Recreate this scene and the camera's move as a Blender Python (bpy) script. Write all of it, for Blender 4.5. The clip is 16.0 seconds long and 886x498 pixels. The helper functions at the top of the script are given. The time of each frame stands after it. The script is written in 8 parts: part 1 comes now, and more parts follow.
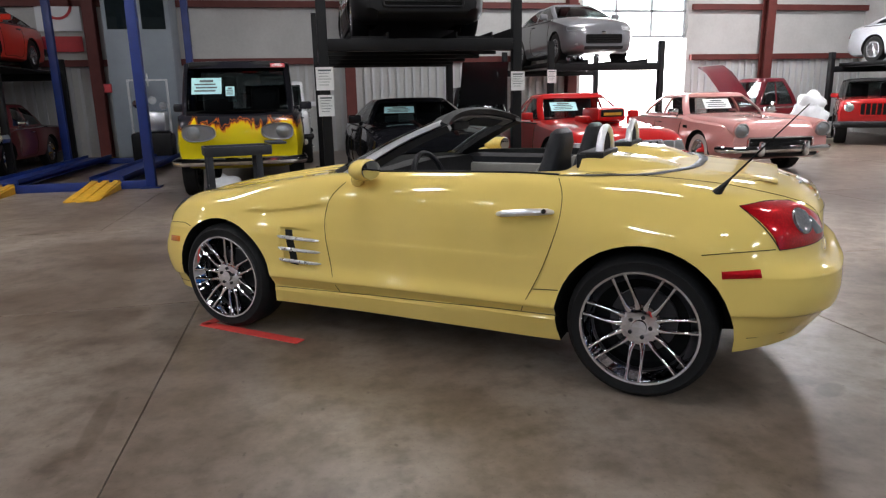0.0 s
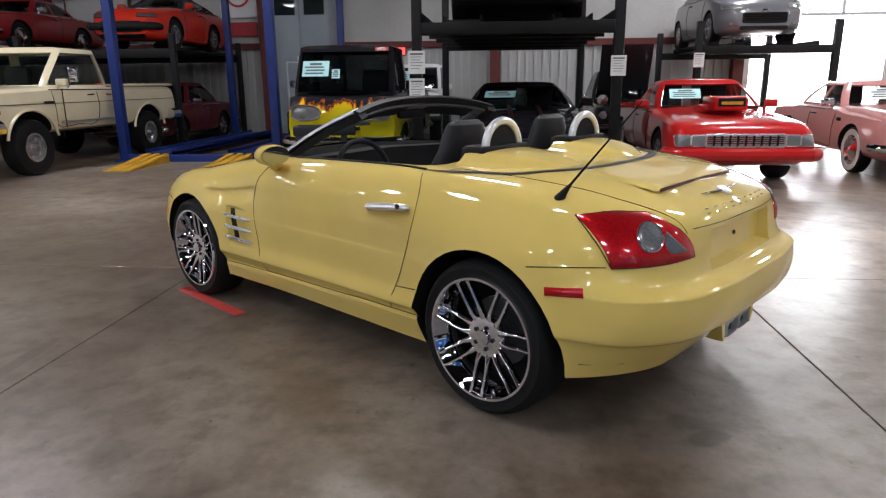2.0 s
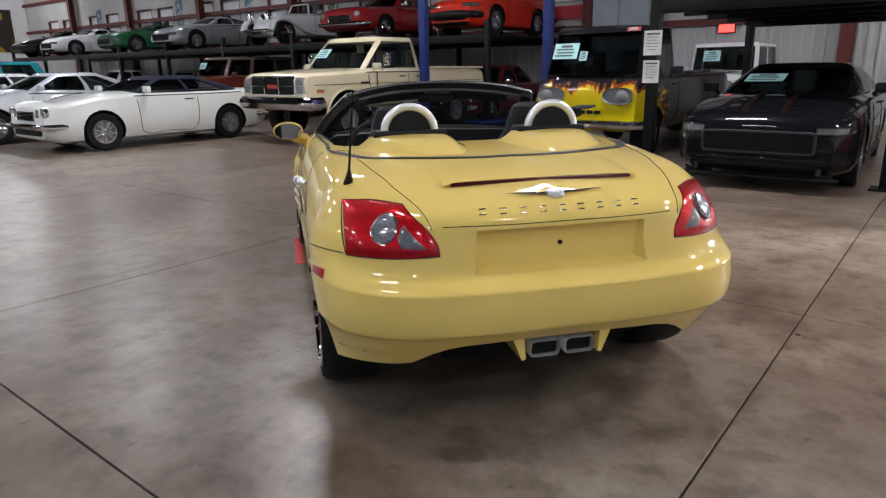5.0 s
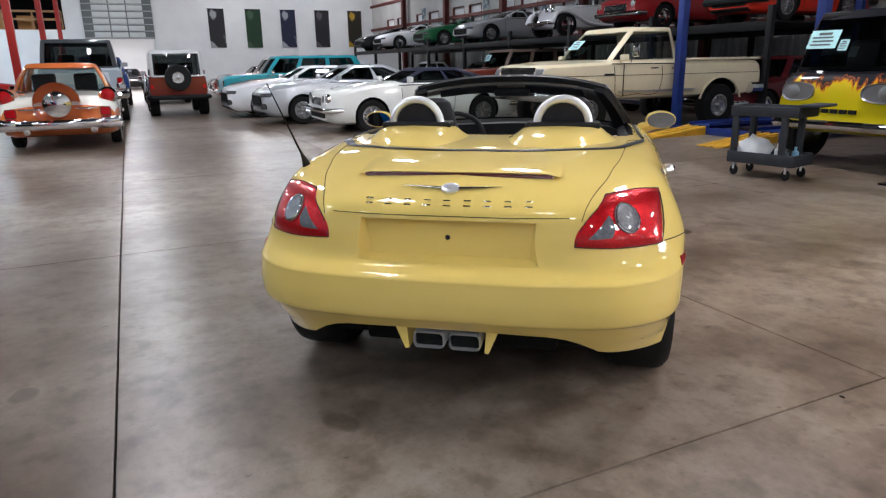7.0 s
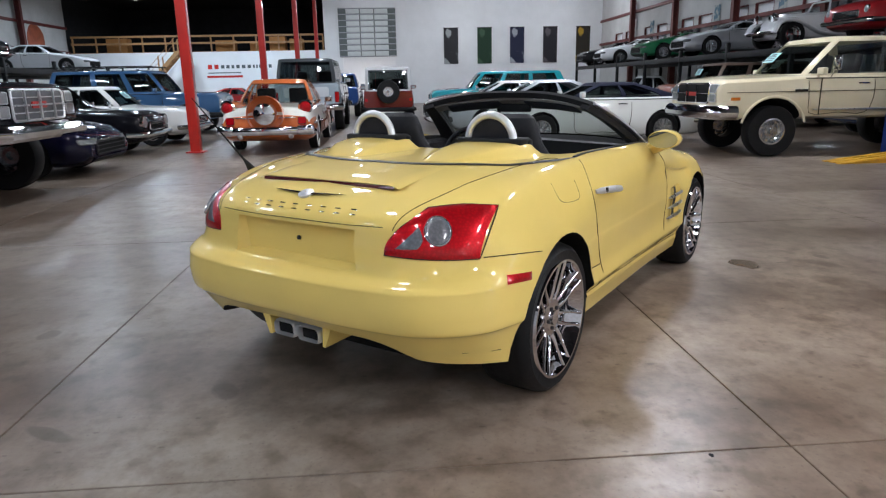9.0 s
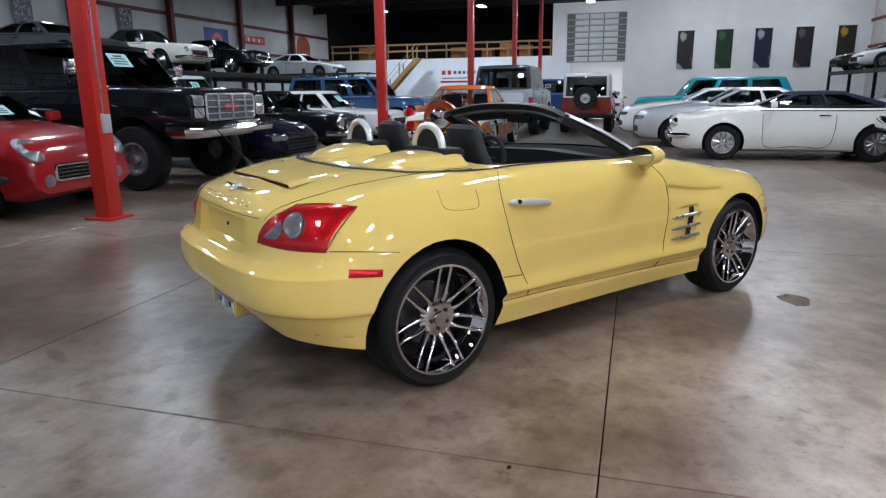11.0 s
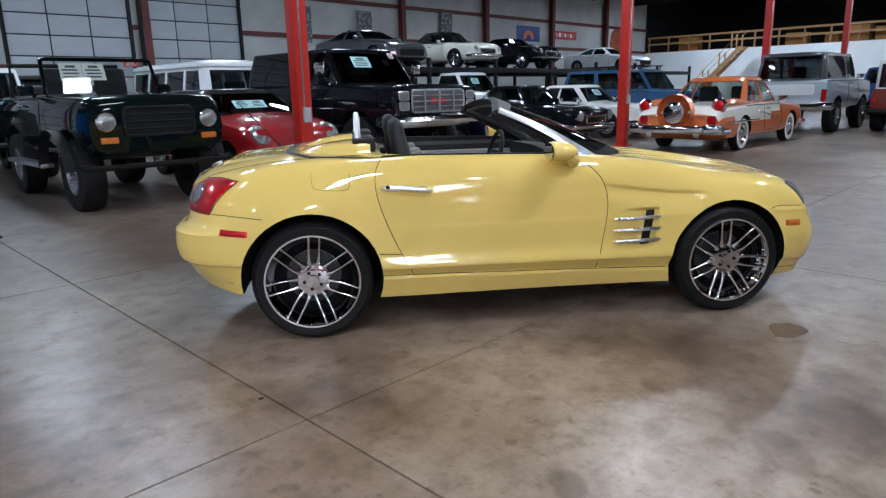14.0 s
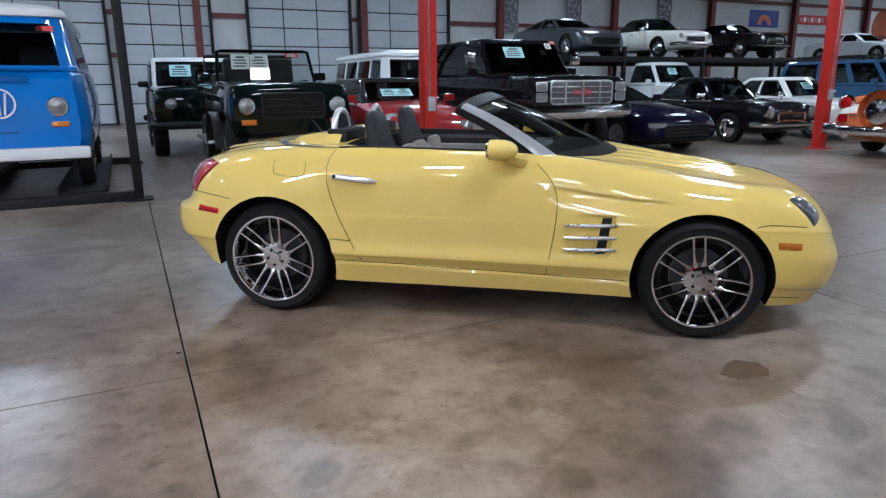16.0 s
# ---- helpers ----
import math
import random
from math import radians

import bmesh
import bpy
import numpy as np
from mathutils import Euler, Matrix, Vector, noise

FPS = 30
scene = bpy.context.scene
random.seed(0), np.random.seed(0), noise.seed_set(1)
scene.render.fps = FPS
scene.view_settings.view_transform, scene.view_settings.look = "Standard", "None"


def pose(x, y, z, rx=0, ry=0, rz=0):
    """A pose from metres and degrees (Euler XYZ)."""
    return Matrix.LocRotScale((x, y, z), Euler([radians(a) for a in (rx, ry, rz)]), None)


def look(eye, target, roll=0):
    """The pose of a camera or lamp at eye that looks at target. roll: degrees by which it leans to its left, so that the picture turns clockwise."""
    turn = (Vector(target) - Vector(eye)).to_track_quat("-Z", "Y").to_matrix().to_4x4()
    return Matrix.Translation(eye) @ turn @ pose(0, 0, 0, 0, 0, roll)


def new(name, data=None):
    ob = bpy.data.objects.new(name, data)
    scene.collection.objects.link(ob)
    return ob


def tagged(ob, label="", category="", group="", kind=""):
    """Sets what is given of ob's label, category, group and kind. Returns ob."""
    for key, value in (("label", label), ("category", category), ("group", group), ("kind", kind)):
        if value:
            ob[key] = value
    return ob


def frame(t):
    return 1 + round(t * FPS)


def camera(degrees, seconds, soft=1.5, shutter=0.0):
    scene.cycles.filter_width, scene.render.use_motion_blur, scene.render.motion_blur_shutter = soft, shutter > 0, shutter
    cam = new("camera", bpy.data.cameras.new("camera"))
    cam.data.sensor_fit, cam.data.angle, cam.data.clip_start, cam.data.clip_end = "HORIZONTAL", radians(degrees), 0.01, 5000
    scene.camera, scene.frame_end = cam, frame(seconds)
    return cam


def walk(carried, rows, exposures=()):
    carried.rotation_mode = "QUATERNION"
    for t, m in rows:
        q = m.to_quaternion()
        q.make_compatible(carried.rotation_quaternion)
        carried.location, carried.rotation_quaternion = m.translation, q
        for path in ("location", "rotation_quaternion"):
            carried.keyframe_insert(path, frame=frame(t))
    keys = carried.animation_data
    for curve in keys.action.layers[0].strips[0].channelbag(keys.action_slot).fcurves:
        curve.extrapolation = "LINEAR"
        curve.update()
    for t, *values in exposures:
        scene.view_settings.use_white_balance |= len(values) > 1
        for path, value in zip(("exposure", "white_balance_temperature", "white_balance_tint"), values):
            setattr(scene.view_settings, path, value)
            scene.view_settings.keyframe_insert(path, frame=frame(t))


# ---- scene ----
cam = camera(68.2, 16.0, 1.25)
METRES, EYE, TILT, LEAN, TURN = 11.97, 1.34, 0.0, 0.0, -11.3
ROWS = [
    (0.0, -0.0041, -0.0008, 0.0, -0.28, -13.01, 1.2),
    (0.5, 0.0258, 0.0037, 0.0012, 4.54, -13.37, 0.38),
    (1.0, 0.0575, 0.0063, 0.0014, 8.9, -13.59, 0.71),
    (1.5, 0.0868, 0.0124, -0.0003, 12.39, -13.8, 0.88),
    (2.0, 0.1153, 0.0229, 0.0009, 16.5, -14.26, 0.5),
    (2.5, 0.1467, 0.0302, 0.0012, 20.77, -14.53, 0.75),
    (3.0, 0.1732, 0.0409, -0.0001, 25.32, -14.73, 0.97),
    (5.5, 0.293, 0.1368, 0.0013, 55.94, -15.56, 0.89),
    (6.0, 0.3086, 0.1615, -0.001, 62.38, -15.6, 0.96),
    (6.5, 0.3211, 0.1892, 0.0003, 69.29, -15.78, 0.76),
    (7.0, 0.3373, 0.2192, 0.0006, 76.26, -15.78, 0.95),
    (7.5, 0.3459, 0.2478, -0.0009, 81.98, -15.53, 0.64),
    (8.0, 0.3502, 0.278, 0.0003, 87.25, -15.05, 0.89),
    (8.5, 0.3578, 0.3107, 0.0008, 92.58, -14.52, 0.69),
    (9.0, 0.3581, 0.3411, -0.0007, 96.81, -14.22, 1.08),
    (9.5, 0.3545, 0.3718, 0.0002, 101.17, -14.08, 1.26),
    (10.0, 0.3557, 0.4049, 0.0011, 107.17, -13.82, 0.83),
    (12.5, 0.3036, 0.5544, -0.0004, 131.95, -13.43, 1.2),
    (13.0, 0.2852, 0.5844, 0.0005, 137.66, -13.49, 0.98),
    (13.5, 0.2637, 0.6063, -0.0015, 141.66, -13.53, 0.54),
    (14.0, 0.2403, 0.6257, -0.001, 145.93, -13.6, 1.23),
    (14.5, 0.2148, 0.6473, 0.0, 151.05, -13.79, 0.55),
    (15.0, 0.1872, 0.6596, -0.0017, 154.84, -13.92, 0.46),
    (15.5, 0.157, 0.6692, -0.0009, 160.01, -14.05, 1.05),
    (16.0, 0.1253, 0.6816, -0.0, 165.79, -14.26, 0.48),
]
walk(cam, [(t, pose(0, 0, EYE, TILT, LEAN, TURN) @ pose(METRES * x, METRES * y, METRES * z, 90 + pitch, roll, yaw)) for t, x, y, z, yaw, pitch, roll in ROWS],
     [(0.0, -0.03, 6850, 16), (3.0, -0.12, 6750, 17), (5.5, 0.05, 6750, 17), (8.0, 0.15, 6450, 15), (10.0, 0.03, 6250, 14), (12.5, -0.08, 6150, 13), (16.0, -0.05, 5950, 13)])

# ---- world, daylight and lamps ----
world = bpy.data.worlds.new("sky")
scene.world = world
world.use_nodes = True
wn = world.node_tree.nodes
sky = wn.new("ShaderNodeTexSky")
sky.sky_type = "NISHITA"
sky.sun_disc = False
sky.sun_elevation, sky.sun_rotation = radians(48), radians(160)
world.node_tree.links.new(sky.outputs[0], wn["Background"].inputs[0])
wn["Background"].inputs[1].default_value = 0.15

sun_data = bpy.data.lights.new("sun", "SUN")
sun_data.energy, sun_data.angle, sun_data.color = 2.5, radians(0.5), (1.0, 0.95, 0.88)
sun = new("sun", sun_data)
sun.matrix_world = look((0, 0, 30), (8, -22, 0))

# daylight that enters by the raised roller door in the north wall
door_data = bpy.data.lights.new("door_daylight", "AREA")
door_data.shape, door_data.size, door_data.size_y = "RECTANGLE", 3.2, 3.8
door_data.energy, door_data.color = 900, (0.86, 0.94, 1.0)
door_light = new("door_daylight", door_data)
door_light.matrix_world = look((9.35, 18.35, 2.0), (8.6, 0, 0.4))

LAMPS = [(x, y, 175) for x in (-29.5, -21.0, -13.0, 12.6) for y in (-12.0, -5.2, 1.6, 8.4)]
LAMPS = [(x, y, 400 if (x, y) == (12.6, 8.4) else 210 if (x, y) == (-29.5, 8.4) else 130 if (x, y) == (12.6, 1.6) else 135 if x < -12 and y < 2 else w) for x, y, w in LAMPS]
LAMPS += [(x, y, 55 if (x, y) == (6.4, 1.6) else 190 if x < -6 and -6 < y < 2 else e) for x in (-6.2, 0.2, 6.4) for y, e in ((-12.0, 230), (-5.2, 155), (1.6, 80), (8.4, 225))]
# two unseen lamps added to brighten the north-east corner
LAMPS += [(6.4, 14.6, 210), (12.6, 14.6, 330)]
LAMPS += [(-38.0, y, e) for y, e in ((-12.0, 400), (-5.2, 340), (1.6, 280), (8.4, 430), (14.8, 380))] + [(x, 14.8, 60) for x in (-28.0, -19.5)]
LAMP_Z = 6.6
for x, y, watts in LAMPS:
    if x < -30 and y > 0:
        d = bpy.data.lights.new("high_bay_light", "POINT")
        d.shadow_soft_size, d.energy, d.color = .25, watts * .75, (0.91, 0.96, 1.0)
        new("high_bay_light", d).matrix_world = pose(x, y, LAMP_Z - .32)
        continue
    d = bpy.data.lights.new("high_bay_light", "AREA")
    d.shape, d.size, d.size_y, d.energy, d.color = "RECTANGLE", 1.2, 0.45, watts, ((0.72, 0.88, 1.0) if y < 0 else (0.80, 0.91, 1.0) if x < -10 else (0.91, 0.96, 1.0))
    new("high_bay_light", d).matrix_world = pose(x, y, LAMP_Z - 0.07)


# ---- materials ----
def shader(name):
    m = bpy.data.materials.new(name)
    m.use_nodes = True
    return m, m.node_tree.nodes, m.node_tree.links, m.node_tree.nodes["Principled BSDF"]


def ramp(nodes, links, fac, stops, soft=False):
    r = nodes.new("ShaderNodeValToRGB")
    r.color_ramp.interpolation = "B_SPLINE" if soft else "LINEAR"
    while len(r.color_ramp.elements) < len(stops):
        r.color_ramp.elements.new(0.5)
    for e, (p, c) in zip(r.color_ramp.elements, stops):
        e.position, e.color = p, (*c, 1)
    links.new(fac, r.inputs[0])
    return r.outputs[0]


def noise_tex(nodes, links, scale, detail=4, rough=0.6, vector=None):
    n = nodes.new("ShaderNodeTexNoise")
    n.inputs["Scale"].default_value, n.inputs["Detail"].default_value, n.inputs["Roughness"].default_value = scale, detail, rough
    if vector:
        links.new(vector, n.inputs["Vector"])
    return n.outputs[0]


def object_coords(nodes):
    return nodes.new("ShaderNodeTexCoord").outputs["Object"]


def bump(nodes, links, bsdf, height, strength, distance=0.01):
    b = nodes.new("ShaderNodeBump")
    b.inputs["Strength"].default_value, b.inputs["Distance"].default_value = strength, distance
    links.new(height, b.inputs["Height"])
    links.new(b.outputs[0], bsdf.inputs["Normal"])


def surface(name, color, rough=0.5, metal=0.0, vary=0.12, scale=6.0, coat=0.0, relief=0.0, fine=60.0):
    """A plain material whose colour and roughness waver at two scales."""
    m, n, l, b = shader(name)
    co = object_coords(n)
    big, small = noise_tex(n, l, scale, 4, 0.6, co), noise_tex(n, l, fine, 3, 0.6, co)
    mix = n.new("ShaderNodeMath")
    mix.operation = "MULTIPLY_ADD"
    mix.inputs[1].default_value, = (0.35,)
    l.new(small, mix.inputs[0])
    l.new(big, mix.inputs[2])
    lo, hi = [max(0, c * (1 - vary)) for c in color], [min(1, c * (1 + vary)) for c in color]
    l.new(ramp(n, l, mix.outputs[0], [(0.35, lo), (0.95, hi)]), b.inputs["Base Color"])
    r = n.new("ShaderNodeMapRange")
    r.inputs[3].default_value, r.inputs[4].default_value = max(0.02, rough * 0.8), min(1, rough * 1.25)
    l.new(small, r.inputs[0])
    l.new(r.outputs[0], b.inputs["Roughness"])
    b.inputs["Metallic"].default_value = metal
    b.inputs["Coat Weight"].default_value, b.inputs["Coat Roughness"].default_value = coat, 0.03
    if max(color) < 0.05 and not metal:
        b.inputs["Specular IOR Level"].default_value = 0.2
    if relief:
        bump(n, l, b, small, relief)
    return m


PAINTS = {}


def paint(name, color, rough=0.32, coat=1.0, metal=0.0):
    """Car lacquer: colour under a clear coat, with faint dust."""
    if name not in PAINTS:
        PAINTS[name] = surface(name + "_paint", color, rough, metal, 0.05, 3.0, coat, 0.0, 400.0)
        PAINTS[name].node_tree.nodes["Principled BSDF"].inputs["Specular IOR Level"].default_value = 0.12 if max(color) > 0.05 else 0.02
        PAINTS[name].node_tree.nodes["Principled BSDF"].inputs["Coat IOR"].default_value = 1.5 if max(color) > 0.05 else 1.33
    return PAINTS[name]


def tinted_glass(name, tint, gloss=0.12):
    m, n, l, b = shader(name)
    n.remove(b)
    t, g, mix = n.new("ShaderNodeBsdfTransparent"), n.new("ShaderNodeBsdfGlossy"), n.new("ShaderNodeMixShader")
    t.inputs[0].default_value = (*tint, 1)
    g.inputs["Roughness"].default_value = 0.02
    f = n.new("ShaderNodeLayerWeight")
    f.inputs[0].default_value = 0.5
    p, add = n.new("ShaderNodeMath"), n.new("ShaderNodeMath")
    p.operation, p.inputs[1].default_value = "POWER", 4.0
    add.operation, add.inputs[1].default_value, add.inputs[2].default_value = "MULTIPLY_ADD", 0.7, 0.03 + gloss * 0.3
    l.new(f.outputs["Facing"], p.inputs[0])
    l.new(p.outputs[0], add.inputs[0])
    l.new(add.outputs[0], mix.inputs[0])
    l.new(t.outputs[0], mix.inputs[1])
    l.new(g.outputs[0], mix.inputs[2])
    l.new(mix.outputs[0], n["Material Output"].inputs[0])
    return m


def lamp_lens(name, color, rough=0.03, metal=0.0):
    """Ribbed lamp plastic over a bright reflector."""
    m, n, l, b = shader(name)
    co = object_coords(n)
    v = n.new("ShaderNodeTexVoronoi")
    v.inputs["Scale"].default_value = 90
    l.new(co, v.inputs["Vector"])
    l.new(ramp(n, l, v.outputs["Distance"], [(0.0, [c * 1.0 for c in color]), (0.7, [c * 0.7 for c in color])]), b.inputs["Base Color"])
    b.inputs["Roughness"].default_value = 0.35
    b.inputs["Specular IOR Level"].default_value = 0.2
    b.inputs["Coat Weight"].default_value, b.inputs["Coat Roughness"].default_value = 1.0, rough
    b.inputs["Metallic"].default_value = metal
    bump(n, l, b, v.outputs["Distance"], 0.12, 0.003)
    return m


YELLOW = paint("butter_yellow", (0.80, 0.585, 0.160), 0.55)
CHROME = surface("chrome", (0.78, 0.78, 0.80), 0.06, 1.0, 0.05)
HOOP = surface("polished_aluminium", (0.80, 0.80, 0.82), 0.30, 0.65, 0.05)
WHEEL_CHROME = surface("wheel_chrome", (0.64, 0.64, 0.67), 0.03, 1.0, 0.05)
BRUSHED = surface("brushed_metal", (0.62, 0.63, 0.65), 0.28, 1.0, 0.08)
SILVER = surface("satin_silver", (0.60, 0.61, 0.63), 0.33, 0.75, 0.05, coat=0.3)
STEEL_RIM = surface("rim_metal", (0.5, 0.5, 0.52), 0.25, 0.9, 0.1)
RUBBER = surface("tyre_rubber", (0.0065, 0.0065, 0.007), 0.6, 0, 0.3, 10, relief=0.1)
RUBBER.node_tree.nodes["Principled BSDF"].inputs["Specular IOR Level"].default_value = 0.25
WHITEWALL = surface("whitewall_rubber", (0.7, 0.69, 0.65), 0.6)
BLACK = surface("black_trim", (0.012, 0.012, 0.013), 0.5, 0, 0.3)
LINER = surface("dark_liner", (0.008, 0.008, 0.008), 0.85, 0, 0.3)
SEAM = surface("panel_gap", (0.035, 0.026, 0.010), 0.8)
LEATHER = surface("black_leather", (0.022, 0.022, 0.025), 0.5, 0, 0.25, 20, relief=0.25, fine=220)
GREY_LEATHER = surface("grey_leather", (0.27, 0.255, 0.23), 0.55, 0, 0.12, 20, relief=0.2, fine=220)
CARPET = surface("black_carpet", (0.02, 0.02, 0.021), 0.95, 0, 0.3, 30, relief=0.4, fine=300)
NAVY_CANVAS = surface("navy_canvas", (0.014, 0.016, 0.034), 0.9, 0, 0.2, 20, relief=0.3, fine=400)
CANVAS = surface("black_canvas", (0.02, 0.02, 0.024), 0.9, 0, 0.2, 20, relief=0.3, fine=400)
GLASS = tinted_glass("clear_glass", (0.66, 0.72, 0.70), 0.08)
DARK_GLASS = tinted_glass("dark_glass", (0.22, 0.25, 0.25), 0.12)
BLACK_GLASS = tinted_glass("black_glass", (0.07, 0.07, 0.07), 0.12)
MIRROR = surface("mirror_glass", (0.42, 0.44, 0.46), 0.02, 1.0, 0.01)
RED_LENS = lamp_lens("red_lens", (0.62, 0.004, 0.010), .02, .55)
CLEAR_LENS = lamp_lens("clear_lens", (0.36, 0.37, 0.38), 0.03, 0.7)
AMBER_LENS = lamp_lens("amber_lens", (0.70, 0.20, 0.02))
PAPER = surface("white_paper", (0.78, 0.79, 0.78), 0.7)
CYAN_PAPER = surface("pale_blue_paper", (0.42, 0.72, 0.74), 0.7)
INK = surface("printed_ink", (0.10, 0.12, 0.13), 0.7)
RED_PAPER = surface("red_label", (0.55, 0.05, 0.06), 0.6)
RED_STEEL = surface("red_painted_steel", (0.52, 0.022, 0.014), 0.38, 0, 0.12, 4, 0.3)
BLUE_STEEL = surface("blue_painted_steel", (0.004, 0.021, 0.14), 0.45, 0, 0.25, 4, 0.0)
BLACK_STEEL = surface("black_painted_steel", (0.009, 0.009, 0.010), 0.5, 0, 0.3, 4, 0.0)
YELLOW_STEEL = surface("yellow_painted_steel", (0.62, 0.34, 0.025), 0.5, 0, 0.25, 8)
OXIDE = surface("red_oxide_steel", (0.12, 0.022, 0.018), 0.6, 0, 0.25, 3)
WHITE_WALL = surface("white_metal_sheet", (0.78, 0.80, 0.82), 0.55, 0, 0.07, 0.8)
DIRTY_WHITE = surface("white_insulation", (0.50, 0.50, 0.49), 0.8, 0, 0.18, 0.7, relief=0.15, fine=14)
GREY_DOOR = surface("pale_grey_panel", (0.40, 0.42, 0.45), 0.5, 0, 0.12, 1.2)
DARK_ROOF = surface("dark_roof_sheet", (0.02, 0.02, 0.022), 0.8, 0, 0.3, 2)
PINE = surface("pine_timber", (0.30, 0.16, 0.065), 0.6, 0, 0.25, 9)
# greyer copy of the white sheet: shade behind the lifts is in its colour
RIBBED_SHADED = surface("shaded_ribbed_white_sheet", (0.52, 0.53, 0.54), 0.5, 0, 0.12, 0.8)
PLASTIC_GREY = surface("dark_grey_plastic", (0.035, 0.038, 0.045), 0.55, 0, 0.2)
WHITE_PLASTIC = surface("white_plastic_film", (0.75, 0.77, 0.8), 0.35)


def concrete():
    m, n, l, b = shader("polished_concrete")
    geo = n.new("ShaderNodeNewGeometry")
    co = geo.outputs["Position"]
    warp = n.new("ShaderNodeMapping")
    warp.inputs["Rotation"].default_value = (0, 0, 0.6)
    warp.inputs["Scale"].default_value = (1.0, 0.45, 1.0)
    l.new(co, warp.inputs[0])
    wide, mid, fine, pits = [noise_tex(n, l, s, d, r, co) for s, d, r in ((0.34, 4, 0.55), (1.2, 5, 0.6), (26, 2, 0.6), (7.0, 4, 0.55))]
    swept = noise_tex(n, l, 0.9, 6, 0.6, warp.outputs[0])
    base = ramp(n, l, wide, [(0.35, (0.130, 0.094, 0.071)), (0.45, (0.190, 0.150, 0.120)), (0.55, (0.245, 0.204, 0.170)), (0.65, (0.365, 0.320, 0.276))], True)

    def times(a_, b_, fac):
        mul = n.new("ShaderNodeMix")
        mul.data_type, mul.blend_type = "RGBA", "MULTIPLY"
        mul.inputs["Factor"].default_value = fac
        l.new(a_, mul.inputs[6])
        l.new(b_, mul.inputs[7])
        return mul.outputs[2]

    flakes = noise_tex(n, l, 4.2, 4, 0.58, co)
    col = times(base, ramp(n, l, mid, [(0.32, (0.58, 0.51, 0.44)), (0.45, (0.88, 0.85, 0.81)), (0.56, (1.04, 1.04, 1.04)), (0.68, (1.34, 1.34, 1.34))], True), 0.9)
    col = times(col, ramp(n, l, swept, [(0.33, (0.62, 0.56, 0.50)), (0.50, (1.0, 1.0, 1.0)), (0.67, (1.24, 1.24, 1.25))], True), 0.8)
    col = times(col, ramp(n, l, pits, [(0.30, (0.50, 0.45, 0.40)), (0.47, (0.96, 0.95, 0.94)), (0.68, (1.08, 1.08, 1.08))], True), 0.9)
    col = times(col, ramp(n, l, flakes, [(0.30, (0.58, 0.52, 0.47)), (0.48, (0.95, 0.94, 0.93)), (0.58, (1.02, 1.02, 1.02)), (0.70, (1.24, 1.23, 1.22))], True), 0.85)
    col = times(col, ramp(n, l, fine, [(0.25, (0.80, 0.79, 0.78)), (0.75, (1.14, 1.14, 1.14))], True), 1.0)
    # a paler, scuffed stretch with dark scabs, brightened by lamplight put into its colour
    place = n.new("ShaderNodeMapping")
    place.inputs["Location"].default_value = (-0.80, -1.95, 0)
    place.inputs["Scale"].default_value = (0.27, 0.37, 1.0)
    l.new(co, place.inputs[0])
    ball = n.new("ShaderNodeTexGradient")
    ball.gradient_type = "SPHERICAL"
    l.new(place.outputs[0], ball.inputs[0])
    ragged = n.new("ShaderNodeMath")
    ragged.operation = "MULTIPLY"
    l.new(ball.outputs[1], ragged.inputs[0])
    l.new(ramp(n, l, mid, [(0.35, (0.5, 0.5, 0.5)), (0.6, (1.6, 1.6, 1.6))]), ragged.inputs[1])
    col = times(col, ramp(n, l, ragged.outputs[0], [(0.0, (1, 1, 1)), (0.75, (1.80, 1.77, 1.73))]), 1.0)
    spotty = n.new("ShaderNodeMath")
    spotty.operation = "MULTIPLY_ADD"
    spotty.inputs[1].default_value = 0.30
    l.new(noise_tex(n, l, 2.1, 3, 0.5, co), spotty.inputs[0])
    l.new(noise_tex(n, l, 11.0, 4, 0.55, co), spotty.inputs[2])
    scabs = ramp(n, l, spotty.outputs[0], [(0.44, (0.52, 0.46, 0.41)), (0.53, (0.97, 0.96, 0.95)), (0.60, (1, 1, 1))], True)
    worn = n.new("ShaderNodeMix")
    worn.data_type, worn.blend_type = "RGBA", "MULTIPLY"
    l.new(ragged.outputs[0], worn.inputs["Factor"])
    l.new(col, worn.inputs[6])
    l.new(scabs, worn.inputs[7])
    col = worn.outputs[2]
    # grit and scars: sparse small dark flecks, drawn out one way, in some cells only
    drawn = n.new("ShaderNodeMapping")
    drawn.inputs["Rotation"].default_value, drawn.inputs["Scale"].default_value = (0, 0, -0.7), (1.0, 0.55, 1.0)
    l.new(co, drawn.inputs[0])
    for scale, edge, share in ((5.5, 0.17, 0.62), (14.0, 0.20, 0.72)):
        cell = n.new("ShaderNodeTexVoronoi")
        cell.inputs["Scale"].default_value = scale
        l.new(drawn.outputs[0], cell.inputs["Vector"])
        pick = n.new("ShaderNodeSeparateColor")
        l.new(cell.outputs["Color"], pick.inputs[0])
        rare = n.new("ShaderNodeMath")
        rare.operation, rare.inputs[1].default_value = "LESS_THAN", share
        l.new(pick.outputs[0], rare.inputs[0])
        wob = n.new("ShaderNodeMath")
        wob.operation, wob.inputs[1].default_value = "MULTIPLY_ADD", 0.26
        l.new(noise_tex(n, l, scale * 4.5, 3, 0.6, co), wob.inputs[0])
        l.new(cell.outputs["Distance"], wob.inputs[2])
        far = n.new("ShaderNodeMath")
        far.operation = "ADD"
        l.new(wob.outputs[0], far.inputs[0])
        l.new(rare.outputs[0], far.inputs[1])
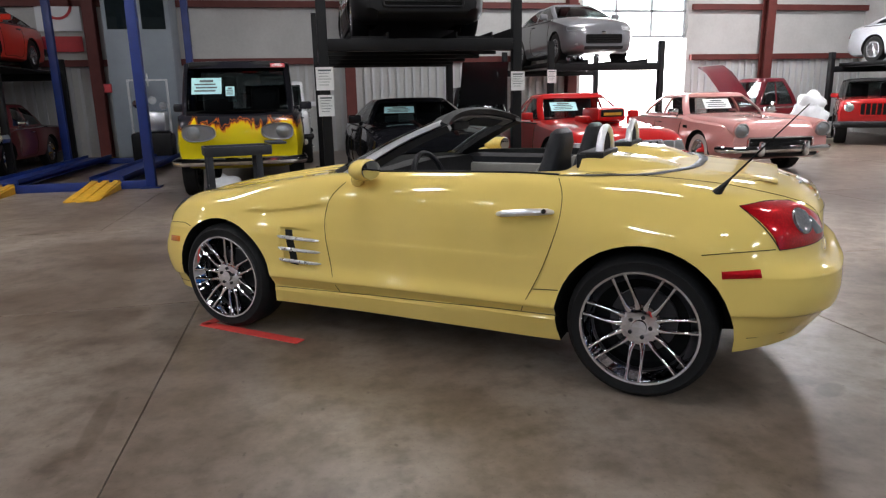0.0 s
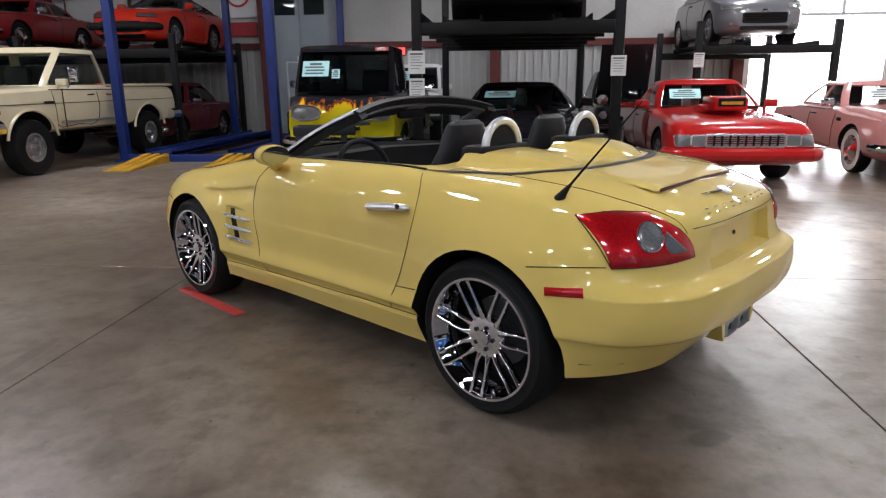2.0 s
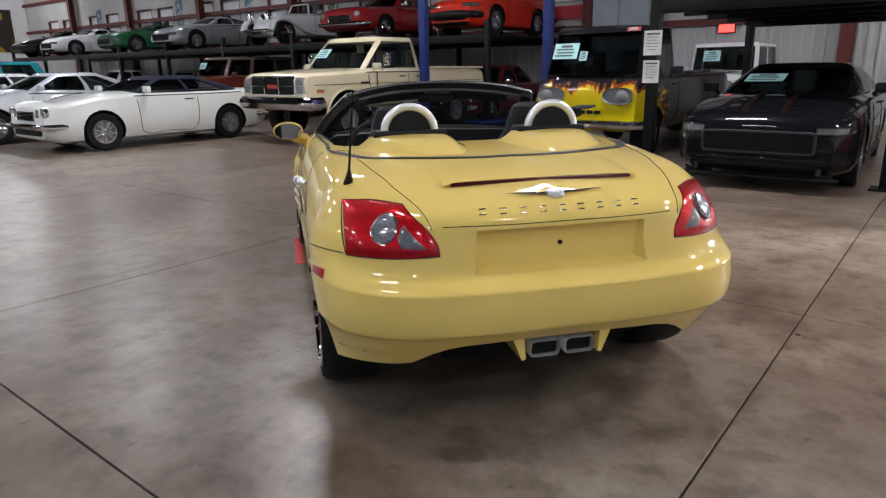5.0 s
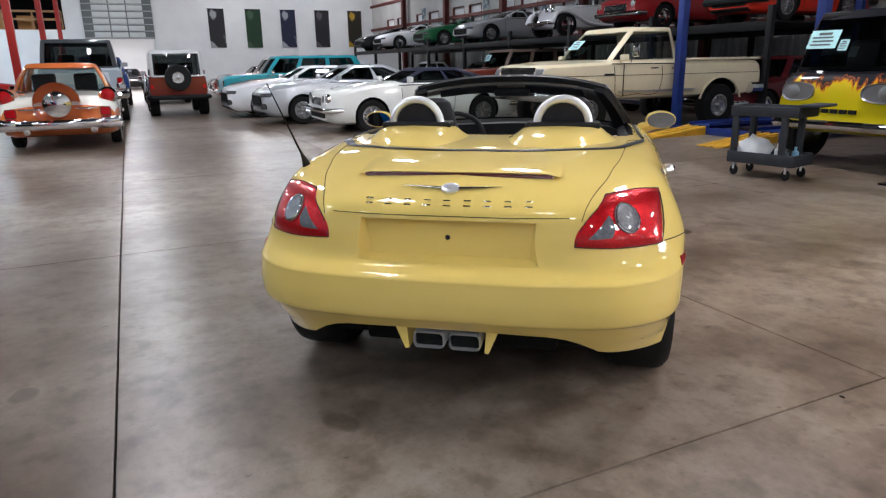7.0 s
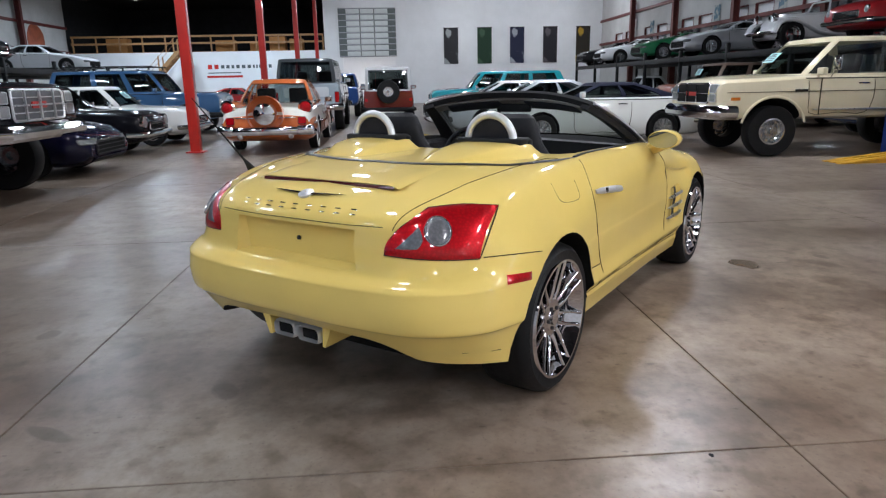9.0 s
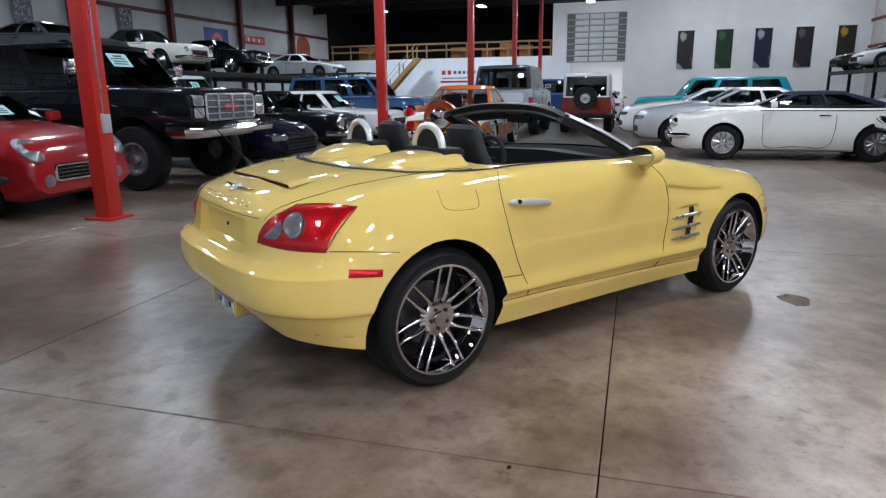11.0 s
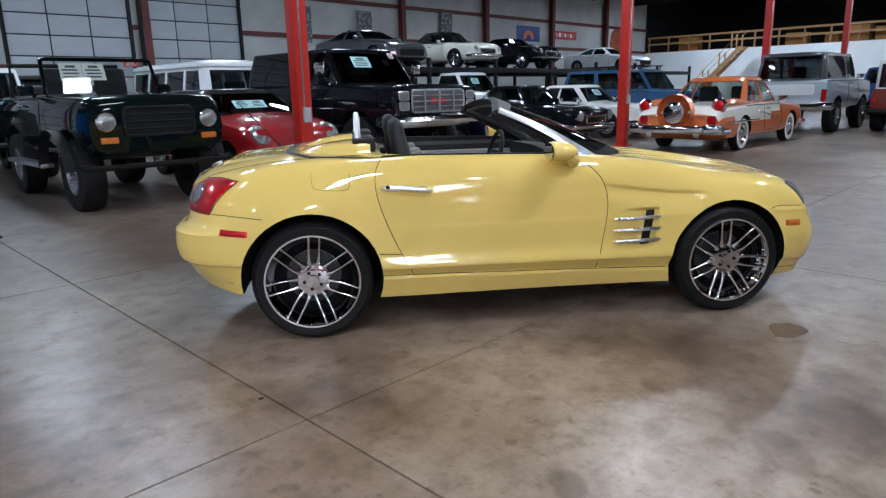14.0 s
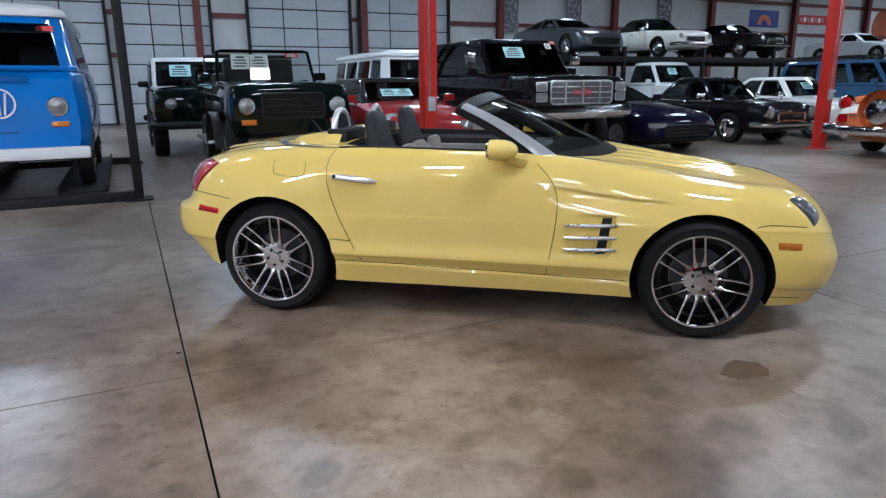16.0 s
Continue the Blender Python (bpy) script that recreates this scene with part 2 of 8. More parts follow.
        col = times(col, ramp(n, l, far.outputs[0], [(edge, (0.46, 0.42, 0.38)), (edge + 0.035, (0.86, 0.85, 0.84)), (edge + 0.09, (1, 1, 1))]), 0.75)
    speck = noise_tex(n, l, 60.0, 2, 0.5, co)
    col = times(col, ramp(n, l, speck, [(0.28, (0.72, 0.70, 0.68)), (0.38, (1, 1, 1)), (0.66, (1, 1, 1)), (0.76, (1.16, 1.16, 1.16))]), 0.8)
    # old oil and rubber soaked in: place, reach, how drawn out, turn, how dark
    torn = noise_tex(n, l, 13.0, 5, 0.62, co)
    for x, y, reach, k, turn, dark in ((1.39, 1.20, .10, .8, 0, .50), (2.22, 2.37, .13, .6, 30, .6), (2.53, 1.75, .18, .3, 60, .55), (.43, 6.38, .10, .6, 20, .5), (.61, 6.27, .20, .5, 35, .6), (1.67, 5.53, .15, .6, 70, .7),
                                       (2.01, 5.70, .16, .5, 15, .7), (1.86, 6.12, .26, .5, 40, .62), (1.48, 6.20, .30, .7, 5, .72), (1.05, 6.12, .26, .6, 50, .72), (2.58, 5.66, .13, .7, 50, .6), (3.07, 2.99, .13, .4, 25, .7), (-1.02, 2.85, .45, .14, 92, .65)):
        spot = n.new("ShaderNodeMapping")
        spot.vector_type = "TEXTURE"
        spot.inputs["Location"].default_value, spot.inputs["Rotation"].default_value, spot.inputs["Scale"].default_value = (x, y, 0), (0, 0, math.radians(turn)), (reach, reach * k, 1)
        l.new(co, spot.inputs[0])
        fade = n.new("ShaderNodeTexGradient")
        fade.gradient_type = "SPHERICAL"
        l.new(spot.outputs[0], fade.inputs[0])
        soak = n.new("ShaderNodeMath")
        soak.operation = "MULTIPLY"
        l.new(fade.outputs[1], soak.inputs[0])
        l.new(torn, soak.inputs[1])
        col = times(col, ramp(n, l, soak.outputs[0], [(0.10, (1, 1, 1)), (0.20, (dark * 1.1, dark * 1.05, dark)), (0.5, (dark, dark * .94, dark * .88))]), 1.0)
    l.new(col, b.inputs["Base Color"])
    r = n.new("ShaderNodeMapRange")
    r.inputs[1].default_value, r.inputs[2].default_value, r.inputs[3].default_value, r.inputs[4].default_value = 0.2, 0.8, 0.265, 0.41
    l.new(wide, r.inputs[0])
    l.new(r.outputs[0], b.inputs["Roughness"])
    b.inputs["Specular IOR Level"].default_value = 0.55
    return m


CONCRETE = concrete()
JOINT = surface("joint_filler", (0.016, 0.014, 0.012), 0.8, 0, 0.3, 5)


def flames():
    """Black above, licking orange flames, then yellow below (heights in the vehicle's own metres)."""
    m, n, l, b = shader("flame_paint")
    co = object_coords(n)
    sep = n.new("ShaderNodeSeparateXYZ")
    l.new(co, sep.inputs[0])
    stretch = n.new("ShaderNodeMapping")
    stretch.inputs["Scale"].default_value = (2.0, 9.0, 1.6)
    l.new(co, stretch.inputs[0])
    lick = noise_tex(n, l, 1.0, 3, 0.5, stretch.outputs[0])
    side = n.new("ShaderNodeMapping")
    side.inputs["Scale"].default_value = (2.2, 2.2, 13.0)
    l.new(co, side.inputs[0])
    curl = noise_tex(n, l, 1.0, 3, 0.5, side.outputs[0])
    height, reach, run = [n.new("ShaderNodeMath") for _ in range(3)]
    for node, k in ((height, 0.62), (reach, -0.52), (run, 0.8)):
        node.operation, node.inputs[1].default_value = "MULTIPLY_ADD", k
    l.new(lick, height.inputs[0])
    l.new(sep.outputs[2], height.inputs[2])
    l.new(sep.outputs[0], reach.inputs[0])
    reach.inputs[2].default_value = 0.52
    l.new(curl, run.inputs[0])
    l.new(reach.outputs[0], run.inputs[2])
    back = n.new("ShaderNodeMath")
    back.operation = "MAXIMUM"
    l.new(height.outputs[0], back.inputs[0])
    l.new(run.outputs[0], back.inputs[1])
    mr = n.new("ShaderNodeMapRange")
    mr.inputs[1].default_value, mr.inputs[2].default_value = 1.14, 1.64
    l.new(back.outputs[0], mr.inputs[0])
    l.new(ramp(n, l, mr.outputs[0], [(0.0, (0.60, 0.49, 0.006)), (0.36, (0.64, 0.46, 0.008)), (0.41, (0.62, 0.20, 0.01)), (0.455, (0.20, 0.035, 0.01)), (0.475, (0.012, 0.012, 0.016)), (0.50, (0.012, 0.012, 0.016)), (0.515, (0.42, 0.13, 0.02)), (0.535, (0.30, 0.05, 0.01)), (0.555, (0.012, 0.012, 0.016))]), b.inputs["Base Color"])
    b.inputs["Roughness"].default_value = 0.35
    b.inputs["Specular IOR Level"].default_value = 0.1
    b.inputs["Coat Weight"].default_value = 0.5
    return m


FLAMES = flames()


def glow(name, color, strength):
    m, n, l, b = shader(name)
    b.inputs["Base Color"].default_value = (*color, 1)
    b.inputs["Emission Color"].default_value = (*color, 1)
    b.inputs["Emission Strength"].default_value = strength
    return m


LAMP_GLOW = glow("lamp_diffuser", (1.0, 0.98, 0.95), 12)
DAY_GLOW = glow("bright_daylight", (0.93, 0.97, 1.0), 9.0)
EXIT_GLOW = glow("exit_sign_red", (1.0, 0.06, 0.05), 3)


# ---- mesh helpers ----
from mathutils.bvhtree import BVHTree


def to_mesh(bm, name, mats, smooth=35):
    me = bpy.data.meshes.new(name)
    bm.to_mesh(me)
    bm.free()
    for m in mats if isinstance(mats, (list, tuple)) else [mats]:
        me.materials.append(m)
    if smooth:
        for p in me.polygons:
            p.use_smooth = True
        me.set_sharp_from_angle(angle=radians(smooth))
    return me


def part(name, bm, mats, parent=None, label="", smooth=35, at=None):
    """Links a bmesh, or a ready mesh, as one object under a thing or a part."""
    me = bm if isinstance(bm, bpy.types.Mesh) else to_mesh(bm, name, mats, smooth)
    ob = new(name, me)
    if parent:
        ob.parent = parent
    if at:
        ob.matrix_local = at
    if label:
        ob["label"] = label
    return ob


def thing(name, m, label, category, group="", kind=""):
    ob = new(name)
    ob.empty_display_size = 0.2
    ob.matrix_world = m
    return tagged(ob, label, category, group, kind)


def box(bm, c, s, rot=None, bevel=0.0, mat=0):
    m = Matrix.Translation(c) @ (rot or Matrix()) @ Matrix.Diagonal((s[0], s[1], s[2], 1))
    r = bmesh.ops.create_cube(bm, size=1, matrix=m)
    faces = {f for v in r["verts"] for f in v.link_faces}
    if bevel:
        e = {e for v in r["verts"] for e in v.link_edges}
        r = bmesh.ops.bevel(bm, geom=list(e), offset=bevel, segments=2, affect="EDGES", profile=0.5)
        faces |= set(r["faces"])
    for f in faces:
        if f.is_valid:
            f.material_index = mat
    return bm


def boxes(*items, bevel=0.0):
    bm = bmesh.new()
    for it in items:
        box(bm, it[0], it[1], it[2] if len(it) > 2 else None, bevel)
    return bm


def skin(bm, rings, close=True, cap=True, mat=0):
    """Joins rings of points with quads."""
    vs = [[bm.verts.new(p) for p in ring] for ring in rings]
    n = len(vs[0])
    for a, b in zip(vs, vs[1:]):
        for i in range(n if close else n - 1):
            j = (i + 1) % n
            bm.faces.new((a[i], a[j], b[j], b[i])).material_index = mat
    if cap and close:
        bm.faces.new(vs[0][::-1]).material_index = mat
        bm.faces.new(vs[-1]).material_index = mat
    return bm


def lathe(bm, profile, steps=32, axis="y", mat=0, closed=False):
    """Turns (radius, along) pairs about an axis through the origin."""
    prof = list(profile) + ([profile[0]] if closed else [])
    rings = []
    for r, h in prof:
        ring = []
        for i in range(steps):
            a = 2 * math.pi * i / steps
            u, v = r * math.cos(a), r * math.sin(a)
            ring.append({"y": (u, h, v), "z": (u, v, h), "x": (h, u, v)}[axis])
        rings.append(ring)
    return skin(bm, rings, True, False, mat)


def tube(bm, pts, radius, steps=8, cap=True, flat=1.0, up=None):
    """A round or flattened bar along a line of points."""
    pts = [Vector(p) for p in pts]
    rings = []
    side = None
    for i, p in enumerate(pts):
        d = (pts[min(i + 1, len(pts) - 1)] - pts[max(i - 1, 0)]).normalized()
        ref = Vector(up) if up else (side.cross(d) if side else (Vector((0, 0, 1)) if abs(d.z) < 0.9 else Vector((1, 0, 0))))
        side = d.cross(ref).normalized()
        top = side.cross(d).normalized()
        r = radius[i] if isinstance(radius, (list, tuple)) else radius
        rings.append([p + side * (r * math.cos(a)) + top * (r * flat * math.sin(a)) for a in [2 * math.pi * k / steps for k in range(steps)]])
    return skin(bm, rings, True, cap)


def curve_points(knots, per=6):
    """A smooth line through knots (Catmull-Rom by chord length)."""
    P = np.array(knots, float)
    d = np.maximum(np.linalg.norm(np.diff(P, axis=0), axis=1), 1e-6) ** 0.7
    s = np.concatenate([[0], np.cumsum(d)])
    m = np.zeros_like(P)
    m[0], m[-1] = (P[1] - P[0]) / d[0], (P[-1] - P[-2]) / d[-1]
    for i in range(1, len(P) - 1):
        a, b = (P[i] - P[i - 1]) / d[i - 1], (P[i + 1] - P[i]) / d[i]
        m[i] = (a * d[i] + b * d[i - 1]) / (d[i - 1] + d[i])
    out = []
    for i in range(len(P) - 1):
        for k in range(per):
            u = k / per
            h = d[i]
            out.append((2 * u**3 - 3 * u**2 + 1) * P[i] + (u**3 - 2 * u**2 + u) * h * m[i] + (-2 * u**3 + 3 * u**2) * P[i + 1] + (u**3 - u**2) * h * m[i + 1])
    out.append(P[-1])
    return np.array(out)


def carve(me, cutters):
    """Takes closed shapes out of a closed mesh for good; cutters: (bmesh, material index) pairs."""
    ob = bpy.data.objects.new("tmp", me)
    scene.collection.objects.link(ob)
    rest = []
    for bm, idx in cutters:
        bmesh.ops.recalc_face_normals(bm, faces=bm.faces)
        for f in bm.faces:
            f.material_index = idx
        cm = bpy.data.meshes.new("tmp")
        bm.to_mesh(cm)
        bm.free()
        for m in me.materials:
            cm.materials.append(m)
        co = bpy.data.objects.new("tmp", cm)
        scene.collection.objects.link(co)
        mod = ob.modifiers.new("cut", "BOOLEAN")
        mod.operation, mod.object, mod.solver = "DIFFERENCE", co, "EXACT"
        rest.append(co)
    bpy.context.view_layer.update()
    dg = bpy.context.evaluated_depsgraph_get()
    out = bpy.data.meshes.new_from_object(ob.evaluated_get(dg))
    for o in [ob] + rest:
        d = o.data
        bpy.data.objects.remove(o)
        bpy.data.meshes.remove(d)
    return out


def prism(outline, lo, hi, axis="y"):
    """A closed block: a 2D outline pushed along an axis."""
    bm = bmesh.new()
    def put(p, h):
        return {"x": (h, p[0], p[1]), "y": (p[0], h, p[1]), "z": (p[0], p[1], h)}[axis]
    return skin(bm, [[put(p, lo) for p in outline], [put(p, hi) for p in outline]])


def arc(cx, cz, r, a0, a1, n=12):
    return [(cx + r * math.cos(radians(a0 + (a1 - a0) * i / n)), cz + r * math.sin(radians(a0 + (a1 - a0) * i / n))) for i in range(n + 1)]


def rounded(w, h, r, n=4):
    pts = []
    for sx, sy, a in ((1, 1, 0), (-1, 1, 90), (-1, -1, 180), (1, -1, 270)):
        pts += [(sx * (w / 2 - r) + r * math.cos(radians(a + 90 * i / n)), sy * (h / 2 - r) + r * math.sin(radians(a + 90 * i / n))) for i in range(n + 1)]
    return pts


def wall_with_holes(x0, x1, z0, z1, holes, thick):
    """A wall in the xz plane, y from 0 to thick, with rectangular openings (x0, x1, z0, z1)."""
    xs = sorted({x0, x1, *[h[0] for h in holes], *[h[1] for h in holes]})
    zs = sorted({z0, z1, *[h[2] for h in holes], *[h[3] for h in holes]})
    bm = bmesh.new()
    for xa, xb in zip(xs, xs[1:]):
        for za, zb in zip(zs, zs[1:]):
            mx, mz = (xa + xb) / 2, (za + zb) / 2
            if not any(h[0] < mx < h[1] and h[2] < mz < h[3] for h in holes):
                box(bm, (mx, thick / 2, mz), (xb - xa, thick, zb - za))
    bmesh.ops.remove_doubles(bm, verts=bm.verts, dist=0.0005)
    bm.verts.index_update()
    seen, drop = {}, []
    for f in bm.faces:
        k = tuple(sorted(v.index for v in f.verts))
        if k in seen:
            drop += [f, seen[k]]
        seen[k] = f
    bmesh.ops.delete(bm, geom=list(set(drop)), context="FACES")
    return bm


# ---- the hall ----
NORTH, SOUTH, WEST, EAST, TOP = 18.2, -18.2, -42.5, 17.0, 7.4


def structure(name, bm, mats, label, category, smooth=30):
    return tagged(part(name, bm, mats, None, "", smooth), label, category, kind="structure")


# floor slabs with sawn joints over a dark bed
floor = structure("floor", boxes(((-12.75, 0, -.13), (59.5, 36.4, .2))), JOINT, "stained brown-grey polished concrete floor with sawn joints", "floor")
slab_mesh = {}
JOINTS_X = [WEST] + [-.855 if k == -1 else 2.93 + 3.73 * k for k in range(-12, 4)] + [EAST]
JOINTS_Y = [SOUTH, -16.2, -13.15, -10.1, -7.0, -3.95, -.88, 1.565, 4.60, 7.63, 10.72, 13.8, 16.9, NORTH]
for ya, yb in zip(JOINTS_Y, JOINTS_Y[1:]):
    lines = sorted(JOINTS_X + ([-2.34] if ya == 7.63 else []))
    for xa, xb in zip(lines, lines[1:]):
        if xb - xa < .05 or yb - ya < .05:
            continue
        # two of the joints are sawn wider than the rest
        gap = [.0042 if abs(v - w) < .01 else .003 for v, w in ((xa, 2.93), (xb, 2.93), (ya, 1.565), (yb, 1.565))]
        x0, x1, y0, y1 = xa + gap[0], xb - gap[1], ya + gap[2], yb - gap[3]
        key = (round(x1 - x0, 3), round(y1 - y0, 3))
        if key not in slab_mesh:
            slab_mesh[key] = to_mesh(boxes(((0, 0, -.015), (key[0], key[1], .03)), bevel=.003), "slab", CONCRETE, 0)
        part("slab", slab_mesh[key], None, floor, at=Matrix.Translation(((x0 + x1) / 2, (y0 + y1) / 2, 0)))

# north wall with the open roller door and a row of high windows
DOOR = (7.7, 11.0, 0.0, 4.6)
WINDOWS = [(x, x + 1.35, 3.05, 4.25) for x in (-39.5, -37.6, -34.4, -32.5, -29.3, -27.4, -24.2, -22.3, -19.1, -17.2, -14.0, -12.1, -8.9)]
north = structure("wall_north", wall_with_holes(WEST, EAST, 0, TOP, [DOOR] + WINDOWS, .25), DIRTY_WHITE, "white insulated metal wall with oxide-red framing", "wall", 0)
north.location = (0, NORTH, 0)
for k, (xa, xb, za, zb) in enumerate(WINDOWS):
    w = structure("window_%d" % (k + 1), boxes((((xa + xb) / 2, NORTH + .05, za), (xb - xa, .10, .06)), (((xa + xb) / 2, NORTH + .05, zb), (xb - xa, .10, .06)), ((xa, NORTH + .05, (za + zb) / 2), (.06, .10, zb - za)), ((xb, NORTH + .05, (za + zb) / 2), (.06, .10, zb - za))), OXIDE, "small high window with a pale blind", "window")
    part("window_blind", boxes((((xa + xb) / 2, NORTH + .16, (za + zb) / 2), (xb - xa, .02, zb - za))), WHITE_WALL, w)
lower = bmesh.new()
x = WEST
while x < EAST:
    if not (DOOR[0] - .1 < x + .05 < DOOR[1] + .1):
        box(lower, (x + .06, NORTH - .02, 1.15), (.07, .04, 2.3))
    x += .22
structure("ribbed_sheet", lower, RIBBED_SHADED, "white ribbed metal sheet along the wall foot", "wall panel")

# roller door drawn half up, with bright panes
roller = structure("door_1", boxes(*[((9.35, NORTH + .12, z), (3.3, .05, .07)) for z in (2.95, 3.65, 4.5)], *[((x, NORTH + .12, 3.75), (.06, .05, 1.6)) for x in (7.75, 8.8, 9.9, 10.95)]), GREY_DOOR, "glazed roller door drawn half up, daylight behind", "roller door")
for i, (xa, xb) in enumerate(((7.78, 8.77), (8.83, 9.87), (9.93, 10.92))):
    for za, zb in ((2.99, 3.61), (3.69, 4.46)):
        pn = part("pane", boxes((((xa + xb) / 2, NORTH + .12, (za + zb) / 2), (xb - xa, .012, zb - za))), GLASS, roller)
        pn.visible_shadow = False

# south wall, west wall with its raised door, east wall
south = structure("wall_south", wall_with_holes(WEST, EAST, 0, TOP, [], .25), DIRTY_WHITE, "white painted metal wall with oxide-red framing", "wall", 0)
south.location = (0, SOUTH - .25, 0)
west = structure("wall_west", wall_with_holes(-1.2, NORTH, 0, TOP, [(0.0, 3.6, 0, 3.25)], .25), WHITE_WALL, "plain white wall with hanging banners", "wall", 0)
west.matrix_world = Matrix.Translation((WEST, 0, 0)) @ Matrix.Rotation(radians(90), 4, "Z")
east = structure("wall_east", boxes(((EAST + .12, 0, TOP / 2), (.25, 36.6, TOP))), DIRTY_WHITE, "plain white wall", "wall")
half = structure("wall_low", boxes(((WEST - .12, -9.7, 1.85), (.25, 17.0, 3.7))), WHITE_WALL, "white lower wall below the gallery", "wall")
# near-black walls: the gallery's unlit depth is put into their colour
structure("wall_back", boxes(((-52, 0, 3.7), (.25, 36.6, 7.4)), ((-47.3, NORTH + .12, 3.7), (9.6, .25, 7.4)), ((-47.3, SOUTH - .12, 3.7), (9.6, .25, 7.4))), DARK_ROOF, "near-black back wall in the colour of the gallery's unlit depth", "wall")
structure("floor_west", boxes(((-47.3, 0, -.08), (9.6, 36.4, .16))), CONCRETE, "concrete floor of the next hall", "floor")
structure("gallery_floor", boxes(((-47.2, -9.7, 3.65), (9.4, 17.0, .14))), PINE, "timber gallery floor", "floor")
structure("ceiling", boxes(((-17.5, 0, TOP + .1), (69.5, 37, .2)), *[((x, 0, TOP - .35), (.16, 36, .45)) for x in np.arange(-40, 17, 5.2)], *[((-12, y, TOP - .12), (58, .10, .2)) for y in np.arange(-16, 17, 2.0)]), DARK_ROOF, "dark metal roof with purlins and frames", "ceiling")

# oxide-red columns and girts
for n, (y, s) in enumerate(((NORTH, -1), (SOUTH, 1))):
    for k, x in enumerate(np.arange(-36.5, 16, 6.15) + (0.75 if s < 0 else 0.0)):
        c = boxes(((x, y + s * .14, TOP / 2), (.26, .02, TOP)), ((x, y + s * .40, TOP / 2), (.26, .02, TOP)), ((x, y + s * .27, TOP / 2), (.02, .25, TOP)))
        structure("column", c, OXIDE, "oxide-red steel wall column", "column")
    for z in (2.35, 3.75, 5.3):
        cuts_ = [(WEST, EAST)] if s > 0 or z > 4.6 else [(WEST, 7.6), (11.1, EAST)]
        for xa, xb in cuts_:
            structure("girt", boxes((((xa + xb) / 2, y + s * .07, z), (xb - xa, .12, .16))), OXIDE, "oxide-red steel girt", "beam")

# red steel posts along the middle of the hall
for k, x in enumerate((-0.85, -9.42, -18.0, -26.6, -35.2)):
    p = thing("steel_post", pose(x, -1.0, 0), "bright red square steel post bolted to the floor", "post", "red posts")
    part("shaft", boxes(((0, 0, TOP / 2), (.20, .20, TOP)), bevel=.012), RED_STEEL, p)
    part("base_plate", boxes(((0, 0, .012), (.36, .36, .024)), bevel=.004), RED_STEEL, p)
    if k < 2:
        part("socket_box", boxes(((0.0, .115, 1.05), (.11, .05, .20)), bevel=.008), GREY_DOOR, p)
        part("conduit", boxes(((.03, .112, 3.0), (.022, .022, 3.8))), BRUSHED, p)

# lamps, the two added north-east ones included
for x, y, watts in LAMPS:
    l = thing("high_bay_lamp", pose(x, y, LAMP_Z), "white high-bay lamp hung from the roof, two of the set added", "ceiling lamp", "high-bay lamps")
    part("housing", boxes(((0, 0, .05), (1.26, .5, .08)), bevel=.015), BRUSHED, l)
    part("diffuser", boxes(((0, 0, .006), (1.2, .44, .012))), LAMP_GLOW, l)
    for e in (.5, -.5):
        part("hanger", boxes(((e, 0, .47), (.015, .015, .80))), BLACK_STEEL, l)

structure("backdrop", boxes(((9.0, 24.0, 3.5), (26.0, .1, 9.0))), DAY_GLOW, "glaring daylight outside the roller door", "backdrop")
structure("ground", boxes(((9.0, 21.2, -.1), (26.0, 5.4, .16))), CONCRETE, "bright concrete apron outside", "ground")


# ---- the yellow roadster ----
CAR = thing("roadster_car", pose(1.87, 3.16, 0, 0, 0, 142.3), "butter-yellow two-seat roadster with its top down, on chrome wheels", "car")
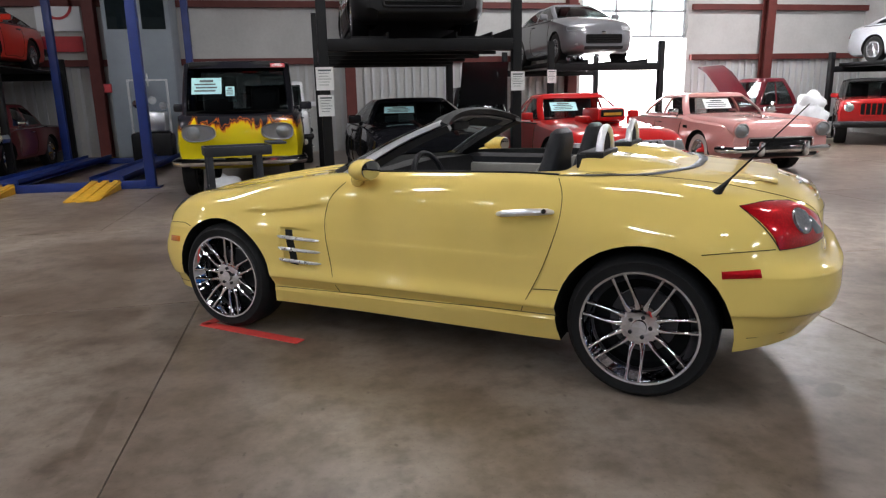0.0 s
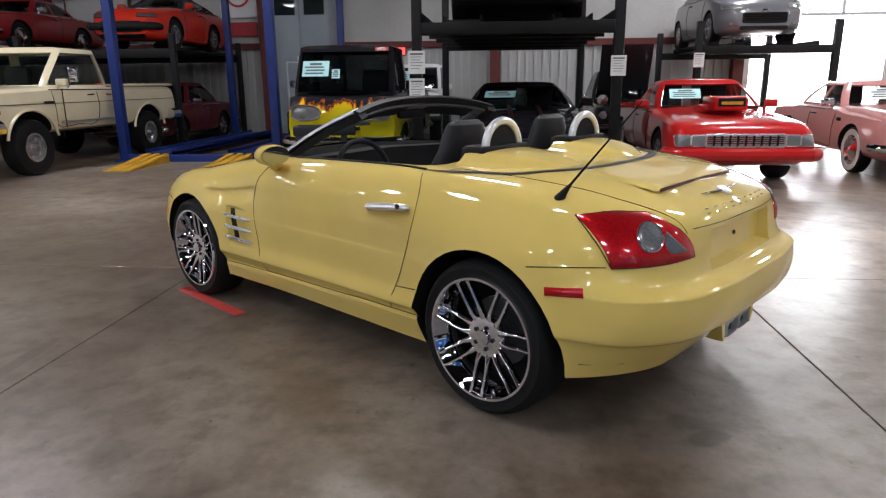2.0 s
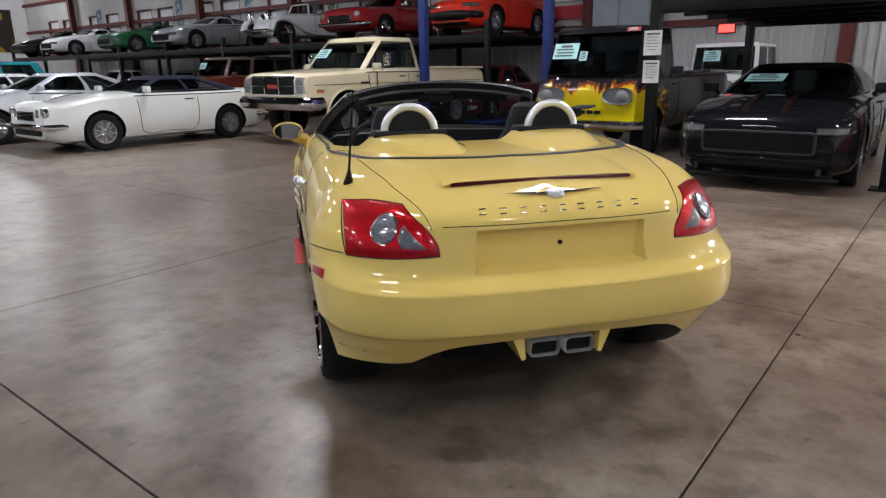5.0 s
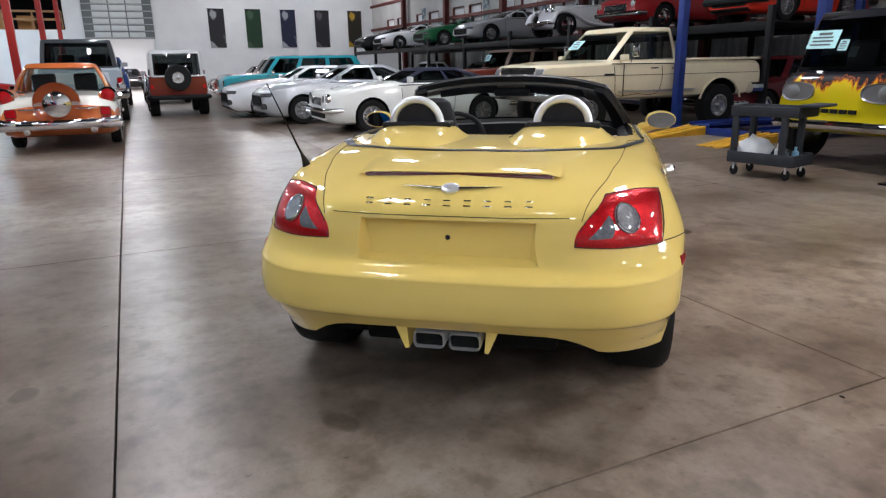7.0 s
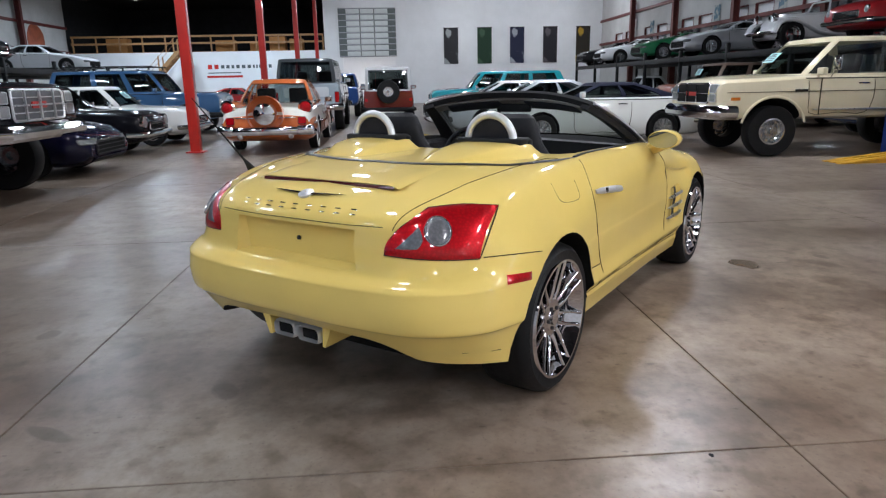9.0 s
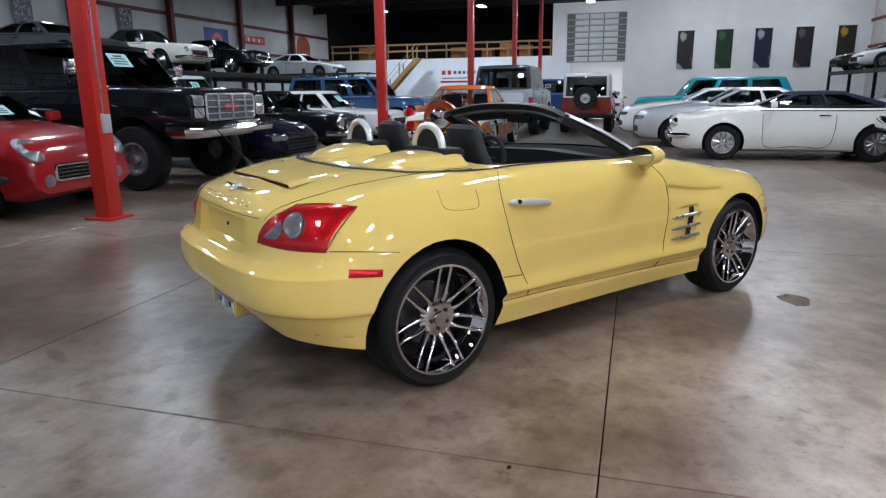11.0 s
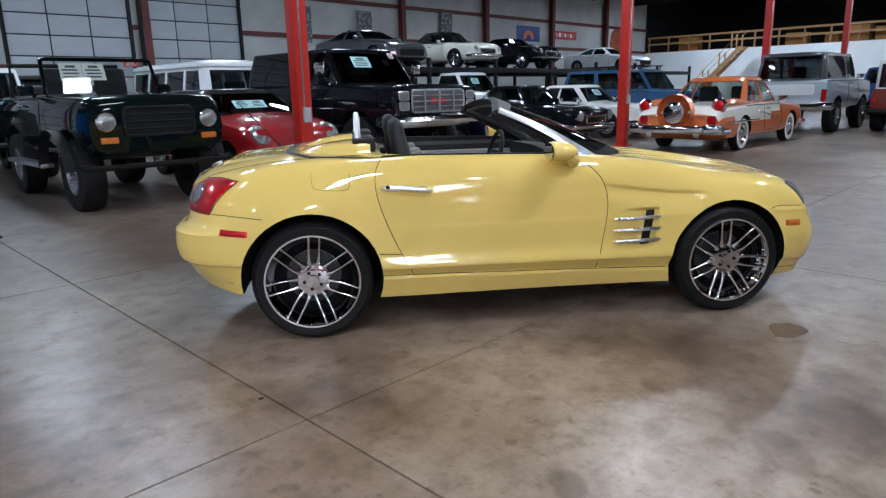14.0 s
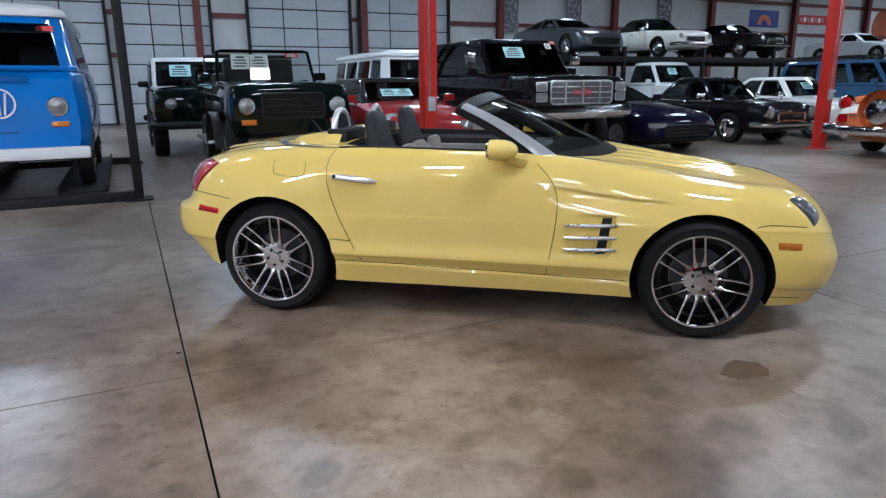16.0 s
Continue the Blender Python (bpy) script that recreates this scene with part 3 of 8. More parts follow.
# rows of the body's cage, from the sill up to the middle line, each from the tail round to the nose
CAGE = [
    [(-.695, 0, .392), (-.686, .35, .384), (-.604, .575, .312), (-.488, .712, .284), (-.33, .812, .262), (0, .80, .22), (.40, .798, .202), (.9, .798, .202),
     (1.6, .798, .202), (2.08, .81, .200), (2.4, .81, .195), (2.75, .79, .19), (2.98, .70, .185), (3.10, .52, .18), (3.14, .26, .175), (3.15, 0, .175)],
    [(-.752, 0, .450), (-.744, .35, .449), (-.690, .63, .447), (-.555, .793, .445), (-.33, .866, .440), (0, .872, .420), (.40, .868, .380), (.9, .864, .378),
     (1.6, .862, .370), (2.08, .868, .364), (2.4, .872, .355), (2.75, .85, .31), (3.02, .72, .27), (3.155, .53, .25), (3.20, .26, .24), (3.21, 0, .24)],
    [(-.768, 0, .515), (-.759, .35, .515), (-.705, .636, .513), (-.563, .802, .51), (-.33, .871, .505), (0, .885, .46), (.4, .860, .46), (.9, .852, .46),
     (1.6, .850, .46), (2.08, .865, .45), (2.4, .882, .45), (2.75, .865, .44), (3.05, .74, .42), (3.19, .54, .40), (3.24, .26, .39), (3.25, 0, .39)],
    [(-.765, 0, .605), (-.756, .35, .605), (-.70, .63, .606), (-.552, .80, .608), (-.33, .870, .61), (0, .890, .61), (.4, .865, .62), (.9, .86, .62),
     (1.6, .855, .62), (2.08, .865, .61), (2.4, .88, .61), (2.72, .855, .60), (2.98, .745, .575), (3.12, .55, .545), (3.185, .27, .53), (3.20, 0, .53)],
    [(-.692, 0, .645), (-.688, .30, .645), (-.648, .59, .648), (-.508, .772, .66), (-.33, .858, .69), (0, .878, .72), (.4, .865, .74), (.9, .865, .74),
     (1.6, .85, .74), (2.08, .84, .72), (2.4, .855, .70), (2.7, .825, .68), (2.93, .73, .655), (3.06, .55, .62), (3.13, .27, .605), (3.15, 0, .60)],
    [(-.675, 0, .76), (-.67, .28, .76), (-.62, .56, .765), (-.47, .748, .78), (-.3, .822, .80), (0, .836, .83), (.4, .84, .86), (.9, .85, .87),
     (1.6, .83, .86), (2.08, .80, .82), (2.4, .81, .775), (2.68, .78, .745), (2.88, .69, .715), (3.0, .53, .68), (3.08, .27, .66), (3.10, 0, .655)],
    [(-.665, 0, .835), (-.66, .26, .835), (-.60, .50, .85), (-.43, .68, .875), (-.25, .745, .915), (0, .755, .945), (.4, .775, .965), (.9, .785, .965),
     (1.6, .765, .945), (2.08, .74, .885), (2.4, .735, .825), (2.65, .70, .79), (2.83, .62, .76), (2.94, .48, .73), (3.02, .26, .715), (3.04, 0, .71)],
    [(-.61, 0, .885), (-.60, .22, .885), (-.53, .41, .90), (-.37, .52, .935), (-.18, .56, .965), (.05, .57, .985), (.42, .56, .995), (.9, .56, .985),
     (1.62, .56, .95), (2.08, .55, .895), (2.4, .54, .84), (2.62, .52, .80), (2.77, .47, .78), (2.87, .37, .765), (2.93, .20, .76), (2.95, 0, .757)],
    [(-.56, 0, .91), (-.50, 0, .93), (-.42, 0, .95), (-.3, 0, .968), (-.13, 0, .985), (.08, 0, .995), (.43, 0, .997), (.9, 0, .98),
     (1.65, 0, .965), (2.08, 0, .925), (2.4, 0, .875), (2.6, 0, .84), (2.72, 0, .815), (2.80, 0, .80), (2.85, 0, .79), (2.88, 0, .78)],
]
cage = [np.array(r, float) for r in CAGE]
for r, k in zip(cage, (0, 0, 0, .4, .7, 1, 1, 1, 1)):
    r[11:, 0] += np.array([.015, .03, .045, .05, .05]) * k
    r[10:, 2] += np.array([.004, .010, .014, .014, .012, .012]) * k
# tight folds: under the crease that runs round the sills and bumpers, and along the top of the rear bumper
def inset(row, by, dz):
    return row + np.array([(by if x < -.5 else -by if x > 2.95 else 0, -by if y > .1 else 0, dz) for x, y, z in row])


under = inset(cage[1], .007, -.007)
brow = inset(cage[3], -.001, -.012)
ledge = cage[3] * .7 + cage[4] * .3
for i in range(4):
    ledge[i] = cage[3][i] * .80 + cage[4][i] * .20
    ledge[i][2] = cage[3][i][2] + .012
cage = [cage[0], under, cage[1], cage[2], brow, cage[3], ledge] + cage[4:]
def dense(row):
    """The row drawn finely, with the most steps round the vented front wing."""
    fine = curve_points(row, 24)
    keep = [24 * k + q for k in range(len(row) - 1) for q in range(0, 24, {8: 1, 9: 2}.get(k, 3))] + [24 * (len(row) - 1)]
    return fine[keep]


def ramp_up(a, b, v):
    u = np.clip((v - a) / (b - a), 0, 1)
    return u * u * (3 - 2 * u)


net = np.array([dense(row) for row in cage])
grid = np.array([curve_points(net[:, i], 12) for i in range(net.shape[1])])


def press(g):
    """How far the flank is pressed in: the wing's scoop under its crease, the hollow behind the vent bars, the fold over the sill."""
    x, z = g[:, :, 0], g[:, :, 2]
    crease = np.interp(x, [1.60, 1.70, 1.80, 1.89, 2.0, 2.08, 2.30], [.818, .802, .787, .772, .757, .748, .738])
    below = crease - z
    scoop = .016 * ramp_up(1.64, 1.76, x) * (1 - ramp_up(2.20, 2.30, x)) * ramp_up(-.002, .020, below) * (1 - ramp_up(.020, .110, below))
    lean = (z - .54) * .16
    hollow = .024 * ramp_up(1.74, 1.945, x - lean) * (1 - ramp_up(1.972, 1.990, x - lean)) * ramp_up(.415, .440, z) * (1 - ramp_up(.640, .660, z))
    gap = np.interp(x, [.405, .582, 1.143, 1.636, 2.08], [.336, .334, .319, .306, .296])
    along = ramp_up(.36, .42, x) * (1 - ramp_up(2.06, 2.12, x))
    fold = along * (.017 * (1 - ramp_up(gap, gap + .052, z)) * ramp_up(gap - .016, gap, z) + .005 * (1 - ramp_up(gap - .12, gap - .016, z)))
    lip = np.interp(x, [-.70, -.5, -.38], [.365, .345, .333])
    tuck = .006 * (1 - ramp_up(lip - .006, lip + .006, z)) * (1 - ramp_up(-.42, -.34, x)) * ramp_up(.45, .62, g[:, :, 1])
    return scoop + hollow + fold + tuck


grid[:, :, 1] -= np.where(grid[:, :, 1] > .35, press(grid), 0)
bottom = grid[:, :1] * np.array([1, 0, 1]) + np.array([0, 0, 0.02])
grid = np.concatenate([bottom, grid], axis=1)
grid[:, :, 1] = np.maximum(grid[:, :, 1], 0)
grid[[0, -1], :, 1] = 0
grid[:, -1, 1] = 0
nu, nv = grid.shape[:2]
verts = np.concatenate([grid.reshape(-1, 3), (grid * np.array([1, -1, 1])).reshape(-1, 3)])
faces = []
for i in range(nu - 1):
    for j in range(nv - 1):
        a, b, c, d = i * nv + j, (i + 1) * nv + j, (i + 1) * nv + j + 1, i * nv + j + 1
        faces += [(a, d, c, b), tuple(k + nu * nv for k in (a, b, c, d))]
shell = bpy.data.meshes.new("shell")
shell.from_pydata(verts.tolist(), [], faces)
bm = bmesh.new()
bm.from_mesh(shell)
bmesh.ops.remove_doubles(bm, verts=bm.verts, dist=0.0008)
bmesh.ops.dissolve_degenerate(bm, edges=bm.edges, dist=0.0003)
bmesh.ops.recalc_face_normals(bm, faces=bm.faces)
BODY_TREE = BVHTree.FromBMesh(bm)
shell = to_mesh(bm, "body", [YELLOW, LINER, CARPET], 40)
REAR_R, FRONT_R = 0.331, 0.320


def well(x, z, r, side):
    b = bmesh.new()
    out = arc(x, z, r, 0, 360, 40)[:-1]
    return skin(b, [[(px, side * 0.52, pz) for px, pz in out], [(px, side * 1.05, pz) for px, pz in out]])


cuts = []
for side in (1, -1):
    cuts += [(well(0.035, 0.325, 0.385, side), 1), (well(2.45, 0.318, 0.362, side), 1)]
# cockpit
plan = [(0.44, 0.60), (0.46, 0.66), (0.54, 0.70), (1.0, 0.715), (1.45, 0.712)] + [(1.965 - .38 * u ** 2.2, .70 * u) for u in (.97, .85, .7, .5, .25, 0)]
plan = plan + [(x, -y) for x, y in plan[-2::-1]]
cuts.append((prism(plan, 0.33, 1.3, "z"), 2))
# number plate recess with slanted cheeks, and the gap under the tail for the pipes
recess = bmesh.new()
def flare(w0, w1, z0, z1, x):
    return [(x, -w0, z0), (x, w0, z0), (x, w1, z1), (x, -w1, z1)]
skin(recess, [flare(.40, .345, .615, .812, -1.0), flare(.35, .335, .645, .812, -.70), flare(.30, .315, .665, .80, -.632)])
cuts.append((recess, 0))
tailgap = bmesh.new()
skin(tailgap, [[(x, y, z) for y, z in ((-.60, .2), (.60, .2), (.585, .290), (.54, .330), (.49, .362), (.44, .382), (.38, .392), (.19, .397), (-.19, .397), (-.38, .392), (-.44, .382), (-.49, .362), (-.54, .330), (-.585, .290))] for x in (-1.0, -.36)])
cuts.append((tailgap, 1))
shell = carve(shell, cuts)
shell.set_sharp_from_angle(angle=radians(32))
part("body", shell, None, CAR)


def onto(p, d):
    """Where a ray from p along d meets the body, and the normal there."""
    hit, nrm, _, _ = BODY_TREE.ray_cast(Vector(p), Vector(d).normalized())
    return hit, nrm


def on_side(x, z, side, lift=0.0):
    h, n = onto((x, side * 1.5, z), (0, -side, 0))
    return h + n * lift if h else Vector((x, side * 0.85, z))


def on_top(x, y, lift=0.0):
    h, n = onto((x, y, 2.0), (0, 0, -1))
    return h + n * lift


def on_diag(x, y, lift=0.0011):
    """Down and forward onto the tail's shoulder, through (x, y) at lid height."""
    h, n = onto((x - 0.5, y, 1.72), (0.5, 0, -0.87))
    return h + n * lift


def on_tail(y, z, lift=0.0):
    h, n = onto((-2.0, y, z), (1, 0, 0))
    return h + n * lift


def seam(name, pts, radius=0.0019, mat=None):
    b = bmesh.new()
    pts = [Vector(p) for p in pts]
    for _ in range(3):
        pts = pts[:1] + [(a + c * 2 + e) / 4 for a, c, e in zip(pts, pts[1:], pts[2:])] + pts[-1:]
    tube(b, pts, radius, 6)
    return part(name, b, mat or SEAM, CAR)


def panel(bm, f, corners, n=10, m=10, lift=0.006, depth=0.02, bow=(0, 0, 0, 0)):
    """A thin lamp or plate laid on the body: corners (a, b) in turn, f(a, b, lift) gives the place on the body; bow bends the edges outwards."""
    c = [Vector(q) for q in corners]
    rows = []
    for j in range(m + 1):
        v = j / m
        row = []
        for i in range(n + 1):
            u = i / n
            q = (1 - u) * (1 - v) * c[0] + u * (1 - v) * c[1] + u * v * c[2] + (1 - u) * v * c[3]
            ku, kv = 4 * u * (1 - u), 4 * v * (1 - v)
            ea, eb = (c[1] - c[0]), (c[3] - c[0])
            q = q + eb * (ku * (-(1 - v) * bow[0] + v * bow[2])) + ea * (kv * (u * bow[1] - (1 - u) * bow[3]))
            edge = min(1.0, 6 * min(u, 1 - u, v, 1 - v))
            row.append(f(q.x, q.y, lift * (0.35 + 0.65 * math.sqrt(edge))))
        rows.append(row)
    vs = [[bm.verts.new(p) for p in row] for row in rows]
    for j in range(m):
        for i in range(n):
            bm.faces.new((vs[j][i], vs[j][i + 1], vs[j + 1][i + 1], vs[j + 1][i]))
    rim = vs[0] + [r[-1] for r in vs[1:]] + vs[-1][-2::-1] + [r[0] for r in vs[-2:0:-1]]
    mid = sum((v.co for v in rim), Vector()) / len(rim)
    inner = Vector((1.2, 0, 0.5))
    low = [bm.verts.new(v.co + (inner - v.co).normalized() * depth) for v in rim]
    for i in range(len(rim)):
        j = (i + 1) % len(rim)
        bm.faces.new((rim[i], rim[j], low[j], low[i]))
    bmesh.ops.recalc_face_normals(bm, faces=bm.faces)
    return bm


for side in (1, -1):
    # door gap, sill line, bumper gaps, fuel flap
    door = [(0.432, .972), (0.402, .92), (0.398, .81), (0.43, .69), (0.487, .54), (0.562, .39), (0.588, .334)]
    seam("door_gap", [on_side(x, z, side, 0.0009) for x, z in curve_points(door, 5)])
    seam("door_gap", [on_side(x, z, side, 0.0009) for x, z in curve_points([(1.645, .307), (1.662, .42), (1.688, .58), (1.694, .74), (1.655, .84), (1.58, .915)], 6)])
    seam("sill_gap", [on_side(x, z, side, 0.0004) for x, z in curve_points([(.405, .336), (.582, .334), (1.143, .319), (1.636, .306), (2.08, .296)], 8)], 0.0021)
    seam("bumper_gap", [on_side(x, z, side, 0.0009) for x, z in curve_points([(-.475, .714), (-.40, .711), (-.30, .703), (-.205, .690)], 6)], 0.0020)
    seam("bumper_gap", [on_side(x, z, side, 0.0009) for x, z in curve_points([(2.69, .617), (2.75, .629), (2.84, .623), (2.95, .611)], 6)], 0.0020)
    seam("front_lip_gap", [on_side(x, z, side, 0.0003) for x, z in curve_points([(2.80, .243), (2.88, .236), (2.97, .226)], 5)], 0.0020)
    seam("wing_gap", [on_side(x, z, side, 0.0009) for x, z in curve_points([(.40, .468), (.46, .464), (.522, .460)], 4)], 0.0022)
    seam("boot_gap", [on_diag(x, side * y) for x, y in curve_points([(-.655, .478), (-.60, .492), (-.52, .513), (-.43, .540), (-.33, .570)], 5)] + [on_top(x, side * y, 0.0011) for x, y in curve_points([(-.29, .582), (-.2, .607), (0, .635), (.2, .655), (.30, .67), (.325, .70), (.315, .725)], 6)], 0.0015)
    # rear lamp
    def tail(a, b, lift, side=side):
        d = Vector((0.75, -side * 0.66, 0)).normalized()
        s = Vector((0.66, side * 0.75, 0)).normalized()
        o = Vector((-.52, side * .66, 0))
        h, n = onto(o + s * a - d * 1.5 + Vector((0, 0, b)), d)
        return (h + n * lift) if h else o + s * a + Vector((0, 0, b))
    lampset = part("rear_lamp", panel(bmesh.new(), tail, [(-.243, .724), (.098, .710), (.196, .880), (-.072, .884)], 18, 16, .010, .03, (0.02, -.05, .05, .13)), RED_LENS, CAR, "ruby-red rear lamp with a clear round reverse lens")
    edge = [(-.243, .724), (-.075, .714), (.098, .710), (.142, .795), (.196, .880), (.064, .8905), (-.072, .884), (-.202, .805)]
    edge = [q for i in range(0, 8, 2) for q in curve_points([edge[i], edge[i + 1], edge[(i + 2) % 8]], 4)[:-1].tolist()]
    b = bmesh.new()
    tube(b, [tail(a, z, .003) for a, z in edge + edge[:1]], .0022, 6)
    part("lamp_gasket", b, BLACK, lampset, "black rubber edge")
    part("reverse_lens", panel(bmesh.new(), tail, [(-.218, .742), (-.118, .748), (-.104, .775), (-.108, .838)], 8, 8, .0125, .02, (.03, .05, .05, .0)), lamp_lens("smoked_lens", (.15, .16, .18)), lampset)
    def spot(a, b, lift):
        return tail(a, b, lift)
    ring = bmesh.new()
    pts = [[tail(-.048 + r * math.cos(t), .806 + r * .95 * math.sin(t), k) for t in [2 * math.pi * i / 20 for i in range(20)]] for r, k in ((.050, .011), (.050, .018), (.043, .020), (.032, .014), (.0, .017))]
    skin(ring, pts, True, False)
    part("round_reflector", ring, lamp_lens("reflector_lens", (.20, .20, .21), .03, .5), lampset)
    ring = bmesh.new()
    circle = [2 * math.pi * i / 24 for i in range(25)]
    tube(ring, [tail(-.048 + .047 * math.cos(t), .806 + .0447 * math.sin(t), .018) for t in circle], .0022, 6)
    part("lens_ring", ring, CHROME, lampset, "bright chrome ring")
    # side markers
    part("side_marker", panel(bmesh.new(), lambda a, b, l, side=side: on_side(a, b, side, l), [(-.435, .610), (-.292, .597), (-.288, .628), (-.425, .643)], 6, 4, .008, .02), RED_LENS, CAR, "red side marker")
    part("side_marker", panel(bmesh.new(), lambda a, b, l, side=side: on_side(a, b, side, l), [(2.81, .508), (2.925, .498), (2.925, .533), (2.805, .543)], 6, 4, .008, .02), AMBER_LENS, CAR, "amber side marker")
    # headlamp
    def front(a, b, lift, side=side):
        d = Vector((-0.62, -side * 0.5, -0.6)).normalized()
        s = Vector((-0.63, side * 0.78, 0)).normalized()
        t = d.cross(s).normalized()
        t = t if t.z > 0 else -t
        o = Vector((2.99, side * .60, .675))
        h, n = onto(o + s * a + t * b - d * 0.8, d)
        return (h + n * lift) if h else o + s * a + t * b
    part("headlamp", panel(bmesh.new(), front, [(-.02, -.035), (.10, -.10), (.165, .065), (.04, .075)], 10, 8, .008, .03, (.08, .05, .05, .05)), lamp_lens("headlamp_lens", (.05, .055, .06)), CAR, "dark glassy headlamp")
    # louvred vent behind the front wheel
    part("vent_slot", panel(bmesh.new(), lambda a, b, l, side=side: on_side(a, b, side, l), [(1.905, .440), (1.955, .445), (1.985, .640), (1.935, .640)], 5, 10, .0015, .01), BLACK, CAR)
    for z in (.602, .536, .470):
        b = bmesh.new()
        ends = [on_side(x, z + (x - 1.87) * 0.03, side, .004) for x in (1.735, 2.012)]
        bow_ = [ends[0].lerp(ends[1], u) + Vector((0, side * l, 0)) for u, l in ((0, 0), (.1, .006), (.4, .010), (.7, .010), (.93, .007), (1, .0))]
        tube(b, bow_, [.004, .0085, .0105, .0105, .0095, .005], 8)
        part("vent_bar", b, BRUSHED, CAR)
    # door handle with its hollow
    hollow = bmesh.new()
    panel(hollow, lambda a, b, l, side=side: on_side(a, b, side, l), [(.455, .79), (.68, .775), (.68, .835), (.455, .85)], 8, 4, .001, .01, (.15, .06, .15, .06))
    part("handle_hollow", hollow, YELLOW, CAR)
    b = bmesh.new()
    tube(b, [on_side(x, z, side, l) for x, z, l in ((.432, .828, .004), (.45, .827, .028), (.56, .82, .036), (.66, .812, .030), (.692, .808, .006))], [.012, .019, .021, .020, .012], 10, flat=0.8)
    handle = part("door_handle", b, HOOP, CAR, "chrome door handle")
    b = lathe(bmesh.new(), [(.0, -.004), (.011, -.004), (.011, .004), (.0, .005)], 14)
    part("door_lock", b, BLACK, handle, at=Matrix.Translation(on_side(.462, .827, side, .047)) @ Matrix.Rotation(0 if side > 0 else math.pi, 4, "Z"))
    # mirror
    mir = bmesh.new()
    rings = []
    for k, (dx, r) in enumerate(((-.075, .86), (-.070, .95), (-.035, 1.0), (.015, .96), (.055, .76), (.08, .45), (.09, .06))):
        dx = dx * (.66 if side > 0 else .92)
        rings.append([(1.405 + dx, side * (.905 + .092 * r * math.cos(t)), .997 + .055 * r * math.sin(t)) for t in [2 * math.pi * i / 22 for i in range(22)]])
    skin(mir, rings)
    shellm = part("wing_mirror", mir, YELLOW, CAR, "yellow mirror shell")
    b = bmesh.new()
    tube(b, [(1.50, side * .80, .93), (1.475, side * .845, .945), (1.43, side * .89, .965)], [.040, .034, .03], 10)
    part("mirror_stalk", b, YELLOW, shellm)
    g = bmesh.new()
    skin(g, [[((1.351 if side > 0 else 1.3315) + e, side * (.905 + .082 * math.cos(t)), .997 + .047 * math.sin(t)) for t in [2 * math.pi * i / 22 for i in range(22)]] for e in (-.003, .004)])
    part("mirror_glass", g, MIRROR, shellm)

for side in (1, -1):
    for y0, y1, xa, xb in ((.10, .07, 2.02, 2.72), (.24, .18, 2.0, 2.74), (.40, .31, 1.96, 2.72)):
        b = bmesh.new()
        rows = []
        for k in range(15):
            t = k / 14
            x, y, h = xa + (xb - xa) * t, y0 + (y1 - y0) * t, .009 * math.sin(math.pi * t) ** .6
            rows.append([on_top(x, side * (y + e * .032), .0008 + h * g - (.003 if g == 0 else 0)) for e, g in ((-1, 0), (-.5, .55), (-.15, 1), (.15, 1), (.5, .55), (1, 0))])
        skin(b, rows, False, False)
        bmesh.ops.recalc_face_normals(b, faces=b.faces)
        part("bonnet_flute", b, YELLOW, CAR)

lip = [(on_side(x, z, 1, .0003)) for x, z in ((-.395, .332), (-.44, .333))] + [onto((-.33 - 1.5 * math.cos(a), .48 + 1.5 * math.sin(a), z), (math.cos(a), -math.sin(a), 0))[0] for a, z in ((1.2, .336), (1.0, .342), (.85, .348))]
for side in (1, -1):
    seam("lip_gap", [(p.x, side * p.y, p.z) for p in lip if p], 0.0016)
b = bmesh.new()
flap = rounded(.205, .105, .03)
seam("fuel_flap_gap", [on_side(.16 + x, .875 + z - x * .06, -1, .0002) for x, z in flap[8:] + flap[:2]], 0.0014)
seam("boot_lid_gap", [on_tail(y, .822 - 0.0 * abs(y), .0005) for y in np.linspace(-.44, .44, 24)], 0.0017)
# dark strip round the hood cover
strip = curve_points([(.44, .742), (.30, .715), (.22, .685), (.06, .60), (-.06, .40), (-.10, .2), (-.105, 0)], 7)
strip = [(x, y) for x, y in strip] + [(x, -y) for x, y in strip[-2::-1]]
b = bmesh.new()
tube(b, [on_top(x, y, .001) for x, y in strip], [.006 + .018 * min(1, k / 8, (len(strip) - 1 - k) / 8) for k in range(len(strip))], 8, flat=0.14, up=(0, 0, 1))
part("hood_cover_strip", b, surface("cover_rubber", (.018, .018, .020), .45), CAR, "dark grey rubber strip")

for side in (1, -1):
    b = bmesh.new()
    tube(b, [on_top(x, side * y, .002) for x, y in curve_points([(.44, .738), (.56, .732), (.9, .735), (1.3, .735), (1.56, .722)], 5)], .009, 8, flat=.6)
    part("waist_rubber", b, BLACK, CAR, "black rubber strip")
# high brake lamp slot and the ridge above it
b = bmesh.new()
def deck(x, y, lift):
    """A smooth arc across the boot lid through its middle and its edges."""
    a, c = on_top(x, .06, 0), on_top(x, .36, 0)
    return Vector((x, y, a.z + .25 * (c.z - a.z) * (y / .36) ** 2 + lift))


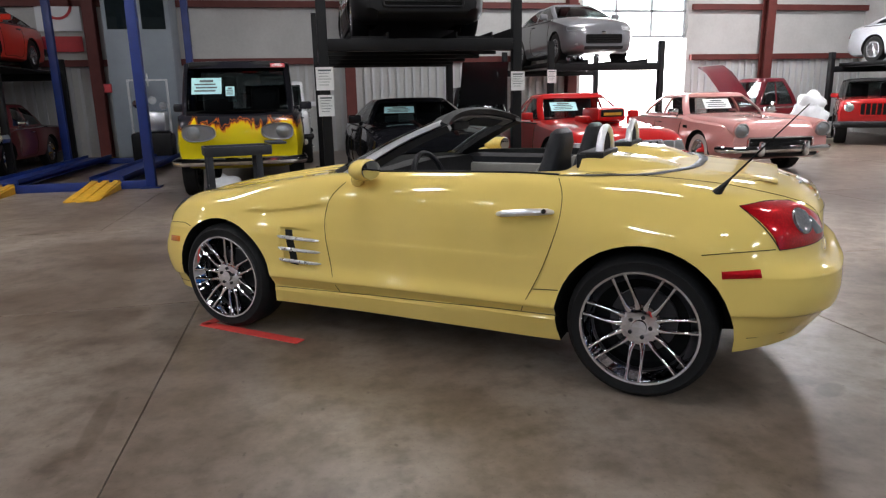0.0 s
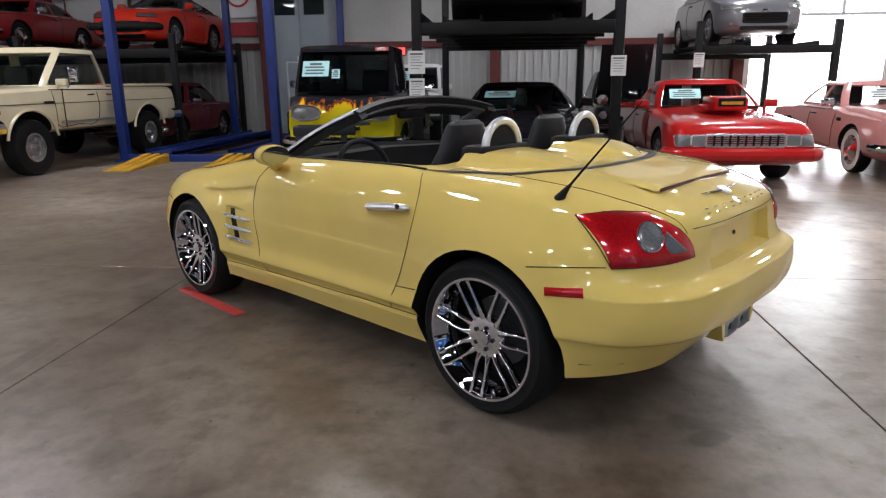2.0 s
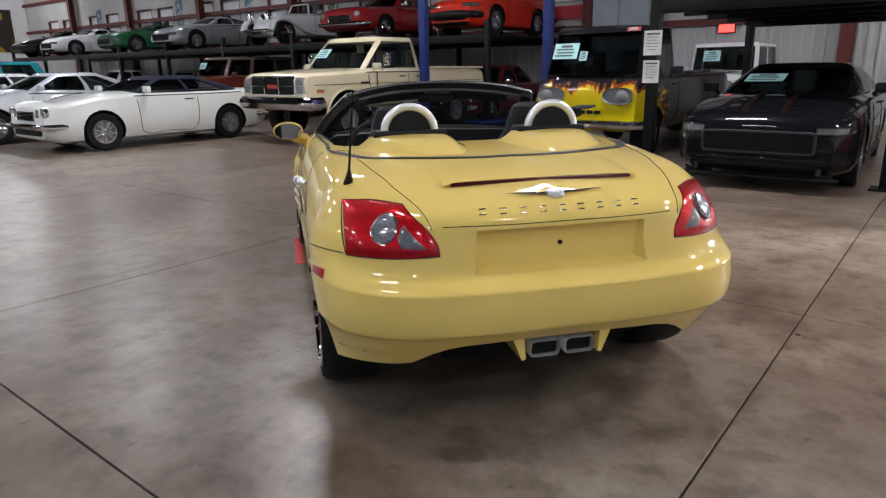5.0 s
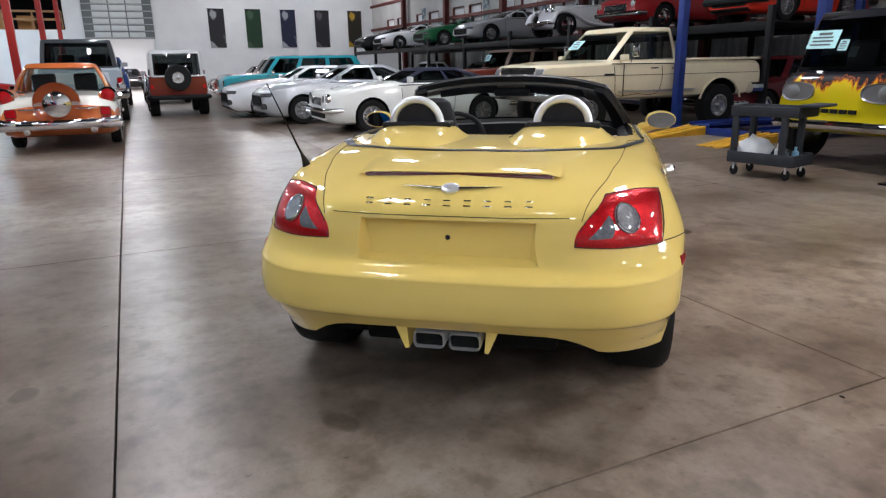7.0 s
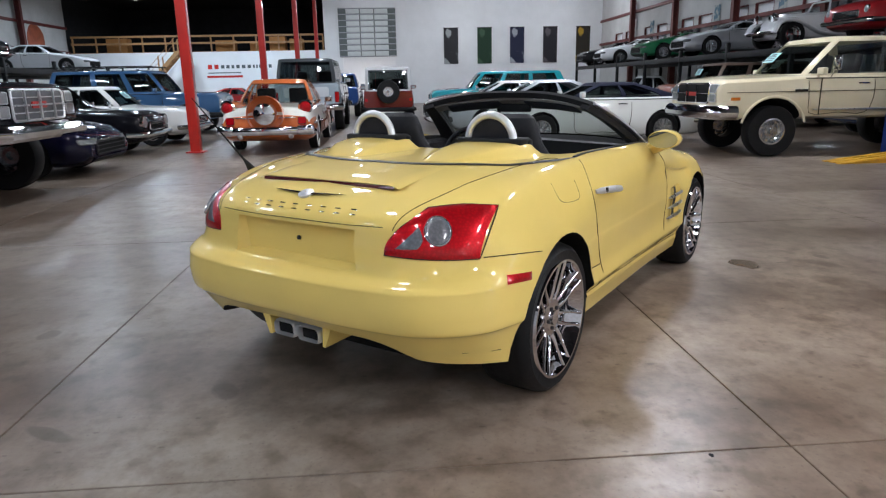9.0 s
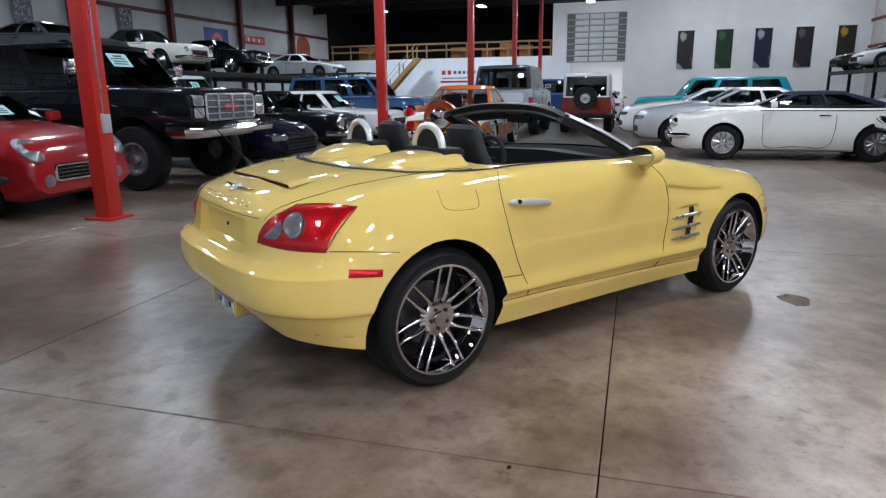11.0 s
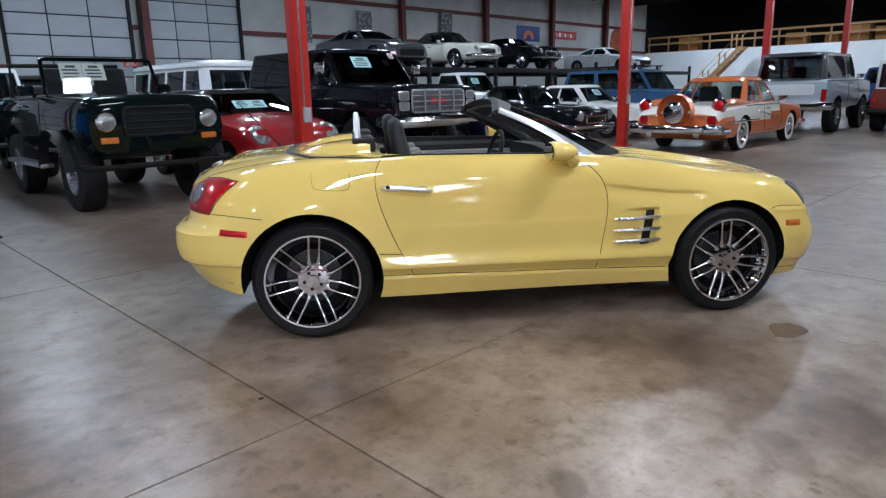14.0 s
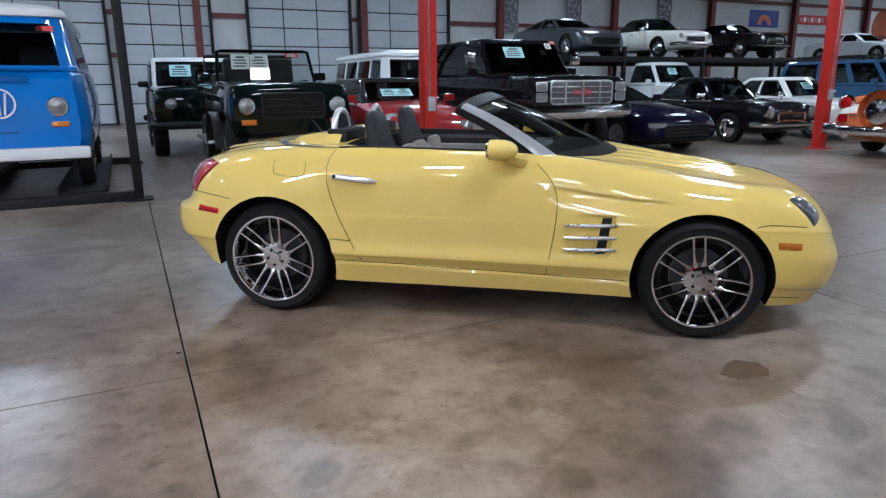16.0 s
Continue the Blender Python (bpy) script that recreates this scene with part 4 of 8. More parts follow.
skin(b, [[deck(-.4635, y, .009), deck(-.4660, y, .003), deck(-.4675, y, -.003)] for y in np.linspace(-.366, .366, 28)], False, False)
bmesh.ops.recalc_face_normals(b, faces=b.faces)
part("high_brake_lamp", b, surface("dark_red_lens", (.075, .004, .005), .2), CAR, "dark red brake lamp strip")
b = bmesh.new()
rows = []
for y in np.linspace(-.395, .395, 30):
    k = float(ramp_up(0, .05, .3955 - abs(y)))
    a, c, e = on_top(-.16, y, .0005), deck(-.44, y, .001 + .0125 * k), deck(-.466, y, .001 + .012 * k)
    f = deck(-.460, y, .008 * k)
    rows.append([a, a.lerp(c, .5) + Vector((0, 0, .002)), c, e, f])
skin(b, rows, False, False)
bmesh.ops.recalc_face_normals(b, faces=b.faces)
part("tail_ridge", b, YELLOW, CAR)

# winged badge and the nine letters of the model name, as plain chrome bars
b = bmesh.new()
for s in (1, -1):
    tube(b, [on_top(-.572 + .012 * k, s * y, .006) for k, y in ((0, .03), (.3, .09), (.8, .15), (1.3, .195))], [.011, .0085, .005, .001], 8, flat=.35)
lathe_pts = [[on_top(-.575 + r * math.sin(t), r * 1.25 * math.cos(t), k) for t in [2 * math.pi * i / 18 for i in range(18)]] for r, k in ((.028, .002), (.028, .010), (.020, .014), (.001, .013))]
badge = part("winged_badge", b, surface("dark_chrome", (.16, .16, .17), .2, .9), CAR, "chrome winged badge")
b = bmesh.new()
skin(b, lathe_pts, True, False)
part("badge_disc", b, HOOP, badge, "bright round medallion")
for i in range(9):
    y = .295 - i * .0737
    b = bmesh.new()
    c, n = onto((-2, y, .862), (1, 0, 0))
    up = Vector((0.55, 0, 0.83))
    for dy, dz, w, h in ((0, .010, .026, .005), (0, -.010, .026, .005)):
        q = c + n * .004 + Vector((0, dy, 0)) + up * dz
        box(b, q, (.006, w, h), Matrix.Rotation(radians(32), 4, "Y"), .001)
    part("letter_bar", b, CHROME, CAR)
b = bmesh.new()
lathe(b, [(.0, -.002), (.009, -.002), (.009, .004), (.0, .004)], 12, "x")
part("plate_bolt", b, BLACK, CAR, at=Matrix.Translation((-.637, 0, .735)))

# tail pipes and their surround
for y in (.069, -.069):
    b = bmesh.new()
    o, i = rounded(.122, .070, .020), rounded(.112, .060, .017)
    skin(b, [[(x, y + p, .345 + q) for p, q in ring] for x, ring in ((-.45, o), (-.682, o), (-.694, i), (-.682, i), (-.56, i))], True, True)
    pipe = part("tail_pipe", b, HOOP, CAR, "rectangular chrome tail pipe")
    part("pipe_bore", boxes(((-.662, y, .345), (.02, .110, .058)), bevel=.010), LINER, pipe)
b = bmesh.new()
for s in (1, -1):
    skin(b, [[(x, s * y, z) for y, z in ((.152, .410), (.200, .405), (.160, .306), (.145, .309))] for x in (-.690, -.40)])
part("pipe_surround", b, YELLOW, CAR)
part("underbody", boxes(((1.2, 0, .20), (2.9, 1.2, .07)), ((-.06, 0, .290), (.78, .80, .13)), bevel=.02), LINER, CAR)

# aerial
b = bmesh.new()
base = on_top(-.254, .747 - .03, 0)
tube(b, [base + Vector(v) for v in ((.02, 0, -.005), (-.005, 0, .03), (-.03, .0, .06))], [.022, .012, .005], 10)
part("aerial_base", b, BLACK, CAR)
b = bmesh.new()
tube(b, [base + Vector(v) for v in ((-.03, 0, .06), (-.16, 0, .21), (-.29, 0, .36))], [.005, .0035, .0022], 6)
part("aerial", b, LINER, CAR)


# ---- cockpit of the roadster ----
def seat(y):
    def shell_of(pts, w, name, mat, taper=0.75):
        b = bmesh.new()
        rings = []
        for (x, z, t, k) in pts:
            ring = [(x + t * .5 * q[1] * 2, y + q[0] * w * k, z) for q in rounded(1.0, 1.0, .35, 4)]
            rings.append(ring)
        return skin(b, rings)
    s = part("seat", boxes(((.98, y, .42), (.50, .50, .14)), bevel=.05), LEATHER, CAR, "black leather seat with grey middle panels")
    back = shell_of([(.72, .42, .16, 1.0), (.66, .60, .15, 1.0), (.61, .80, .14, .96), (.575, .95, .12, .82), (.56, 1.03, .10, .62), (.545, 1.10, .10, .56), (.54, 1.155, .075, .48), (.54, 1.175, .03, .36)], .50, "backrest", LEATHER)
    part("backrest", back, LEATHER, s)
    front = boxes(((.715, y, .70), (.05, .26, .42), Matrix.Rotation(radians(-13), 4, "Y")), ((1.0, y, .49), (.36, .26, .03)), bevel=.02)
    part("seat_panel", front, GREY_LEATHER, s)
    for e in (1, -1):
        wing = boxes(((.73, y + e * .215, .78), (.10, .07, .36), Matrix.Rotation(radians(-14), 4, "Y")), bevel=.03)
        part("bolster", wing, GREY_LEATHER, s)


for y in (.36, -.36):
    seat(y)
    # hoop with its dark infill, and the yellow fairing behind the seat
    b = bmesh.new()
    hoop = [(.315, y + .122 * math.cos(t), 1.062 + .118 * math.sin(t)) for t in np.linspace(-.18, math.pi + .18, 26)]
    tube(b, hoop, .019, 12)
    part("roll_hoop", b, HOOP, CAR, "polished metal roll hoop")
    b = bmesh.new()
    inner = [(y + .106 * math.cos(t), 1.060 + .102 * math.sin(t)) for t in np.linspace(-.1, math.pi + .1, 20)]
    skin(b, [[(x, p, q) for p, q in inner] for x in (.312, .324)])
    part("hoop_infill", b, CANVAS, CAR, "black mesh infill")
    part("hoop_base", boxes(((.345, y, 1.056), (.12, .35, .034)), ((.390, y, 1.0), (.05, .36, .13)), bevel=.012), BLACK, CAR)
    b = bmesh.new()
    rings = []
    for x, h in ((.385, .054), (.33, .055), (.24, .051), (.15, .042), (.07, .029), (.01, .013), (-.03, .001)):
        k, c = .35 + .65 * h / .055, y * (.76 + .24 * h / .055)
        rings.append([(x, c + o * k, on_top(x, c + o * k, 0).z - .004 + (h + .004) * f) for o, f in ((-.275, 0), (-.25, .10), (-.215, .45), (-.185, .83), (-.155, .97), (-.10, 1), (0, 1.03), (.10, 1), (.155, .97), (.185, .83), (.215, .45), (.25, .10), (.275, 0))])
    skin(b, rings, False, False)
    bmesh.ops.recalc_face_normals(b, faces=b.faces)
    part("head_fairing", b, YELLOW, CAR, "yellow fairing behind the seat")
part("rear_shelf", boxes(((.38, 0, .965), (.22, .34, .05)), ((.42, 0, .90), (.06, 1.30, .18)), bevel=.015), BLACK, CAR)
b = bmesh.new()
skin(b, [[(x, y, z) for y, z in ((-.70, .90), (-.60, .945), (0, .965), (.60, .945), (.70, .90), (.6, .70), (0, .68), (-.6, .70))] for x in (1.62, 1.55, 1.48)])
dash = part("dashboard", b, BLACK, CAR, "black dashboard")
b = bmesh.new()
skin(b, [[(1.975 - .38 * abs(u) ** 2.2, .715 * u, .958 - .012 * u * u) for u in np.linspace(-1, 1, 21)], [(1.75 - .2 * abs(u) ** 2.2, .69 * u, .975 - .02 * u * u) for u in np.linspace(-1, 1, 21)], [(1.55, .66 * u, .955 - .03 * u * u) for u in np.linspace(-1, 1, 21)], [(1.53, .66 * u, .86) for u in np.linspace(-1, 1, 21)]], False, False)
bmesh.ops.solidify(b, geom=b.faces, thickness=.01)
part("dash_top", b, LINER, dash)
b = bmesh.new()
circle = [(1.30 + .05 * math.sin(t) * .9, .36 + .185 * math.cos(t), .86 + .175 * math.sin(t)) for t in np.linspace(0, 2 * math.pi, 33)]
tube(b, circle, .016, 8, False)
wheel_ = part("steering_wheel", b, LEATHER, CAR)
b = boxes(((1.31, .36, .86), (.05, .15, .09)), ((1.31, .36, .855), (.02, .36, .03)), bevel=.012)
part("wheel_hub", b, BLACK, wheel_)
part("centre_console", boxes(((1.1, 0, .44), (1.1, .2, .22)), bevel=.03), LEATHER, CAR)
for s in (1, -1):
    b = bmesh.new()
    skin(b, [[(x, s * y, z) for y, z in ((.715, .94), (.69, .955), (.655, .93), (.65, .50), (.715, .45))] for x in (.50, 1.0, 1.60)])
    card = part("door_card", b, LEATHER, CAR)
    part("armrest", boxes(((1.02, s * .645, .77), (1.0, .06, .24)), bevel=.025), GREY_LEATHER, card)
part("gear_lever", boxes(((1.15, 0, .60), (.05, .05, .14)), bevel=.02), BLACK, CAR)

# ---- windscreen of the roadster ----
def screen(u, v, out=0.0):
    """u across from -1 to 1, v from the cowl up to the header."""
    foot = Vector((1.985 - .38 * abs(u) ** 2.2, u * .735, .945 - .01 * u * u))
    head = Vector((1.215 - .09 * abs(u) ** 2.0, u * .565, 1.262 - .062 * abs(u) ** 2.5))
    p = foot.lerp(head, v)
    p.z += .02 * math.sin(math.pi * v)
    return p + Vector((.45, 0, .9)) * out


b = bmesh.new()
skin(b, [[screen(u, v) for u in np.linspace(-.93, .93, 19)] for v in np.linspace(.03, .93, 8)], False, False)
glass = part("windscreen_glass", b, GLASS, CAR)
glass.visible_shadow = False
b = bmesh.new()
skin(b, [[screen(u, v, o) for v, o in ((.90, -.008), (.90, .010), (1.02, .014), (1.06, -.01), (1.03, -.035))] for u in np.linspace(-1.0, 1.0, 25)])
head = part("header_rail", b, BLACK, CAR, "black windscreen header")
b = bmesh.new()
skin(b, [[screen(u, v, o) for v, o in ((.86, -.030), (.86, -.040), (1.0, -.042), (1.0, -.032))] for u in np.linspace(-.93, .93, 21)])
part("header_lining", b, GREY_LEATHER, head, "grey cloth lining")
for s in (1, -1):
    b = bmesh.new()
    skin(b, [[screen(s * u, v, o) + Vector((0, s * e, 0)) for u, o, e in ((.91, .006, 0), (.925, .018, 0), (1.0, .018, .006), (1.015, .002, .008), (.96, -.012, 0))] for v in np.linspace(-.03, 1.0, 12)])
    bmesh.ops.recalc_face_normals(b, faces=b.faces)
    pil = part("windscreen_pillar", b, SILVER, CAR, "satin silver pillar")
    b = bmesh.new()
    skin(b, [[screen(s * u, v, o) + Vector((-.03, -s * e, 0)) for u, o, e in ((.90, 0, 0), (1.0, -.002, .0), (1.0, -.035, .012), (.90, -.035, .012))] for v in np.linspace(.0, 1.0, 12)])
    bmesh.ops.recalc_face_normals(b, faces=b.faces)
    part("pillar_lining", b, BLACK, pil)
    # sun visor
    b = bmesh.new()
    skin(b, [[screen(s * u, v, o) + Vector((-.02, 0, -.01)) for v, o in ((.80, -.02), (.80, -.035), (.95, -.03), (.95, -.015))] for u in (.15, .45, .75)])
    part("sun_visor", b, PLASTIC_GREY, CAR)
b = bmesh.new()
skin(b, [[screen(u, v, .003) for u in np.linspace(-.98, .98, 25)] for v in (-.06, .06)], False, False)
part("cowl_trim", b, LINER, CAR)
part("inner_mirror", boxes(((1.28, 0, 1.175), (.035, .22, .055)), bevel=.015), BLACK, CAR)


# ---- chrome wheels of the roadster ----
def chrome_wheel(x, side, radius, width, twist):
    w = part("wheel", lathe(bmesh.new(), [(radius - .080, -.5 * width + .01), (radius - .03, -.5 * width), (radius - .008, -.42 * width), (radius, -.30 * width), (radius + .0, .30 * width), (radius - .008, .42 * width), (radius - .03, .5 * width), (radius - .080, .5 * width - .008)], 56, closed=True), RUBBER, CAR, "low-profile black tyre on a chrome rim")
    w.matrix_local = pose(x, side * (.862 - width / 2), radius, 0, twist, 0 if side > 0 else 180)
    rr = radius - .072
    e = .5 * width
    rim = bmesh.new()
    lathe(rim, [(rr + .006, e - .006), (rr + .002, e + .004), (rr - .008, e + .004), (rr - .013, e - .004), (rr - .017, e - .012), (rr - .026, e - .030), (rr - .040, e - .052), (rr - .046, e - .060), (rr - .048, .01), (rr - .03, -e)], 56)
    part("rim", rim, WHEEL_CHROME, w)
    for k in range(7):
        for d in (-1, 1):
            a = 2 * math.pi * k / 7

            def at_(r, off, y):
                return (r * math.cos(a) - d * off * math.sin(a), y, r * math.sin(a) + d * off * math.cos(a))
            sp = bmesh.new()
            side_ = Vector((-math.sin(a), 0, math.cos(a)))
            rings = []
            for r, off, y, hw in ((.052, .012, .5 * e + .012, .015), (.085, .022, .5 * e + .024, .0155), (.112, .0260, .57 * e + .023, .0105), (.60 * rr, .0280, .70 * e + .014, .0076), (.82 * rr, .0285, .88 * e + .002, .0076), (rr - .012, .0285, e - .004, .0098)):
                c = Vector(at_(r, off, y))
                rings.append([c + side_ * (hw * p) + Vector((0, q, 0)) for p, q in ((-1, -.005), (-.86, .001), (-.5, .0048), (0, .0062), (.5, .0048), (.86, .001), (1, -.005), (.8, -.024), (-.8, -.024))])
            skin(sp, rings)
            bmesh.ops.recalc_face_normals(sp, faces=sp.faces)
            part("spoke", sp, WHEEL_CHROME, w)
    sp = bmesh.new()
    lathe(sp, [(.094, .34 * e), (.096, .5 * e + .012), (.086, .5 * e + .024), (.060, .5 * e + .030), (.033, .5 * e + .030), (.031, .5 * e + .041), (.0, .5 * e + .042)], 28)
    part("hub", sp, WHEEL_CHROME, w)
    for k in range(5):
        a = 2 * math.pi * k / 5
        nut = lathe(bmesh.new(), [(.0095, .5 * e + .02), (.0095, .5 * e + .036), (0, .5 * e + .038)], 8)
        part("wheel_nut", nut, BLACK, w, at=Matrix.Translation((.048 * math.cos(a), 0, .048 * math.sin(a))))
    disc = lathe(bmesh.new(), [(.05, -.01), (.15, -.01), (.15, -.035), (.05, -.035)], 36, closed=True)
    part("brake_disc", disc, surface("brake_iron", (.07, .07, .075), .4, .8), w)
    back = lathe(bmesh.new(), [(.0, -.05), (rr - .03, -.05), (rr - .03, -.055)], 36)
    part("dark_backing", back, LINER, w)


for side in (1, -1):
    chrome_wheel(0.035, side, REAR_R, .255, 35 if side > 0 else 8)
    chrome_wheel(2.45, side, FRONT_R, .225, 52 if side > 0 else -32)


# ---- other vehicles ----
MESHES = {}


def cached(key, make):
    if key not in MESHES:
        MESHES[key] = make()
    return MESHES[key]


def add_wheel(car, x, y, r, w, style, white):
    side = 1 if y > 0 else -1
    rr = r * (.62 if style != "truck" else .52)
    def tyre():
        b = bmesh.new()
        lathe(b, [(rr, -.45 * w), (rr + .3 * (r - rr), -.5 * w), (r - .02, -.48 * w), (r, -.36 * w), (r, .36 * w), (r - .02, .48 * w), (rr + .3 * (r - rr), .5 * w), (rr, .45 * w)], 28, closed=True)
        return to_mesh(b, "wheel", RUBBER, 35)
    def rim():
        b = bmesh.new()
        e = .47 * w
        if style == "alloy":
            lathe(b, [(rr, e), (rr - .02, e), (rr - .03, e - .05), (rr - .03, -e)], 28)
            for k in range(10):
                a = 2 * math.pi * k / 10
                tube(b, [(.04 * math.cos(a), e - .03, .04 * math.sin(a)), ((rr - .02) * math.cos(a), e - .015, (rr - .02) * math.sin(a))], [.022, .016], 6)
            lathe(b, [(.06, e - .06), (.06, e - .015), (0, e - .01)], 14)
            lathe(b, [(rr - .03, e - .09), (0, e - .09)], 20)
        elif style == "truck":
            lathe(b, [(rr, e), (rr - .025, e + .005), (rr - .04, e - .06), (rr * .62, e - .09), (rr * .5, e - .03), (rr * .25, e - .03), (rr * .22, e + .03), (0, e + .03)], 24)
            for k in range(8):
                a = 2 * math.pi * k / 8
                box(b, (rr * .74 * math.cos(a), e - .072, rr * .74 * math.sin(a)), (rr * .22, .02, .05), Matrix.Rotation(-a, 4, "Y"))
        else:
            lathe(b, [(rr, e), (rr - .02, e + .008), (rr - .05, e - .02), (rr * .6, e - .01), (rr * .45, e + .012), (0, e + .03)], 24)
        return to_mesh(b, "rim", [CHROME if style == "classic" else STEEL_RIM], 35)
    wh = part("wheel", cached(("tyre", r, w, style), tyre), None, car)
    wh.matrix_local = pose(x, y, r, 0, (x * 37) % 60, 0 if side > 0 else 180)
    part("rim", cached(("rim", r, w, style), rim), None, wh)
    if white:
        part("whitewall", cached(("ww", r, w), lambda: to_mesh(lathe(bmesh.new(), [(rr + .01, .47 * w), (rr + .015, .505 * w), (r - .035, .50 * w), (r - .03, .47 * w)], 28), "whitewall", WHITEWALL, 35)), None, wh)


def body_section(w, zb, zt, crown, tumble):
    h = zt - zb
    half = [(0, zb), (.80 * w, zb), (.93 * w, zb + .05), (.985 * w, zb + .22 * h), (w, zb + .48 * h), (.985 * w, zb + .72 * h), ((.97 - tumble * .4) * w, zt - .05), ((.935 - tumble) * w, zt - .012), ((.86 - tumble) * w, zt + .2 * crown), (.5 * w, zt + .75 * crown), (0, zt + crown)]
    return half + [(-y, z) for y, z in half[-2:0:-1]]


def vehicle(name, label, category, at, yaw, L, W, top, axles, wr=.33, zb=.22, ww=.21, mats=None, split=None, crown=.03, tumble=.03, nose=.10, tail=.10,
            cab=None, glass=None, roof=None, pillars=(), style="alloy", white=False, front=(), rear=(), bumper=None, papers=(), seats=True, arch=1.16, track=.0, extra=None, group="", trimmed=True, pillar_mat=None):
    """A car, van or truck. Lengths along the car count back from its nose; top: (length, height) knots of bonnet, waist and boot;
    cab: (screen foot, screen head, roof end, rear foot, roof height, half width at the roof as a share)."""
    car = thing(name, pose(at[0], at[1], at[2], 0, 0, yaw), label, category, group)
    mats = mats or [paint("grey", (.3, .3, .3))]
    s_list = sorted({0, .03, .08, .16, .28, L - .28, L - .16, L - .08, L - .03, L, *[round(float(v), 3) for v in np.linspace(.4, L - .4, 22)]})
    tk = np.array(top)
    rings = []
    for s in s_list:
        f = min(1, s / .55)
        g = min(1, (L - s) / .5)
        w = W / 2 * (1 - nose * (1 - f) ** 2.2) * (1 - tail * (1 - g) ** 2.2)
        zt = float(np.interp(s, tk[:, 0], tk[:, 1]))
        lift = .10 * (1 - min(1, s / .35)) ** 2 + .10 * (1 - min(1, (L - s) / .35)) ** 2
        drop = .06 * (1 - min(1, s / .10)) ** 2 + .05 * (1 - min(1, (L - s) / .10)) ** 2
        rings.append([(-s, y, z) for y, z in body_section(w, zb + lift, zt - drop, crown, tumble)])
    b = skin(bmesh.new(), rings)
    bmesh.ops.recalc_face_normals(b, faces=b.faces)
    tree = BVHTree.FromBMesh(b)
    if split:
        for f in b.faces:
            c = f.calc_center_median()
            f.material_index = split(-c.x, c.y, c.z)
    me = to_mesh(b, "body", list(mats) + [LINER], 38)
    wells = bmesh.new()
    for s in axles:
        for sd in (1, -1):
            ring = arc(-s, wr * 1.02, wr * arch, 0, 360, 22)[:-1]
            skin(wells, [[(x, sd * (W / 2 - ww * 1.5), z) for x, z in ring], [(x, sd * (W / 2 + .2), z) for x, z in ring]])
    me = carve(me, [(wells, len(mats))])
    me.set_sharp_from_angle(angle=radians(38))
    part("body", me, None, car)
    for s in axles:
        for sd in (1, -1):
            add_wheel(car, -s, sd * (W / 2 - ww / 2 - .02 + track), wr, ww, style, white)
    if cab:
        f0, f1, r1, r0, zr, share = cab
        wb, wt = W / 2 * (.90 - tumble), W / 2 * share
        belt = lambda s: float(np.interp(s, tk[:, 0], tk[:, 1])) + .01
        def pt(s_low, s_high, k, sd):
            lo = Vector((-s_low, sd * wb, belt(s_low)))
            hi = Vector((-s_high, sd * wt, zr - .03))
            return lo.lerp(hi, k)
        glass = glass or DARK_GLASS
        # inside, seen through the panes
        part("cabin_floor", boxes(((-(f0 + r0) / 2, 0, belt((f0 + r0) / 2) + .002), ((r0 - f0) * .92, wb * 1.8, .03))), LINER, car)
        if seats:
            for sd in (1, -1):
                sb = bmesh.new()
                box(sb, (-(f1 + .55), sd * wb * .45, belt(f1) + .15), (.16, .42, .40), Matrix.Rotation(radians(-8), 4, "Y"), .05)
                part("seat_top", sb, LEATHER, car)
        if roof:
            greenhouse(car, cab, belt, wb, wt, glass, roof, pillar_mat or roof, pillars, style, mats[0])
            panes = []
        else:
            panes = []
            fb = bmesh.new()
            tube(fb, [pt(f0, f1, 0, 1), pt(f0, f1, .97, 1), pt(f0, f1, 1, .9), pt(f0, f1, 1, -.9), pt(f0, f1, .97, -1), pt(f0, f1, 0, -1)], .026, 8)
            part("windscreen_frame", fb, mats[0], car)
        if not roof:
            panes.append(("windscreen", [[pt(f0, f1, k, sd) + Vector((.02 * (1 - sd * sd) * 3, 0, 0)) for sd in (1, .5, 0, -.5, -1)] for k in (0, .5, 1)]))
        for nm, rows in panes:
            gb = skin(bmesh.new(), rows, False, False)
            gp = part(nm, gb, glass, car)
            gp.visible_shadow = False
        for (sd, k, w_, h_, m_) in papers:
            u = Vector((0, 1, 0))
            sd = -sd
            c = pt(f0, f1, k, sd) + Vector(((.10 * (1 - sd * sd) + .03) if roof else 0, 0, 0))
            up = (pt(f0, f1, 1, sd) - pt(f0, f1, 0, sd)).normalized()
            nn = u.cross(up).normalized()
            if nn.x < 0:
                nn = -nn
            b = bmesh.new()
            rot = Matrix((nn, u, up)).transposed().to_4x4()
            box(b, c + nn * .02, (.003, w_, h_), rot)
            sheet = part("price_sheet", b, m_, car)
            ib = bmesh.new()
            for q in range(4):
                box(ib, c + nn * .0235 + up * (h_ * (.3 - .2 * q)) - u * (w_ * .05 * (q % 2)), (.002, w_ * (.7 if q else .45), h_ * (.09 if q else .14)), rot)
            part("printed_text", ib, INK if m_ != RED_PAPER else PAPER, sheet)
    if cab and trimmed:
        side_trim(car, tree, cab, tk, mats, zb, W, axles, wr, style, pillars)
    for kind, *v in front:
        feature(car, kind, v, 1, L, W, tree)
    for kind, *v in rear:
        feature(car, kind, v, -1, L, W, tree)
